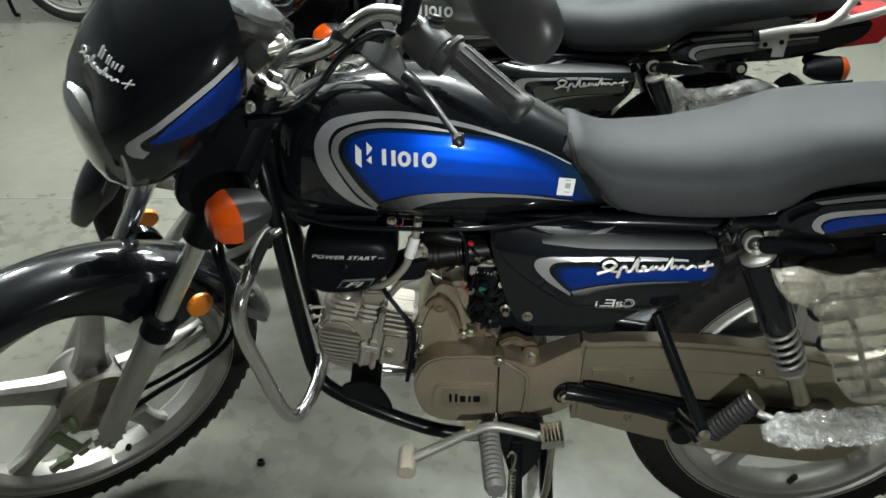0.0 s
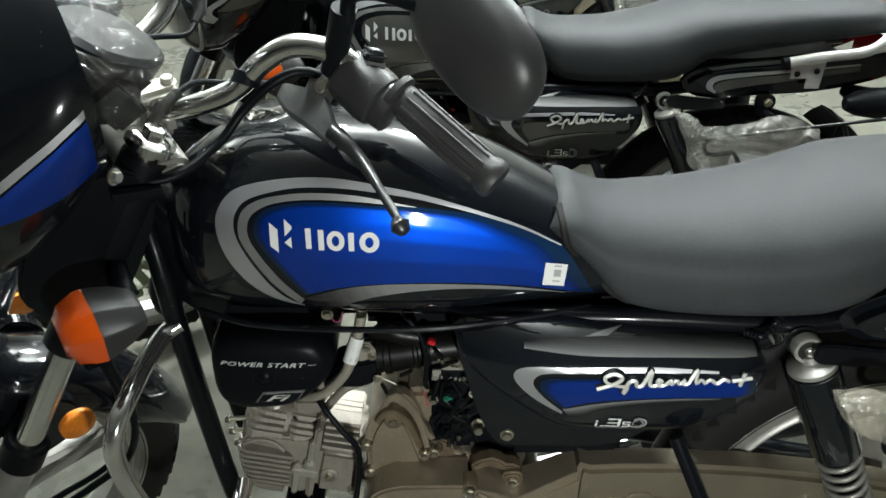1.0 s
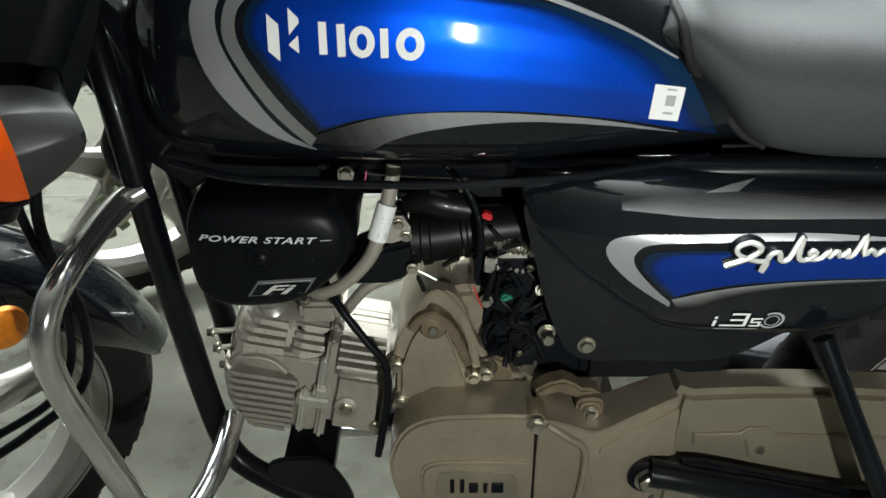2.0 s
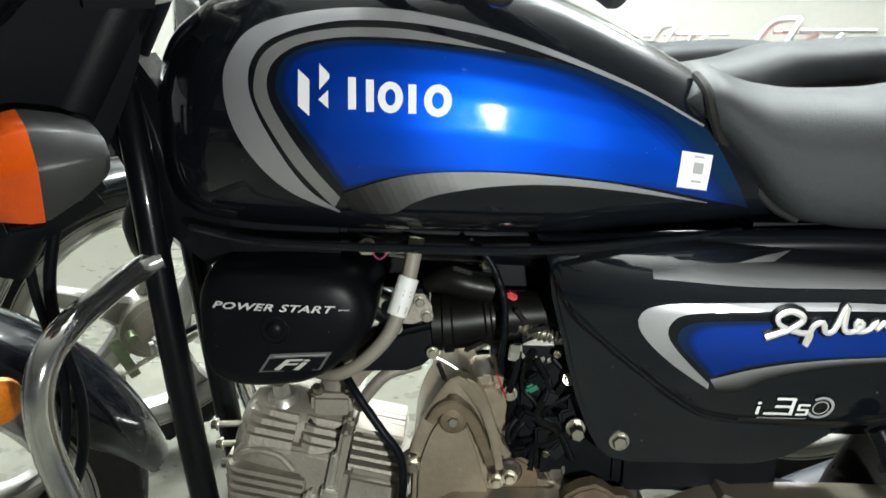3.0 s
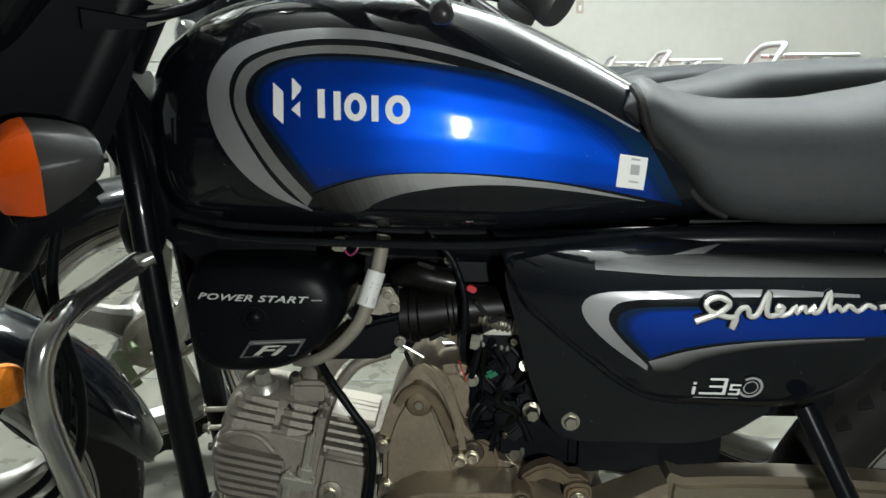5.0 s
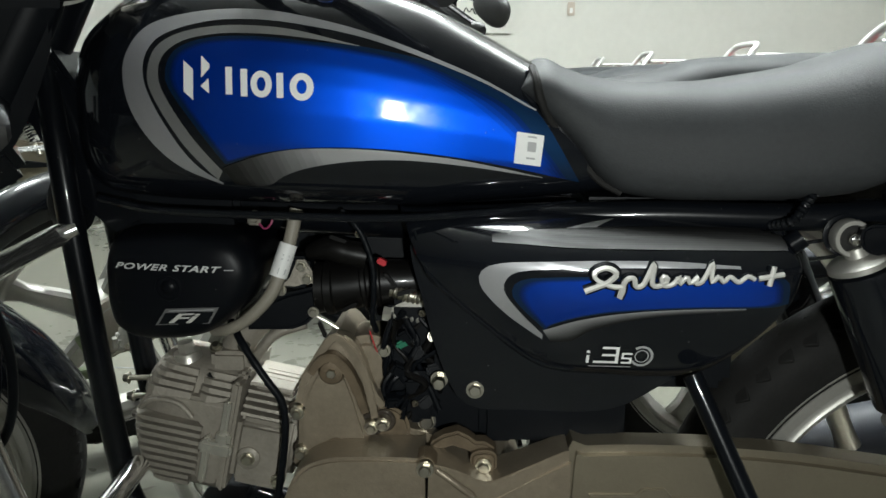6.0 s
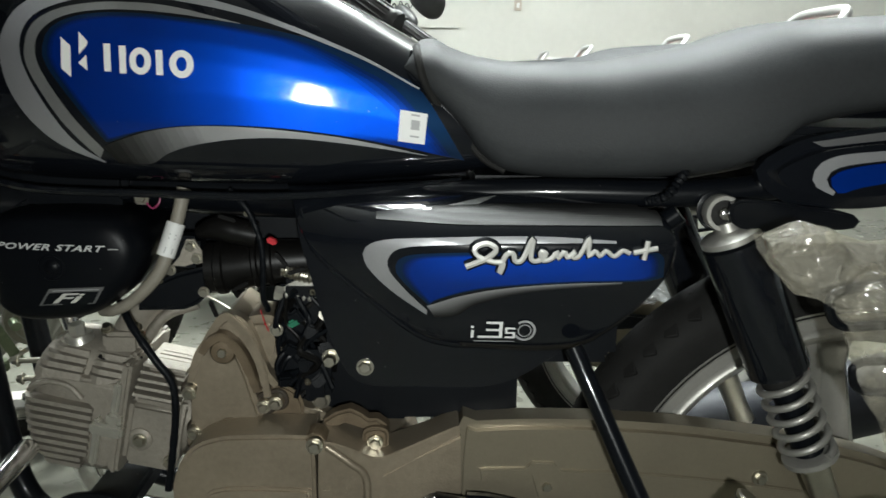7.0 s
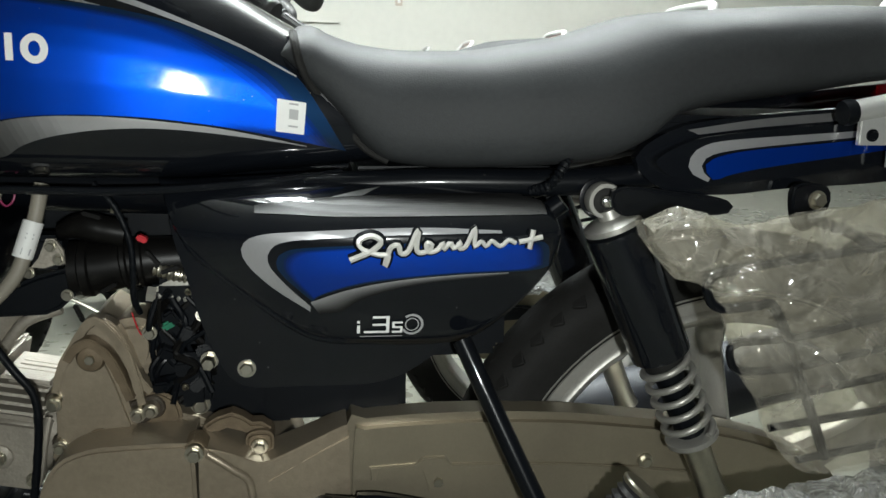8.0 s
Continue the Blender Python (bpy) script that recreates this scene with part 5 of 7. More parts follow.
    # small bolt heads and clips added to scatter glints round the intake
    for x, y, z in ((0.566, -0.05, 0.577), (0.647, -0.044, 0.639), (0.706, -0.05, 0.567), (0.7, -0.052, 0.48)):
        part("screw", bolt((x, y, z), (-0.4, -1, -0.35), 0.0024, 0.003), STEEL, unit)
    for x, z, lean in ((0.628, 0.634, 0.3), (0.638, 0.57, -0.5), (0.676, 0.596, 0.9), (0.69, 0.585, -0.3), (0.612, 0.548, 1.2)):
        part("clip", block((x, -0.044, z), (0.017, 0.006, 0.0035), 0.0012, Euler((0, lean, 0)).to_matrix()), RUBBER_GLOSS, unit)
    part("clip", bolt((0.716, -0.05, 0.545), (0, -1, 0.2), 0.004, 0.004), STEEL, unit)
    part("metal_pipe", tube([(0.672, -0.03, 0.585), (0.69, -0.034, 0.58), (0.71, -0.03, 0.574)], lambda t: 0.007 + 0.0008 * math.sin(t * 60), 12, 40), STEEL, unit)
    # dark fill blocks, added to blacken the gap behind the wires
    part("sensor", joined(block((0.695, -0.024, 0.53), (0.045, 0.03, 0.09), 0.006), block((0.705, -0.02, 0.485), (0.03, 0.05, 0.06), 0.006)), BLACK_PLASTIC, unit)
    part("coil_bracket", joined(block((0.552, -0.045, 0.652), (0.012, 0.004, 0.012), 0.0015), bolt((0.553, -0.047, 0.6535), (0, -1, 0), 0.005, 0.004)), STEEL, unit)
    # exhaust on the far side
    part("exhaust_pipe", tube([(0.47, 0.03, 0.4), (0.435, 0.06, 0.36), (0.44, 0.1, 0.29), (0.52, 0.125, 0.245), (0.75, 0.14, 0.24), (0.95, 0.165, 0.27), (1.03, 0.17, 0.3)], 0.014, 14, 60), CHROME, unit)
    part("muffler", tube([(0.98, 0.17, 0.29), (1.05, 0.172, 0.31), (1.3, 0.18, 0.36), (1.55, 0.185, 0.42)], lambda t: 0.03 + 0.018 * min(1, t * 5), 20, 40), MUFFLER, unit, "dark painted muffler")
    return unit


def frame_and_stands(root):
    fr = group("frame", root)
    part("backbone", tube([(0.345, 0, 0.79), (0.42, 0, 0.7), (0.55, 0, 0.66), (0.72, 0, 0.65), (0.85, 0, 0.645)], 0.024, 16, 40), BLACK_TUBE, fr)
    part("head_tube", tube([(0.316, 0, 0.745), (0.374, 0, 0.86)], 0.027, 20), BLACK_TUBE, fr)
    part("gusset", slab([(0.335, 0.75), (0.37, 0.8), (0.43, 0.71), (0.47, 0.66), (0.42, 0.63), (0.385, 0.66)], -0.03, 0.03, 0.004), BLACK_TUBE, fr)
    part("horn", lathe([(0, 0.03), (0.012, 0.034), (0.02, 0.03), (0.03, 0.012)], (0.375, 0.0, 0.66), (-1, 0, 0), 24), BLACK_PLASTIC, fr)
    for s in (-1, 1):
        part("down_tube", tube([(0.355, s * 0.018, 0.8), (0.374, s * 0.04, 0.72), (0.389, s * 0.047, 0.6), (0.412, s * 0.05, 0.43), (0.428, s * 0.055, 0.37), (0.46, s * 0.064, 0.345), (0.53, s * 0.075, 0.315), (0.64, s * 0.08, 0.277), (0.8, s * 0.08, 0.27)], 0.0118, 16, 60), BLACK_TUBE, fr)
        part("seat_rail", tube([(0.72, s * 0.05, 0.655), (0.9, s * 0.07, 0.665), (1.06, s * 0.085, 0.668), (1.2, s * 0.09, 0.69), (1.45, s * 0.08, 0.72)], 0.012, 12, 40), BLACK_TUBE, fr)
        part("rear_stay", tube([(0.84, s * 0.02, 0.47), (0.9, s * 0.05, 0.54), (1.03, s * 0.085, 0.65)], 0.0095, 12, 20), BLACK_TUBE, fr)
    part("engine_mount", joined(slab(outline([(0.47, 0.372), (0.52, 0.372), (0.545, 0.318), (0.5, 0.325), (0.47, 0.345)], 30), -0.076, -0.07, 0.001), block((0.5, 0, 0.345), (0.05, 0.13, 0.02), 0.004)), BLACK_TUBE, fr)
    # another block added to keep the inside dark
    part("inner_dark_box", block((0.86, 0, 0.575), (0.26, 0.12, 0.15), 0.01), BLACK_PLASTIC, fr)
    part("seat_base", joined(block((0.95, 0, 0.668), (0.2, 0.1, 0.016), 0.004), block((1.2, 0, 0.71), (0.4, 0.18, 0.03), 0.006)), BLACK_PLASTIC, fr)
    part("tray_strap", tube([(1.0, -0.09, 0.66), (1.012, -0.108, 0.668), (1.03, -0.1, 0.69)], lambda t: 0.004 + 0.0008 * math.sin(t * 70), 8, 60), BLACK_TUBE, fr)
    # leg guard
    for s in (1, -1):
        guard = part("leg_guard", tube([(0.388, -0.047 * s, 0.641), (0.372, -0.06 * s, 0.634), (0.364, -0.1 * s, 0.627), (0.361, -0.155 * s, 0.621), (0.355, -0.178 * s, 0.606), (0.351, -0.186 * s, 0.58), (0.354, -0.186 * s, 0.545), (0.366, -0.186 * s, 0.505), (0.382, -0.185 * s, 0.453), (0.396, -0.183 * s, 0.412), (0.41, -0.176 * s, 0.396), (0.424, -0.155 * s, 0.4), (0.433, -0.125 * s, 0.408), (0.437, -0.09 * s, 0.414), (0.437, -0.062 * s, 0.416)], 0.0102, 18, 90), WORN_CHROME, root, "chrome tubular leg guard")
    # foot rests, gear pedal and stands
    for s in (-1, 1):
        peg = part("foot_peg", tube([(0.694, s * 0.13, 0.338), (0.698, s * 0.15, 0.336)], 0.012, 14), BLACK_TUBE, root)
        rub = lathe([(i * 0.0045, 0.0165 if i % 2 else 0.0145) for i in range(25)] + [(0.113, 0.013)], (0.697, s * 0.148, 0.336), (0.05, s, -0.05), 24)
        part("peg_rubber", rub, PEG_GREY, peg, "grooved grey rubber sleeve")
    part("peg_bar", tube([(0.697, -0.135, 0.335), (0.7, -0.09, 0.29), (0.7, 0.09, 0.29), (0.697, 0.135, 0.335)], 0.01, 12, 30), BLACK_TUBE, fr)
    lever = part("gear_pedal", tube([(0.576, -0.168, 0.302), (0.62, -0.158, 0.318), (0.665, -0.15, 0.338), (0.7, -0.148, 0.35), (0.735, -0.15, 0.346), (0.785, -0.16, 0.338)], 0.0078, 12, 50), ALLOY, root, "bare steel heel-and-toe gear pedal")
    part("toe_pad", tube([(0.572, -0.15, 0.303), (0.572, -0.195, 0.3)], 0.0135, 14), BEIGE, lever, "beige toe pad")
    teeth = [(0.773 + 0.0028 * k, 0.357 + 0.0035 * (k % 2) + 0.0004 * k) for k in range(13)]
    pad = slab([*teeth, (0.808, 0.348), (0.773, 0.345)], -0.192, -0.15, 0)
    part("heel_pad", pad, CHROME, lever, "serrated metal heel pad")
    part("clamp", block((0.672, -0.145, 0.338), (0.022, 0.02, 0.024), 0.003), STEEL, lever)
    stand = group("centre_stand", root)
    for s in (-1, 1):
        part("leg", tube([(0.795, s * 0.085, 0.285), (0.8, s * 0.1, 0.18), (0.815, s * 0.125, 0.022), (0.84, s * 0.13, 0.01)], 0.0115, 12, 30), BLACK_TUBE, stand)
    part("cross_bar", tube([(0.798, -0.1, 0.2), (0.798, 0.1, 0.2)], 0.01, 10), BLACK_TUBE, stand)
    part("side_stand", tube([(0.745, -0.115, 0.29), (0.748, -0.13, 0.2), (0.755, -0.14, 0.11)], 0.009, 10, 20), BLACK_TUBE, root)
    part("stand_bracket", slab(outline([(0.715, 0.33), (0.78, 0.33), (0.79, 0.27), (0.75, 0.2), (0.73, 0.24)], 24), -0.115, -0.1, 0.002), BLACK_TUBE, fr)
    spring = [(0.738 + 0.0055 * math.cos(k * 0.9), -0.14 + 0.0055 * math.sin(k * 0.9), 0.25 - 0.0011 * k) for k in range(110)]
    part("stand_spring", joined(tube(spring, 0.0014, 6, 330), tube([(0.73, -0.135, 0.275), (0.735, -0.14, 0.29), (0.742, -0.14, 0.28), (0.738, -0.14, 0.25)], 0.002, 6, 20)), STEEL, root)
    part("brake_rod", tube([(0.793, -0.165, 0.34), (0.795, -0.14, 0.22), (0.79, -0.13, 0.17)], 0.006, 10, 12), STEEL, root)


def rear_end(root, paint):
    # swing arm and passenger foot rest
    arm = part("swing_arm", tube([(0.82, -0.092, 0.373), (0.86, -0.096, 0.367), (0.953, -0.098, 0.346), (1.023, -0.098, 0.326)], 0.0135, 16, 30), BLACK_TUBE, root)
    part("arm", tube([(0.82, 0.1, 0.385), (1.236, 0.1, 0.305)], 0.016, 14), BLACK_TUBE, arm)
    part("arm_plate", slab(outline([(0.85, 0.384), (0.95, 0.363), (1.03, 0.346), (1.19, 0.33), (1.21, 0.318), (1.19, 0.307), (1.03, 0.302), (0.94, 0.325), (0.865, 0.342)], 44), -0.094, -0.08, 0.004, 3), BLACK_TUBE, arm)
    part("lug", lathe([(0, 0.022), (0.012, 0.02)], (1.014, -0.092, 0.292), (0, -1, 0), 20), BLACK_TUBE, arm)
    part("peg_mount", joined(tube([(1.0, -0.095, 0.335), (1.008, -0.14, 0.348), (1.0125, -0.176, 0.366)], 0.0105, 12, 16), tube([(1.006, -0.13, 0.344), (1.022, -0.148, 0.322)], 0.0085, 10)), BLACK_TUBE, arm)
    part("stay_rod", tube([(0.938, -0.112, 0.535), (0.976, -0.146, 0.45), (1.012, -0.178, 0.372)], 0.0085, 12, 16), BLACK_TUBE, root, "black painted stay bar")
    part("stay_bolt", bolt((1.013, -0.186, 0.368), (0, -1, 0), 0.007, 0.007), STEEL, root)
    a, b = Vector((1.022, -0.147, 0.318)), Vector((1.096, -0.158, 0.419))
    peg = part("passenger_peg", tube([a, a.lerp(b, 0.25)], 0.009, 14), STEEL, root)
    L = (b - a).length
    prof = [(L * 0.2 + i * 0.0038, 0.0178 if i % 2 else 0.0145) for i in range(24)]
    part("peg_rubber", lathe(prof, a, b - a, 28), GRIP_RUBBER, peg, "ribbed black rubber sleeve")
    part("end_disc", lathe([(L * 0.2 + 0.0875, 0.017), (L * 0.2 + 0.091, 0.0185), (L * 0.2 + 0.093, 0.017)], a, b - a, 28), STEEL, peg)
    # chain case
    cc = slab(outline([(0.842, 0.44), (0.855, 0.445), (0.9, 0.4475), (0.95, 0.4475), (0.996, 0.446), (1.052, 0.442), (1.109, 0.435), (1.169, 0.4265), (1.229, 0.415), (1.29, 0.393), (1.335, 0.365), (1.358, 0.315), (1.352, 0.26), (1.32, 0.215),
                       (1.269, 0.197), (1.2, 0.203), (1.121, 0.217), (1.022, 0.238), (0.924, 0.267), (0.85, 0.292), (0.838, 0.3)], 90), -0.07, -0.028, 0.0155, 6)
    case = part("chain_case", cc, TAN_DARK, root, "khaki-grey painted pressed steel chain case")
    rib_top = [(0.862, 0.4015), (0.905, 0.4025), (0.912, 0.4085), (0.932, 0.4085), (0.939, 0.4005), (0.994, 0.3985), (1.05, 0.3945), (1.12, 0.387), (1.175, 0.379)]
    part("pressing", slab([*rib_top, (1.175, 0.3765), (1.12, 0.3835), (1.05, 0.3905), (0.994, 0.3945), (0.943, 0.3955), (0.936, 0.374), (0.918, 0.372), (0.911, 0.395), (0.87, 0.3955), (0.869, 0.388), (0.863, 0.388)], -0.0738, -0.064, 0.0019, 3), TAN_DARK, case)
    for x, z in ((0.926, 0.384), (0.93, 0.3), (1.13, 0.392)):
        part("bolt", joined(lathe([(0, 0.0078), (0.0025, 0.007)], (x, -0.07, z), (0, -1, 0), 18), bolt((x, -0.0722, z), (0, -1, 0), 0.0048, 0.0042)), STEEL, case)
    part("edge_seam", tube([(0.85, -0.066, 0.2975), (0.924, -0.066, 0.2725), (1.022, -0.066, 0.2435), (1.121, -0.066, 0.2225), (1.2, -0.066, 0.2085), (1.269, -0.066, 0.2025), (1.315, -0.066, 0.219), (1.345, -0.066, 0.262)], 0.0026, 8, 50), TAN_DARK, case)
    part("chain_case_boss", lathe([(0, 0.034), (0.01, 0.032), (0.016, 0.022)], (1.236, -0.066, 0.305), (0, -1, 0), 28), TAN_DARK, case)
    # shock absorbers
    for s in (-1, 1):
        top, low = Vector((1.058, s * 0.112, 0.6545)), Vector((1.1835, s * 0.112, 0.372))
        d = (low - top)
        L = d.length
        d.normalize()
        shock = group("shock_absorber", root)
        part("eye", lathe([(-0.007, 0.0115), (-0.007, 0.0152), (0.0045, 0.0155), (0.006, 0.0148), (0.006, 0.0115), (-0.007, 0.0115)], top, (0, s, 0), 32, cap=False), ALLOY, shock, "silver top eye")
        part("bush", lathe([(-0.0065, 0.0118), (0.0035, 0.0118), (0.0045, 0.006)], top, (0, s, 0), 24), RUBBER, shock)
        part("washer", lathe([(-0.014, 0.0175), (-0.012, 0.0178), (-0.0115, 0.016)], top, (0, s, 0), 28), BLACK_TUBE, shock)
        part("dome_nut", lathe([(0.0, 0.006), (0.008, 0.0058), (0.0115, 0.004), (0.0125, 0.001)], top, (0, s, 0), 20), CHROME, shock)
        part("collar", lathe([(0.008, 0.009), (0.0155, 0.0105), (0.019, 0.024), (0.02, 0.0255), (0.0245, 0.0258), (0.0255, 0.024)], top, d, 32), ALLOY, shock)
        part("cover", lathe([(0.0265, 0.023), (0.028, 0.0262), (0.032, 0.0269), (0.147, 0.0269), (0.151, 0.0262), (0.152, 0.02)], top, d, 40), BLACK, shock, "glossy black shock cover")
        u = d.orthogonal().normalized()
        v = d.cross(u)
        coil = []
        for k in range(140):
            t = k / 139
            q = 2 * math.pi * 5.8 * t
            coil.append(top + d * (0.149 + 0.086 * t) + (u * math.cos(q) + v * math.sin(q)) * 0.0215)
        part("spring", tube(coil, 0.0033, 10, 200), ALLOY, shock, "grey coil spring")
        part("damper", tube([top + d * 0.14, top + d * 0.245], 0.0135, 16), BLACK_PLASTIC, shock)
        part("bump_stop", lathe([(0.152, 0.0145), (0.153, 0.0185), (0.163, 0.0185), (0.165, 0.0145)], top, d, 24), RUBBER, shock)
        part("spring_seat", lathe([(0.235, 0.018), (0.237, 0.0245), (0.242, 0.0245), (0.245, 0.018)], top, d, 32), ALLOY, shock)
        part("lower_leg", lathe([(0.243, 0.0145), (0.25, 0.0135), (L - 0.02, 0.012), (L, 0.014)], top, d, 20), STEEL, shock)
    # tail cowl
    for s in (-1, 1):
        bm = slab(outline([(1.085, 0.69), (1.118, 0.714), (1.17, 0.7245), (1.31, 0.737), (1.44, 0.752), (1.51, 0.755), (1.5, 0.72), (1.43, 0.69), (1.33, 0.67), (1.23, 0.6635), (1.165, 0.658), (1.11, 0.664)], 70), s * 0.12, s * 0.085, 0.012, 4)
        tree = surface(bm)
        cowl = part("tail_cowl", bm, BLACK, root, "glossy black tail cowl with painted stripe")
        left = s < 0
        o = [(1.146, 0.671), (1.13, 0.679), (1.128, 0.69), (1.137, 0.7), (1.165, 0.7065), (1.275, 0.7145), (1.4, 0.725)]
        i = [(1.148, 0.674), (1.14, 0.681), (1.141, 0.689), (1.15, 0.6945), (1.18, 0.6995), (1.275, 0.709), (1.4, 0.722)]
        part("stripe", ribbon(o, i, 40, 2, tree, left=left), paint["stripe"], cowl)
        t = [(1.149, 0.674), (1.1425, 0.682), (1.148, 0.69), (1.18, 0.6975), (1.276, 0.7065), (1.4, 0.7205)]
        l = [(1.15, 0.673), (1.155, 0.673), (1.17, 0.678), (1.21, 0.685), (1.277, 0.694), (1.4, 0.712)]
        part("colour_field", ribbon(t, l, 40, 4, tree, 0.001, left), paint["main"], cowl)
        part("top_stripe", ribbon([(1.13, 0.714), (1.2, 0.724), (1.3, 0.7325), (1.4, 0.742)], [(1.14, 0.71), (1.2, 0.717), (1.3, 0.7255), (1.4, 0.735)], 30, 2, tree, left=left), paint["shade"], cowl)
        br = slab(outline([(1.06, 0.664), (1.075, 0.668), (1.11, 0.664), (1.16, 0.657), (1.165, 0.645), (1.12, 0.642), (1.08, 0.642), (1.062, 0.648)], 30), s * 0.128, s * 0.118, 0.002)
        part("bracket", br, BLACK_TUBE, root)
        part("mount", joined(slab(outline([(1.222, 0.668), (1.252, 0.668), (1.256, 0.65), (1.24, 0.63), (1.225, 0.635)], 20), s * 0.13, s * 0.12, 0.002)), BLACK_TUBE, root)
        part("mount_bolt", bolt((1.242, s * 0.131, 0.6565), (0, s, 0), 0.0062, 0.006), STEEL, root)
    # grab rail and carrier
    rail = group("grab_rail", root)
    for s in (-1, 1):
        part("side_tube", tube([(1.258, s * 0.135, 0.731), (1.32, s * 0.136, 0.742), (1.4, s * 0.134, 0.752), (1.44, s * 0.13, 0.785), (1.475, s * 0.12, 0.845), (1.5, s * 0.1, 0.877), (1.508, s * 0.06, 0.884), (1.51, 0, 0.885)], 0.0095, 14, 60), SILVER_TUBE, rail, "silver painted grab tube")
        part("lower_tube", tube([(1.39, s * 0.134, 0.751), (1.5, s * 0.13, 0.775), (1.58, s * 0.12, 0.805), (1.62, s * 0.1, 0.838), (1.64, s * 0.08, 0.848)], 0.0085, 12, 40), SILVER_TUBE, rail)
        part("collar", lathe([(-0.004, 0.0102), (0.0, 0.011), (0.006, 0.0105)], (1.258, s * 0.135, 0.731), (1, 0, 0.15), 20), BLACK_PLASTIC, rail)
        part("plate", slab([(1.27, 0.73), (1.33, 0.74), (1.325, 0.685), (1.3, 0.685), (1.3, 0.704), (1.27, 0.704)], s * 0.139, s * 0.133, 0.001), SILVER_TUBE, rail)
        part("plate_bolt", bolt((1.281, s * 0.139, 0.7125), (0, s, 0), 0.004, 0.003), BLACK_PLASTIC, rail)
        part("plate_bolt", bolt((1.315, s * 0.139, 0.7175), (0, s, 0), 0.004, 0.003), BLACK_PLASTIC, rail)
        part("rack_rail", tube([(1.5, s * 0.1, 0.85), (1.72, s * 0.095, 0.852)], 0.007, 10), SILVER_TUBE, rail)
        part("rack_leg", tube([(1.56, s * 0.1, 0.85), (1.55, s * 0.11, 0.79)], 0.005, 8), SILVER_TUBE, rail)
        part("rack_leg", tube([(1.64, s * 0.098, 0.85), (1.625, s * 0.1, 0.835)], 0.005, 8), SILVER_TUBE, rail)
    for k in range(5):
        part("cross_bar", tube([(1.53 + 0.045 * k, -0.1, 0.853), (1.53 + 0.045 * k, 0.1, 0.853)], 0.0055, 8), SILVER_TUBE, rail)
    # rear lamp, guard and indicators
    lamp = part("rear_lamp", skin([[(1.47, y * 0.07, 0.72 + z * 0.035) for y, z in ((-1, -1), (1, -1), (1, 1), (-1, 1))], [(1.56, y * 0.06, 0.725 + z * 0.032) for y, z in ((-1, -1), (1, -1), (1, 1), (-1, 1))], [(1.6, y * 0.045, 0.74 + z * 0.02) for y, z in ((-1, -1), (1, -1), (1, 1), (-1, 1))]]), RED_LENS, root, "red rear lamp lens")
    guard = []
    for k in range(26):
        a = radians(-25 + 82 * k / 25)
        w = 0.07
        r = 0.335
        cx, cz = REAR + r * math.cos(a), AXLE + r * math.sin(a)
        if a < 0.3:
            cx += 0.05 * (0.3 - a)
        n = Vector((math.cos(a), 0, math.sin(a)))
        c = Vector((cx, 0, cz))
        ring_pts = [c + n * (0.012 * (1 - t * t)) + Vector((0, t * w, 0)) - n * (0.03 * max(0, abs(t) - 0.8) / 0.2) for t in (-1, -0.9, -0.6, 0, 0.6, 0.9, 1)]
        guard.append(ring_pts + [p - n * 0.003 for p in reversed(ring_pts)])
    part("rear_mudguard", skin(guard), BLACK_PLASTIC, root, "black rear mudguard")
    for s in (-1, 1):
        ind = part("rear_indicator", tube([(1.4, s * 0.08, 0.665), (1.42, s * 0.12, 0.66), (1.43, s * 0.14, 0.66)], lambda t: 0.012 + 0.016 * t, 14, 20), BLACK_PLASTIC, root)
        part("lens", lathe([(0, 0.028), (0.012, 0.026), (0.02, 0.016)], (1.445, s * 0.145, 0.66), (1, 0, 0), 20), AMBER, ind)
        part("body", lathe([(-0.07, 0.012), (-0.05, 0.022), (0, 0.029)], (1.445, s * 0.145, 0.66), (1, 0, 0), 20), BLACK_PLASTIC, ind)
    # wrapped side guard
    guard = group("cloth_guard", root)
    y = -0.19
    rows = [[(1.149, 0.612), (1.225, 0.622), (1.46, 0.65)], [(1.15, 0.551), (1.204, 0.554), (1.277, 0.569), (1.47, 0.608)], [(1.155, 0.526), (1.197, 0.527), (1.281, 0.542), (1.47, 0.575)],
            [(1.173, 0.499), (1.284, 0.517), (1.47, 0.548)], [(1.183, 0.476), (1.288, 0.488), (1.47, 0.515)], [(1.211, 0.446), (1.293, 0.457), (1.46, 0.483)]]
    for r in rows:
        part("wire", tube([(x, y, z) for x, z in r], 0.0034, 8, 20), BLACK_TUBE, guard)
    part("wire", tube([(1.15, y, 0.612), (1.122, y, 0.606), (1.119, y, 0.592), (1.13, y, 0.58), (1.16, y, 0.581), (1.177, y, 0.579), (1.202, y, 0.528), (1.237, y, 0.446)], 0.0042, 8, 50), BLACK_TUBE, guard)
    part("wire", tube([(1.15, y, 0.551), (1.142, y, 0.546), (1.145, y, 0.532), (1.155, y, 0.526)], 0.0034, 8, 16), BLACK_TUBE, guard)
    part("wire", tube([(1.36, y, 0.637), (1.4, y, 0.54), (1.42, y, 0.476)], 0.0042, 8, 20), BLACK_TUBE, guard)
    part("bracket", tube([(1.24, -0.13, 0.64), (1.25, -0.17, 0.635), (1.26, y, 0.625)], 0.005, 8, 12), BLACK_TUBE, guard)
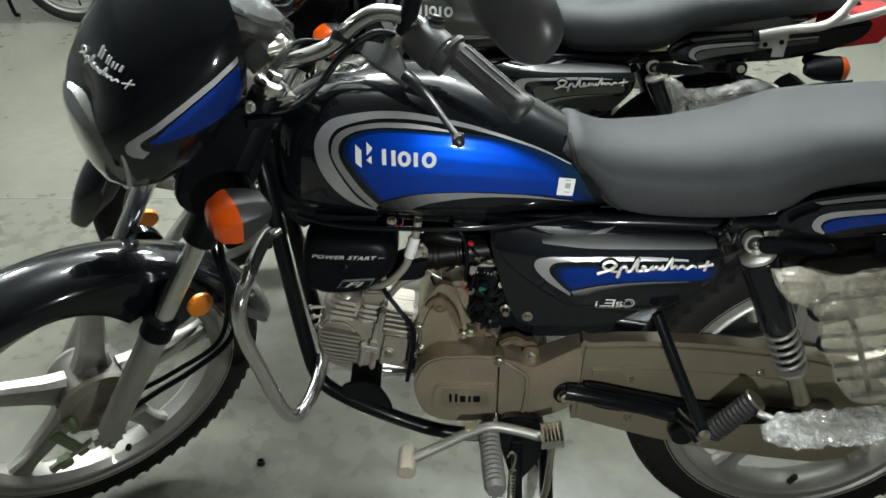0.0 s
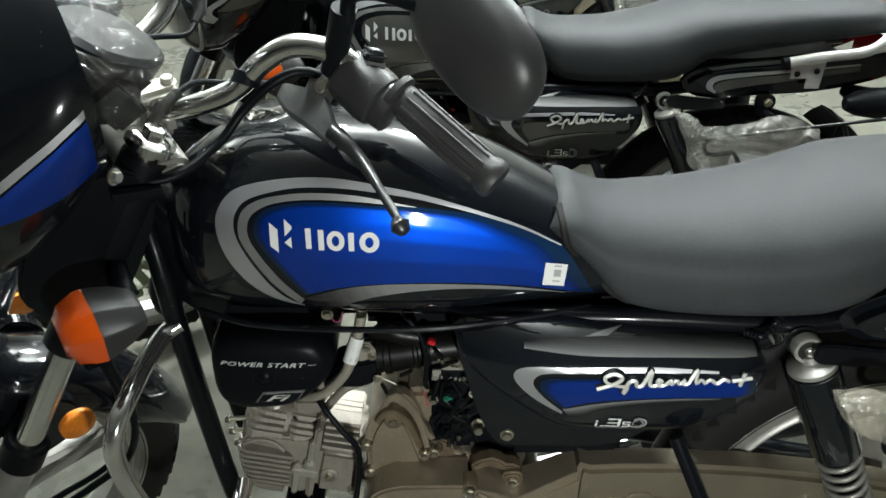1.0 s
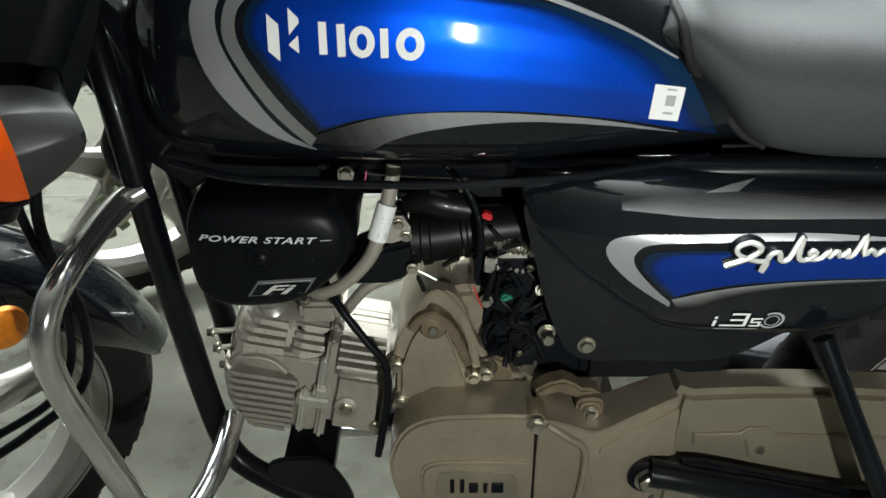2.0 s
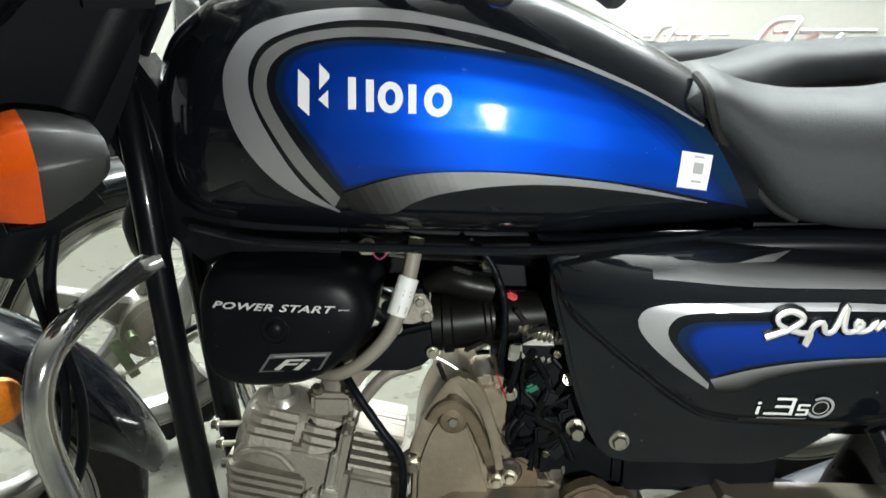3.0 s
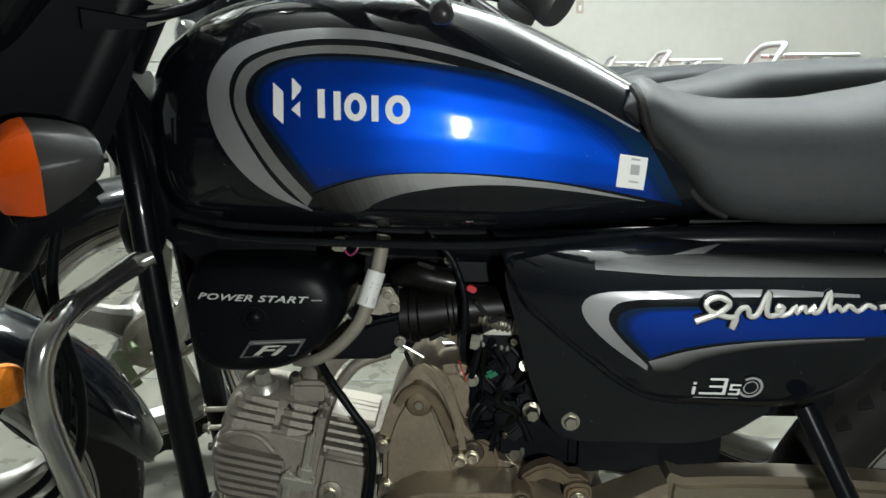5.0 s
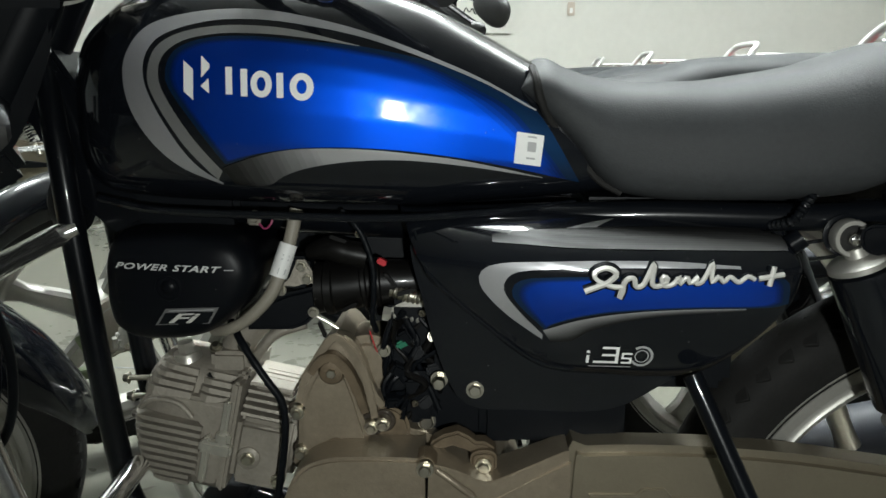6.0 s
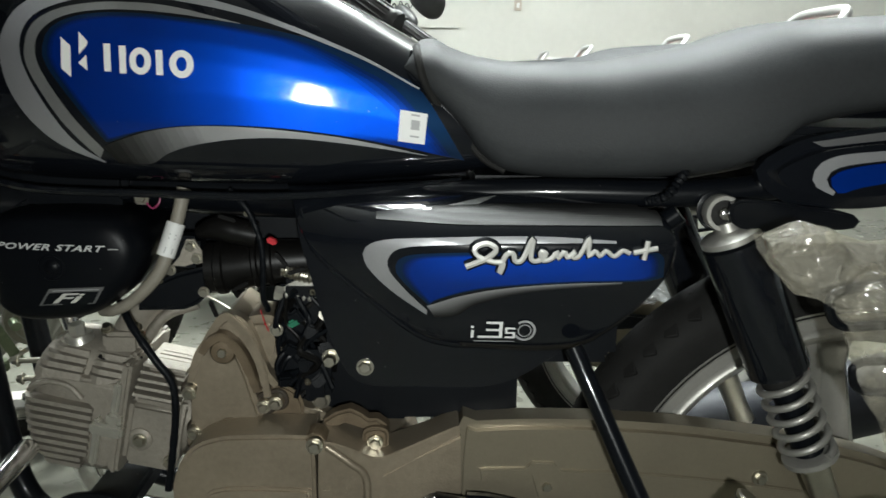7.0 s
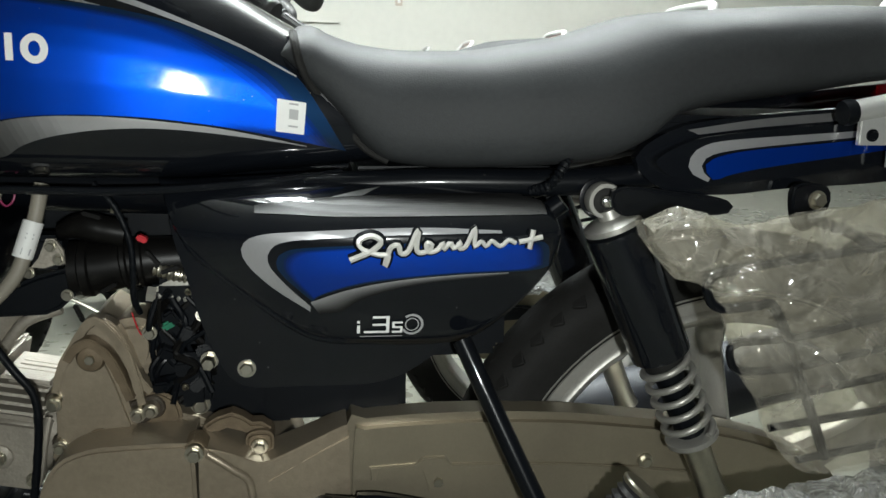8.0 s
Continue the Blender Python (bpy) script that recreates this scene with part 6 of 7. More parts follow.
    T = spline([(1.06, 0, 0.651), (1.089, 0, 0.66), (1.112, 0, 0.655), (1.141, 0, 0.647), (1.179, 0, 0.651), (1.221, 0, 0.659), (1.3, 0, 0.67), (1.4, 0, 0.68), (1.5, 0, 0.67)], 60)
    B = spline([(1.066, 0, 0.632), (1.09, 0, 0.606), (1.117, 0, 0.597), (1.134, 0, 0.57), (1.147, 0, 0.532), (1.17, 0, 0.5), (1.183, 0, 0.47), (1.217, 0, 0.436), (1.28, 0, 0.438), (1.38, 0, 0.455), (1.5, 0, 0.49)], 60)
    if not paint["sticker"]:
        T = spline([(1.052, 0, 0.668), (1.09, 0, 0.652), (1.12, 0, 0.632), (1.18, 0, 0.638), (1.26, 0, 0.652), (1.32, 0, 0.625)], 60)
        B = spline([(1.058, 0, 0.655), (1.085, 0, 0.6), (1.1, 0, 0.555), (1.15, 0, 0.548), (1.24, 0, 0.556), (1.31, 0, 0.57)], 60)
    sheet = []
    for side in (-1, 1):
        for i, (p, q) in (list(enumerate(zip(T, B))) if side < 0 else list(enumerate(zip(T, B)))[::-1]):
            col = []
            for j in range(45):
                g = p.lerp(q, j / 44)
                puff = 0.016 * min(1, 4 * min(j / 44, 1 - j / 44) + 0.15)
                crease = 0.007 * noise.noise(Vector((g.x * 34, side * 3, g.z * 26))) + 0.0022 * noise.noise(Vector((g.x * 90 + g.z * 60, side * 7, g.z * 70)))
                # gathered folds along the top edge
                gather = max(0, 1 - j / 15)
                crease += gather * 0.011 * (0.5 - abs(noise.noise(Vector((g.x * 9, side * 2, (g.z - 0.3 * g.x) * 95)))))
                col.append((g.x, y + side * puff + crease, g.z + 0.004 * noise.noise(Vector((g.x * 60, 1, g.z * 60)))))
            sheet.append(col)
    bm = skin(sheet, closed=False)
    part("film", bm, FILM if paint["sticker"] else FILM_LOOSE, guard, "loose clear packing film, crumpled")
    # wrapped foot platform
    plat = group("foot_platform", root)
    part("plate", joined(block((1.215, -0.215, 0.413), (0.22, 0.04, 0.005), 0.002, Euler((0.2, -0.09, 0)).to_matrix()), tube([(1.085, -0.185, 0.41), (1.095, -0.19, 0.408), (1.105, -0.2, 0.408)], 0.006, 10, 8)), ALLOY, plat)
    wrap = []
    for i in range(40):
        x = 1.085 + 0.29 * i / 39
        c = Vector((x, -0.218, 0.405 + 0.085 * (x - 1.116)))
        w = 0.028 * min(1, 0.45 + i / 7)
        col = []
        for j in range(18):
            a = 2 * math.pi * j / 18
            k = 1 + 0.3 * noise.noise(Vector((x * 50 + j * 0.7, j * 0.5, 2))) + 0.22 * noise.noise(Vector((x * 140 + j * 1.7, j * 0.9, 5)))
            off = Vector((0.004 * noise.noise(Vector((x * 90, j * 0.8, 8))), math.cos(a) * w * k, math.sin(a) * 0.009 * k + 0.004 * noise.noise(Vector((x * 110, j * 0.6, 4)))))
            off.rotate(Euler((0.35, 0, 0)))
            col.append(c + off)
        wrap.append(col)
    part("film", skin(wrap), FILM_DENSE, plat, "tightly wound clear packing film", smooth=False)

def steered(bm):
    return moved(bm, STEER)


def rolled(bm):
    return moved(bm, WHEEL_TURN)


def fork_x(z):
    return 0.023 + 0.567 * (z - 0.323)


def front_end(root, paint):
    wheel("front_wheel", root, (FRONT, 0, AXLE), 0.242, 0.075, WHEEL_TURN, hub_r=0.062, turn=0.21)
    # brake plate, arm and cables
    plate = part("brake_plate", rolled(lathe([(0.036, 0.066), (0.044, 0.064), (0.05, 0.05), (0.056, 0.03), (0.06, 0.018)], (FRONT, 0, AXLE), (0, -1, 0), 36)), CAST, root, "cast aluminium brake plate")
    part("axle_nut", rolled(bolt((FRONT, -0.098, AXLE), (0, -1, 0), 0.011, 0.01)), STEEL, plate)
    part("spacer", rolled(tube([(FRONT, -0.05, AXLE), (FRONT, -0.1, AXLE)], 0.012, 14)), STEEL, plate)
    part("brake_arm", rolled(joined(block((-0.046, -0.068, 0.275), (0.019, 0.007, 0.095), 0.002, Euler((0, -0.35, 0)).to_matrix()), block((-0.062, -0.07, 0.236), (0.024, 0.018, 0.022), 0.003), lathe([(0, 0.01), (0.02, 0.009)], (-0.03, -0.06, 0.318), (0, -1, 0), 14))), OLIVE, plate, "green-zinc brake arm")
    part("adjuster", rolled(joined(tube([(-0.081, -0.07, 0.23), (0.03, -0.07, 0.275)], 0.0035, 8), tube([(-0.086, -0.07, 0.228), (-0.07, -0.07, 0.235)], 0.007, 6), tube([(0.05, -0.07, 0.272), (0.085, -0.07, 0.287)], 0.0065, 8), lathe([(0.004 * k, 0.0052 if k % 2 else 0.0038) for k in range(12)], (-0.046, -0.07, 0.245), (0.92, 0, 0.39), 10))), STEEL, plate)
    part("brake_cable", steered(tube([(0.08, -0.045, 0.315), (0.13, -0.048, 0.333), (0.185, -0.065, 0.37), (0.248, -0.082, 0.43), (0.268, -0.08, 0.52), (0.26, -0.07, 0.64), (0.3, -0.05, 0.76)], 0.005, 10, 60)), BLACK_PLASTIC, root)
    part("speedo_cable", steered(tube([(0.05, -0.045, 0.355), (0.1, -0.05, 0.36), (0.16, -0.066, 0.39), (0.232, -0.082, 0.44), (0.258, -0.075, 0.54), (0.25, -0.06, 0.66), (0.28, -0.04, 0.78)], 0.0042, 10, 60)), BLACK_PLASTIC, root)
    # fork
    u = Vector((0.567, 0, 1)).normalized()
    for s in (-1, 1):
        base = Vector((fork_x(0.305), s * 0.085, 0.305))
        foot = 0.02
        leg = part("fork_leg", steered(lathe([(foot, 0.012), (foot + 0.004, 0.018), (0.05, 0.0195), (0.22, 0.0205), (0.245, 0.0215), (0.25, 0.018)], base, u, 24)), ALLOY, root, "grey painted fork slider")
        part("axle_lug", steered(block((0.03, s * 0.085, 0.333), (0.05, 0.026, 0.036), 0.008)), ALLOY, leg)
        part("boot", steered(lathe([(0.248, 0.021), (0.252, 0.0245), (0.282, 0.0245), (0.286, 0.02)], base, u, 24)), BLACK_PLASTIC, leg)
        part("stanchion", steered(tube([base + u * 0.24, base + u * 0.685], 0.0152, 22)), CHROME, leg, "chrome fork tube")
        part("top_cap", steered(joined(lathe([(0.683, 0.024), (0.69, 0.024), (0.694, 0.018)], base, u, 28), lathe([(0.694, 0.011), (0.703, 0.011), (0.704, 0.008)], base, u, 6))), CHROME, leg, "chrome fork cap bolt")
        part("fork_cover", steered(lathe([(0.43, 0.019), (0.432, 0.0245), (0.63, 0.0245), (0.672, 0.022)], base, u, 24)), BLACK_PLASTIC, leg, "black upper fork cover")
        part("drain_bolt", steered(bolt((fork_x(0.33), s * 0.105, 0.333), (0, s, 0), 0.005, 0.004)), STEEL, leg)
        ref = part("reflector", steered(lathe([(0, 0.02), (0.006, 0.02), (0.009, 0.016)], (0.205, s * 0.1, 0.568), (0.1, s, 0.1), 24)), REFLECTOR, root, "round amber side reflector")
    yoke = slab(outline([(0.32, 0.872), (0.332, 0.884), (0.37, 0.886), (0.38, 0.876), (0.362, 0.866), (0.33, 0.864)], 24), -0.104, 0.104, 0.005)
    part("top_yoke", steered(yoke), ALLOY, root, "bare metal top fork yoke")
    part("lower_yoke", steered(block((0.27, 0, 0.725), (0.07, 0.22, 0.035), 0.008, Euler((0, -RAKE, 0)).to_matrix())), BLACK_TUBE, root)
    # mudguard
    rings = []
    N = 44
    for k in range(N):
        a = radians(10 + 155 * k / (N - 1))
        n = Vector((math.cos(a), 0, math.sin(a)))
        c = Vector((FRONT, 0, AXLE)) + n * 0.333
        end = min(1, min(k, N - 1 - k) / 5)
        mid = max(0, 1 - abs(math.degrees(a) - 68) / 26)
        w = 0.052 * (0.55 + 0.45 * end ** 0.6)
        drop = (0.042 + 0.05 * mid * mid) * (0.3 + 0.7 * end)
        sec = [(-w, drop), (-w * 1.02, drop * 0.55), (-w * 0.97, 0.014), (-w * 0.75, 0.001), (-w * 0.38, -0.008), (0, -0.011), (w * 0.38, -0.008), (w * 0.75, 0.001), (w * 0.97, 0.014), (w * 1.02, drop * 0.55), (w, drop)]
        out = [c - n * d + Vector((0, y, 0)) for y, d in sec]
        inn = [c - n * (d + 0.003) + Vector((0, y * 0.95, 0)) for y, d in reversed(sec)]
        rings.append(out + inn)
    part("front_mudguard", steered(skin(rings)), BLACK, root, "glossy black front mudguard")
    for s in (-1, 1):
        part("mudguard_stay", steered(slab(outline([(0.13, 0.54), (0.18, 0.59), (0.215, 0.56), (0.2, 0.515), (0.15, 0.5)], 24), s * 0.075, s * 0.055, 0.003)), BLACK, root)
    # headlamp cowl
    tab = [(0.305, 0.872, 1.068, 0.118), (0.29, 0.866, 1.066, 0.123), (0.26, 0.832, 1.052, 0.124), (0.22, 0.796, 1.03, 0.12), (0.185, 0.785, 1.002, 0.113), (0.16, 0.785, 0.978, 0.1), (0.142, 0.798, 0.955, 0.082), (0.132, 0.822, 0.93, 0.058), (0.128, 0.85, 0.905, 0.028)]
    rings = []
    for x, lo, hi, w in tab:
        mid, hh = (lo + hi) / 2, (hi - lo) / 2
        col = []
        for j in range(40):
            q = 2 * math.pi * j / 40
            c, s = math.cos(q), math.sin(q)
            z = mid + hh * math.copysign(abs(s) ** 0.75, s)
            y = w * math.copysign(abs(c) ** 0.62, c) * (1 - 0.3 * max(0, (z - mid) / hh) ** 1.6)
            col.append((x + 0.1 * max(0, (z - mid) / hh) * (0.3 - x) * 1.2, y, z))
        rings.append(col)
    bm = skin(rings)
    tree = surface(bm)
    cowl = part("headlamp_cowl", steered(bm), BLACK, root, "glossy black headlamp cowl with small screen")
    blue_a = [(0.178, 0.892), (0.215, 0.92), (0.255, 0.947), (0.294, 0.972)]
    blue_b = [(0.178, 0.891), (0.2, 0.8905), (0.25, 0.9), (0.294, 0.917)]
    part("colour_field", steered(ribbon(blue_a, blue_b, 26, 8, tree, 0.0012)), paint["main"], cowl)
    a = [(0.17, 0.868), (0.158, 0.8715), (0.1545, 0.881), (0.165, 0.896), (0.215, 0.932), (0.294, 0.982)]
    b = [(0.178, 0.878), (0.172, 0.8815), (0.169, 0.887), (0.176, 0.896), (0.215, 0.923), (0.294, 0.975)]
    part("stripe", steered(ribbon(a, b, 36, 2, tree, 0.001)), paint["stripe"], cowl)
    def on_front(y, z):
        hit, normal, _, _ = tree.ray_cast(Vector((-0.5, y, z)), Vector((1, 0, 0)))
        return (hit or Vector((0.15, y, z))) + Vector((-0.0012, 0, 0.0006))
    stroke = [on_front(0.024 - (x - SCRIPT[0][0]) * 0.66, 0.9505 + (z - 0.618) * 0.62) for x, z in SCRIPT]
    part("script_mark", steered(joined(tube(stroke, 0.0012, 6, 150), tube([on_front(-0.07, 0.953), on_front(-0.082, 0.955)], 0.001, 6), tube([on_front(-0.0755, 0.949), on_front(-0.077, 0.959)], 0.001, 6))), WHITE_PRINT, cowl, "white script mark as a plain running stroke")
    strokes = [tube([on_front(y, 0.9628), on_front(y, 0.9628 + h)], r, 6) for y, h, r in ((-0.022, 0.012, 0.0016), (-0.028, 0.01, 0.0012), (-0.038, 0.0085, 0.0011), (-0.0425, 0.0085, 0.0011), (-0.049, 0.006, 0.0014), (-0.0545, 0.006, 0.001), (-0.061, 0.006, 0.0016))]
    part("word_mark", steered(joined(*strokes)), WHITE_PRINT, cowl, "white maker's mark as plain blocks")
    # headlamp glass
    rings = []
    for x, lo, hi, w in ((0.172, 0.79, 0.905, 0.1), (0.152, 0.791, 0.902, 0.09), (0.134, 0.8, 0.898, 0.073), (0.126, 0.816, 0.888, 0.05), (0.123, 0.838, 0.872, 0.022)):
        mid, hh = (lo + hi) / 2, (hi - lo) / 2
        rings.append([(x, w * math.copysign(abs(math.cos(q)) ** 0.7, math.cos(q)), mid + hh * math.copysign(abs(math.sin(q)) ** 0.7, math.sin(q))) for q in [2 * math.pi * j / 32 for j in range(32)]])
    lamp = part("headlamp", steered(skin(rings)), LENS, root, "clear headlamp lens over a bright reflector")
    edge = [(0.1515, 0.0895 * math.copysign(abs(math.cos(q)) ** 0.7, math.cos(q)), 0.8465 + 0.056 * math.copysign(abs(math.sin(q)) ** 0.7, math.sin(q))) for q in [2 * math.pi * j / 48 for j in range(48)]]
    part("lens_edge", steered(tube(edge, 0.0032, 8, 96, closed=True)), SILVER, lamp, "pale bright rim of the headlamp lens")
    for s in (-1, 1):
        part("cowl_bracket", steered(slab(outline([(0.2, 0.79), (0.24, 0.88), (0.31, 0.9), (0.34, 0.86), (0.325, 0.8), (0.285, 0.735), (0.235, 0.735)], 30), s * 0.106, s * 0.095, 0.003)), BLACK_PLASTIC, root)
    # front indicators
    for s in (-1, 1):
        def sec(x, cy, cz, w, h):
            return [(x, s * (cy + w * y), cz + h * z) for y, z in ((-0.88, -1), (0.7, -1), (0.86, -0.9), (1, 0.28), (0.95, 0.4), (0.42, 0.95), (0.3, 1), (-0.85, 1), (-1, 0.86), (-1, -0.86))]
        body = part("front_indicator", steered(skin([sec(0.2455, 0.175, 0.7935, 0.0262, 0.0285), sec(0.25, 0.176, 0.7945, 0.0262, 0.028), sec(0.27, 0.18, 0.799, 0.0232, 0.0205), sec(0.2835, 0.184, 0.8025, 0.0185, 0.0125), sec(0.287, 0.185, 0.803, 0.014, 0.0085)])), GREY_PLASTIC, root, "dark grey wedge-shaped indicator housing")
        part("lens", steered(skin([sec(0.246, 0.175, 0.7935, 0.0268, 0.0291), sec(0.238, 0.1735, 0.7925, 0.0264, 0.0285), sec(0.222, 0.171, 0.79, 0.0215, 0.0235), sec(0.215, 0.17, 0.789, 0.013, 0.0145)])), AMBER, body, "amber indicator lens")
        part("lens_foot", steered(block((0.236, s * 0.18, 0.762), (0.022, 0.03, 0.006), 0.002)), BLACK_PLASTIC, body)
        part("stalk", steered(tube([(0.29, s * 0.1, 0.785), (0.278, s * 0.165, 0.797)], 0.011, 12)), BLACK_PLASTIC, body)
        part("cowl_screw", steered(bolt((0.306, s * 0.112, 0.9), (0.6, s, 0.2), 0.006, 0.006)), STEEL, root)
        part("cowl_tab", steered(skin([[(0.3, s * 0.118, 0.885), (0.3, s * 0.118, 0.87), (0.3, s * 0.11, 0.87), (0.3, s * 0.11, 0.885)], [(0.345, s * 0.12, 0.875), (0.345, s * 0.12, 0.868), (0.345, s * 0.114, 0.868), (0.345, s * 0.114, 0.875)]])), BLACK_PLASTIC, root)
    # instruments in clear film
    dash = part("instrument_pod", steered(joined(block((0.325, 0, 0.96), (0.07, 0.2, 0.075), 0.02, Euler((0, -0.5, 0)).to_matrix(), 3), lathe([(0, 0.048), (0.015, 0.05), (0.02, 0.044)], (0.335, -0.05, 0.985), (0.5, 0, 0.87), 32), lathe([(0, 0.048), (0.015, 0.05), (0.02, 0.044)], (0.335, 0.05, 0.985), (0.5, 0, 0.87), 32))), BLACK_PLASTIC, root, "black instrument pod under clear film")
    rings = []
    for i in range(20):
        y = -0.125 + 0.25 * i / 19
        col = []
        for j in range(22):
            q = 2 * math.pi * j / 22
            k = 1 + 0.25 * noise.noise(Vector((y * 40, j * 0.6, 3))) + 0.12 * noise.noise(Vector((y * 90, j * 1.4, 9)))
            e = min(1, 0.3 + min(i, 19 - i) / 4)
            off = Vector((math.cos(q) * 0.048 * k * e, 0, math.sin(q) * 0.055 * k * e))
            off.rotate(Euler((0, -0.5, 0)))
            col.append(Vector((0.332, y, 0.968)) + off)
        rings.append(col)
    part("film", steered(skin(rings)), FILM_THIN, dash, "clear packing film")
    # handlebar
    bar_pts = [(0.375, 0, 0.908), (0.375, -0.042, 0.908), (0.395, -0.063, 0.912), (0.438, -0.082, 0.93), (0.466, -0.099, 0.966), (0.49, -0.114, 0.983), (0.52, -0.138, 0.979), (0.541, -0.17, 0.961), (0.588, -0.29, 0.92)]
    both = [(x, -y, z) for x, y, z in reversed(bar_pts[1:])] + bar_pts
    bars = part("handlebar", steered(tube(both, 0.0112, 18, 120)), CHROME, root, "chrome handlebar")
    for s in (-1, 1):
        clamp = part("bar_clamp", steered(joined(block((0.375, s * 0.034, 0.892), (0.034, 0.025, 0.05), 0.006), block((0.375, s * 0.034, 0.919), (0.046, 0.028, 0.013), 0.005))), BRIGHT, bars, "bright metal bar clamp")
        for dx in (-0.017, 0.017):
            part("clamp_bolt", steered(bolt((0.375 + dx, s * 0.034, 0.924), (0, 0, 1), 0.0062, 0.0065)), BRIGHT, clamp)
        g0, g1 = Vector((0.553, s * 0.186, 0.956)), Vector((0.592, s * 0.3, 0.917))
        d = g1 - g0
        prof = [(0, 0.014), (0.002, 0.021), (0.008, 0.021), (0.01, 0.0155)] + [(0.012 + 0.0098 * k * 0.5, 0.0162 if k % 2 else 0.0156) for k in range(20)] + [(0.113, 0.0165), (0.118, 0.019), (0.126, 0.0195), (0.13, 0.017)]
        grip = part("grip", steered(lathe(prof, g0, d, 26)), GRIP_RUBBER, bars, "ribbed dark rubber grip")
        dd = d.normalized()
        u2 = dd.orthogonal().normalized()
        v2 = dd.cross(u2)
        ribs = []
        for k in range(10):
            q = 2 * math.pi * k / 10
            o = (u2 * math.cos(q) + v2 * math.sin(q)) * 0.0162
            ribs.append(tube([g0 + dd * 0.018 + o, g0 + dd * 0.11 + o], 0.0018, 6))
        part("grip_ribs", steered(joined(*ribs)), GRIP_RUBBER, grip)
        # switch cluster, lever perch and lever
        c = Vector((0.537, s * 0.162, 0.95))
        sw = part("switch_housing", steered(joined(lathe([(-0.03, 0.016), (-0.028, 0.022), (-0.022, 0.0265), (0.012, 0.0285), (0.02, 0.027), (0.022, 0.0235), (0.036, 0.0225), (0.038, 0.017)], c, d, 32),
                    block(c + Vector((0.002, 0.004 * s, 0.006)), (0.05, 0.046, 0.046), 0.016, Euler((0.33 * s, 0.25, 0.35 * s)).to_matrix(), 5))), GREY_PLASTIC, bars, "dark grey switch housing")
        part("switch_button", steered(block(c + Vector((0.012, s * -0.006, 0.03)), (0.022, 0.024, 0.01), 0.004, Euler((0.33 * s, 0.25, 0.35 * s)).to_matrix(), 3)), BLACK_PLASTIC, sw)
        part("switch_mark", steered(block(c + Vector((0.0135, s * -0.006, 0.0352)), (0.007, 0.009, 0.001), 0.0004, Euler((0.33 * s, 0.25, 0.35 * s)).to_matrix(), 1)), GREY_PRINT, sw)
        plan = [(0.4751, 0.0771, 0.9236), (0.4874, 0.0997, 0.9344), (0.4947, 0.1219, 0.941), (0.5077, 0.1146, 0.9519), (0.5176, 0.1165, 0.9602), (0.5128, 0.1453, 0.9567), (0.5006, 0.1498, 0.9465),
                (0.4928, 0.1747, 0.9404), (0.4889, 0.1919, 0.9374), (0.4792, 0.192, 0.9292), (0.4758, 0.1549, 0.9256), (0.4715, 0.12, 0.9214), (0.4747, 0.0919, 0.9235)]
        upper = [Vector((x, s * y, z)) for x, y, z in plan]
        lower = [p + Vector((0.006, 0, -0.014)) for p in upper]
        mid_u, mid_l = sum(upper, Vector()) / len(plan), sum(lower, Vector()) / len(plan)
        rim = lambda ring_pts, m, k: [m + (p - m) * k for p in ring_pts]
        perch = part("lever_perch", steered(skin([rim(upper, mid_u, 0.9), [p - Vector((0, 0, 0.0015)) for p in upper], [p + Vector((0, 0, 0.003)) for p in lower], rim(lower, mid_l, 0.88)])), LEVER_GREY, bars, "dark grey lever perch", smooth=False)
        part("pivot_bolt", steered(bolt((0.503, s * 0.141, 0.95), (-0.5, s * 0.55, 0.67), 0.0056, 0.005)), STEEL, perch)
        lever = part("lever", steered(joined(tube([(0.488, s * 0.185, 0.933), (0.491, s * 0.2, 0.931), (0.495, s * 0.215, 0.925), (0.495, s * 0.235, 0.922), (0.491, s * 0.265, 0.92), (0.485, s * 0.303, 0.919)], lambda t: 0.0085 - 0.0042 * min(1, t * 1.6), 14, 44), lathe([(-0.0088, 0.002), (-0.007, 0.0055), (0, 0.0088), (0.007, 0.0055), (0.0088, 0.002)], (0.483, s * 0.308, 0.9185), (0, s, -0.2), 22))), LEVER_BLACK, bars, "black ball-ended lever")
        part("boot", steered(tube([(0.481, s * 0.098, 0.926), (0.474, s * 0.078, 0.921), (0.462, s * 0.064, 0.918)], lambda t: 0.0082 - 0.0042 * t, 12, 20)), RUBBER, perch)
        part("cable", steered(tube([(0.466, s * 0.068, 0.918), (0.446, s * 0.05, 0.916), (0.415, s * 0.046, 0.924), (0.388, s * 0.056, 0.922), (0.358, s * 0.072, 0.912), (0.335, s * 0.08, 0.88), (0.31, s * 0.06, 0.84)], 0.0031, 10, 60)), BLACK_PLASTIC, bars)
        part("sleeve", steered(tube([(0.395, s * 0.053, 0.923), (0.376, s * 0.062, 0.919), (0.357, s * 0.0725, 0.911)], 0.0055, 10, 16)), RUBBER, bars)
        part("harness", steered(tube([(0.53, s * 0.15, 0.942), (0.5, s * 0.115, 0.952), (0.47, s * 0.105, 0.943), (0.44, s * 0.095, 0.912), (0.41, s * 0.1, 0.888), (0.36, s * 0.11, 0.876), (0.3, s * 0.09, 0.872)], 0.0048, 10, 50)), BLACK_PLASTIC, bars)
        part("bar_strap", steered(lathe([(-0.006, 0.0135), (0.006, 0.0135)], (0.45, s * 0.09, 0.944), (0.4, s * -0.25, 0.55), 16)), BLACK_PLASTIC, bars)
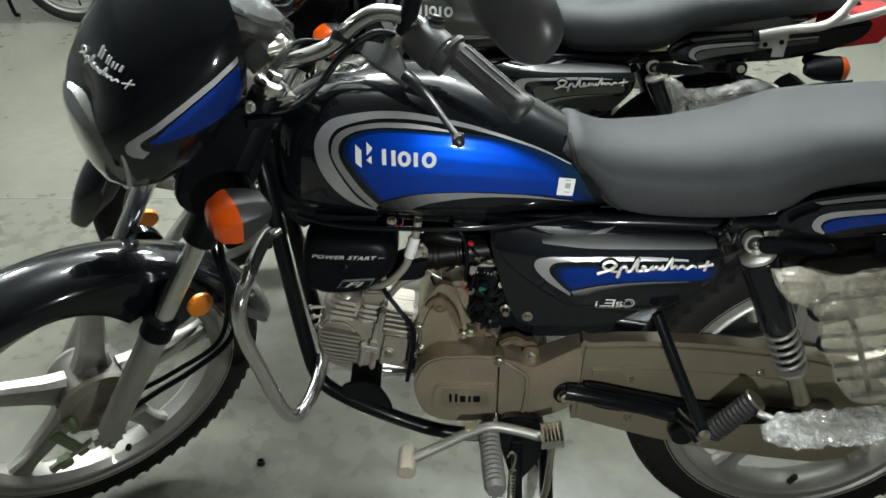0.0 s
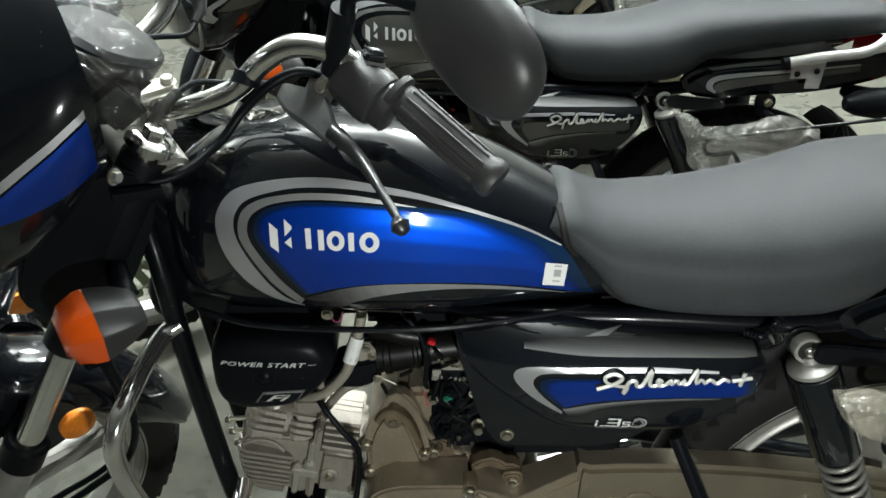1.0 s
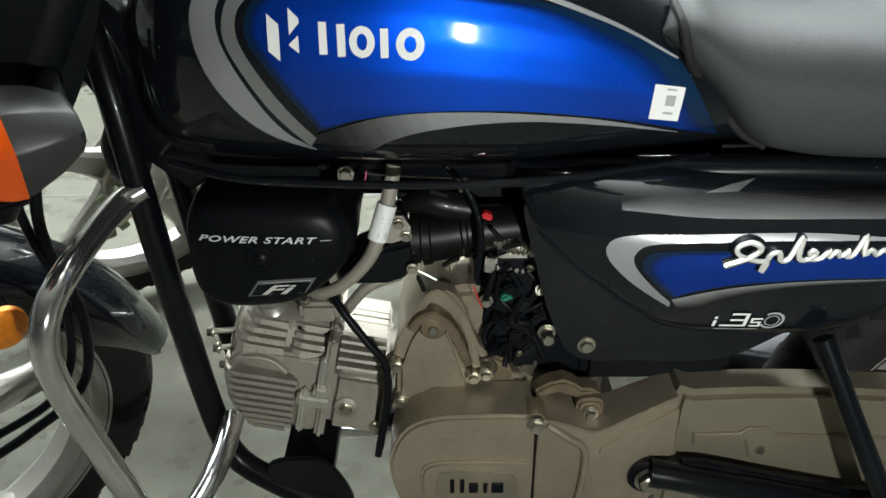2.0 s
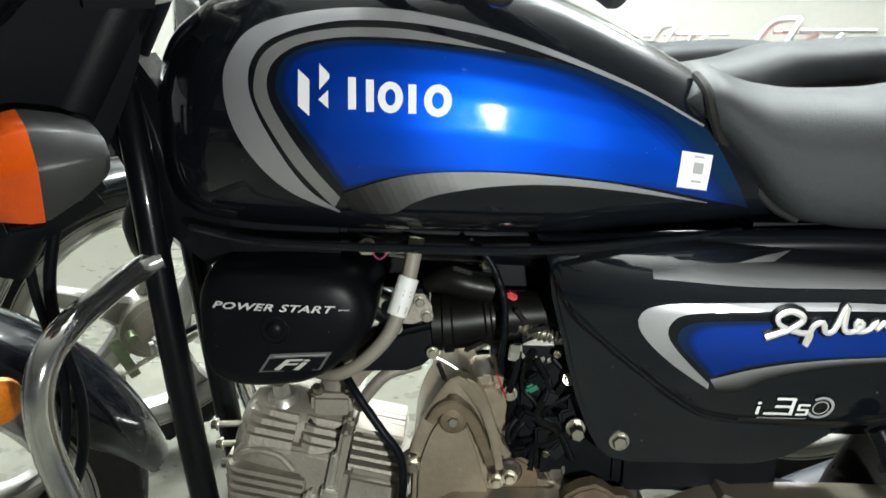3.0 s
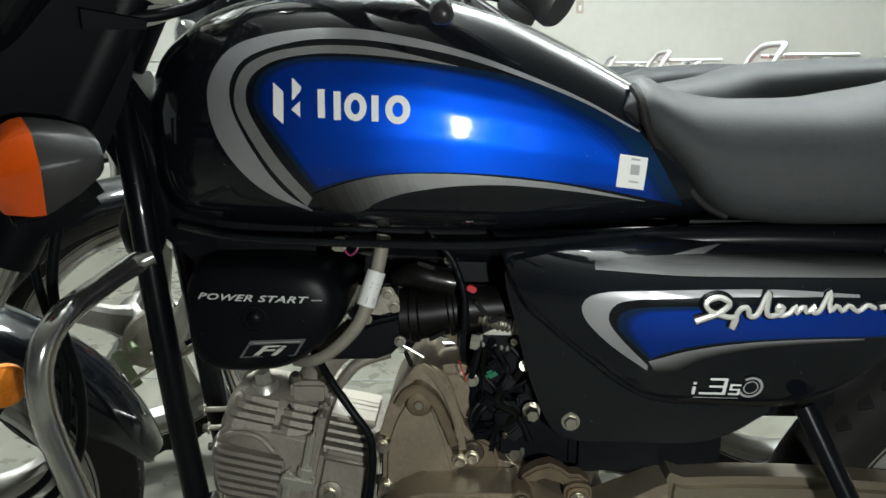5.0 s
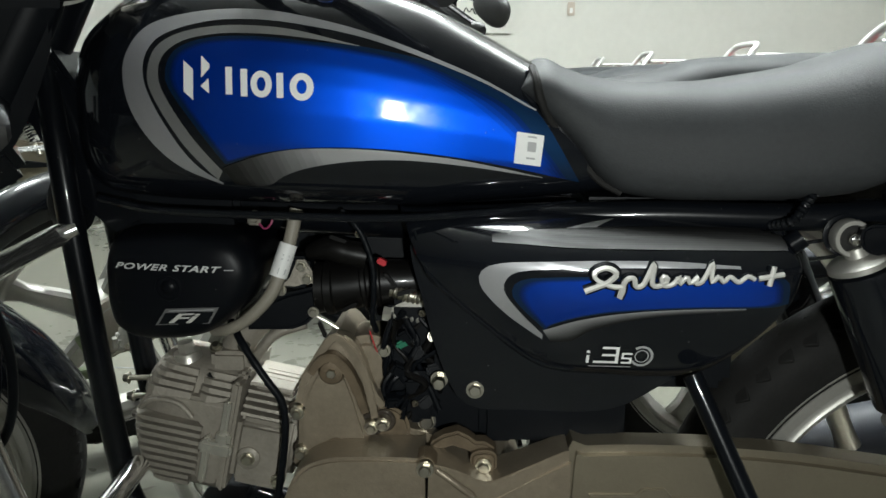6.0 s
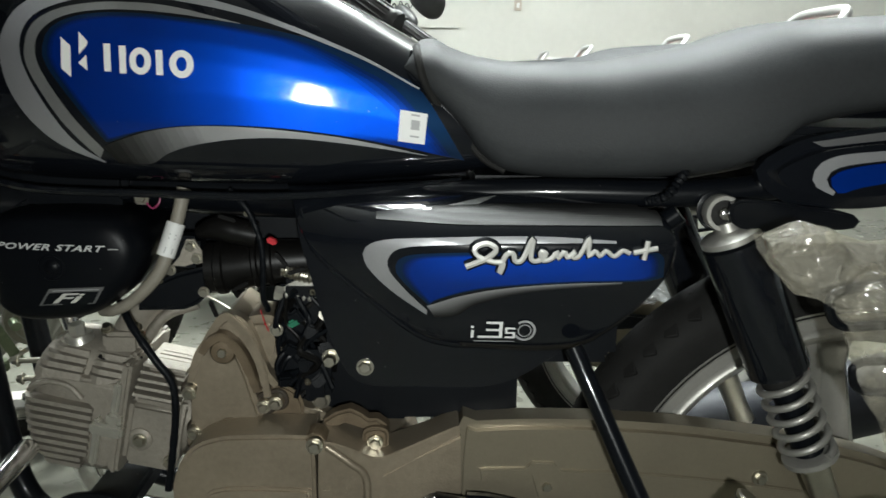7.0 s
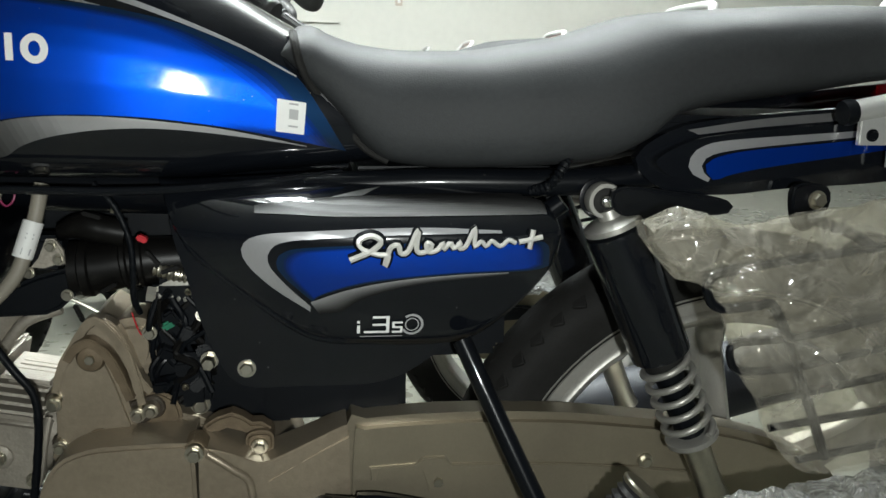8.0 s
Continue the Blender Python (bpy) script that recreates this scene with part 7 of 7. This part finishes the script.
        # mirror
        stem = part("mirror_stem", steered(joined(tube([(0.517, s * 0.136, 0.96), (0.522, s * 0.147, 1.03)], 0.0118, 14), tube([(0.522, s * 0.152, 1.02), (0.524, s * 0.155, 1.045), (0.535, s * 0.18, 1.058), (0.555, s * 0.21, 1.058)], 0.007, 12, 30))), BLACK_PLASTIC, bars)
        n = Vector((-1, s * 0.12, 0.05)).normalized()
        w1 = Vector((0.0, s * 0.95, -0.3)).normalized()
        w1 = (w1 - n * w1.dot(n)).normalized()
        w2 = n.cross(w1)
        C = Vector((0.582, s * 0.262, 1.047))
        rings = []
        for k in range(12):
            t = k / 11
            rr = math.sin(math.acos(max(-1, min(1, t ** 1.4)))) if k else 1.0
            h = 0.034 * t
            ring_pts = []
            for j in range(40):
                q = 2 * math.pi * j / 40
                cc, ss = math.cos(q), math.sin(q)
                rad = Vector((abs(cc) ** 0.8 * math.copysign(1, cc) * 0.074, abs(ss) ** 0.8 * math.copysign(1, ss) * 0.05))
                ring_pts.append(C + n * h + (w1 * rad.x + w2 * rad.y) * max(rr, 0.02))
            rings.append(ring_pts)
        back = [C - n * 0.006 + (p - C) * 0.97 for p in rings[0]]
        head = part("mirror_head", steered(skin([back] + rings)), GREY_PLASTIC, bars, "dark grey plastic mirror shell")
        glass = bmesh.new()
        glass.faces.new([glass.verts.new(C - n * 0.0068 + (p - C) * 0.92) for p in rings[0]])
        part("mirror_glass", steered(glass), CHROME, head)


def motorcycle(label, paint):
    root = tagged(new("motorcycle"), label=label, category="motorcycle", group="parked motorcycles")
    fuel_tank(root, paint)
    seat(root)
    side_covers(root, paint)
    wheel("rear_wheel", root, (REAR, 0, AXLE), 0.242, 0.085, Matrix(), hub_r=0.075)
    engine(root)
    frame_and_stands(root)
    rear_end(root, paint)
    front_end(root, paint)
    return root


motorcycle("glossy black and blue commuter motorcycle with silver stripes, on its stand", BLUE_SET)
second = motorcycle("black and smoke-grey commuter motorcycle parked in the row behind", GREY_SET)
second.location = (0.03, 0.775, 0)
for dx, dy in ((0.1, 1.9), (0.01, 2.95), (-0.03, 4.0)):
    copy_thing(second, Matrix.Translation((dx, dy, 0)))
copy_thing(second, Matrix.Translation((-2.6, 3.5, 0)))


# ---- on the back wall ----
board = tagged(new("wall_sign"), label="cream wall board with dark script strokes", category="sign")
board.location = (0.72, 5.2, 1.22)
part("panel", block((0, -0.01, 0.1), (0.62, 0.02, 0.5), 0.003), WALL, board)
stroke = [(-0.2 + 0.022 * k, -0.022, 0.0 + (0.018 if k % 2 else -0.014) * (1 + 0.5 * math.sin(k * 1.7))) for k in range(18)]
part("script", tube(stroke, 0.0045, 6, 90), GREY_PLASTIC, board)
part("small_line", block((-0.13, -0.021, -0.055), (0.1, 0.004, 0.014), 0.002), GREY_PLASTIC, board)
switch = tagged(new("wall_switch"), label="small pale switch plate on the wall", category="switch")
switch.location = (1.44, 5.2, 1.24)
part("plate", block((0, -0.006, 0), (0.05, 0.012, 0.09), 0.004), BEIGE, switch)
part("rocker", block((0, -0.014, -0.01), (0.02, 0.006, 0.035), 0.002), STICKER, switch)


# ---- on the floor ----
nut = tagged(new("loose_nut"), label="small dark loose nut lying on the polished floor", category="nut")
nut.location = (0.258, 0.131, 0)
part("body", lathe([(0, 0.0055), (0, 0.0085), (0.009, 0.0085), (0.009, 0.0055), (0, 0.0055)], (0, 0, 0), (0, 0, 1), 6, cap=False), BLACK_PLASTIC, nut, smooth=False)
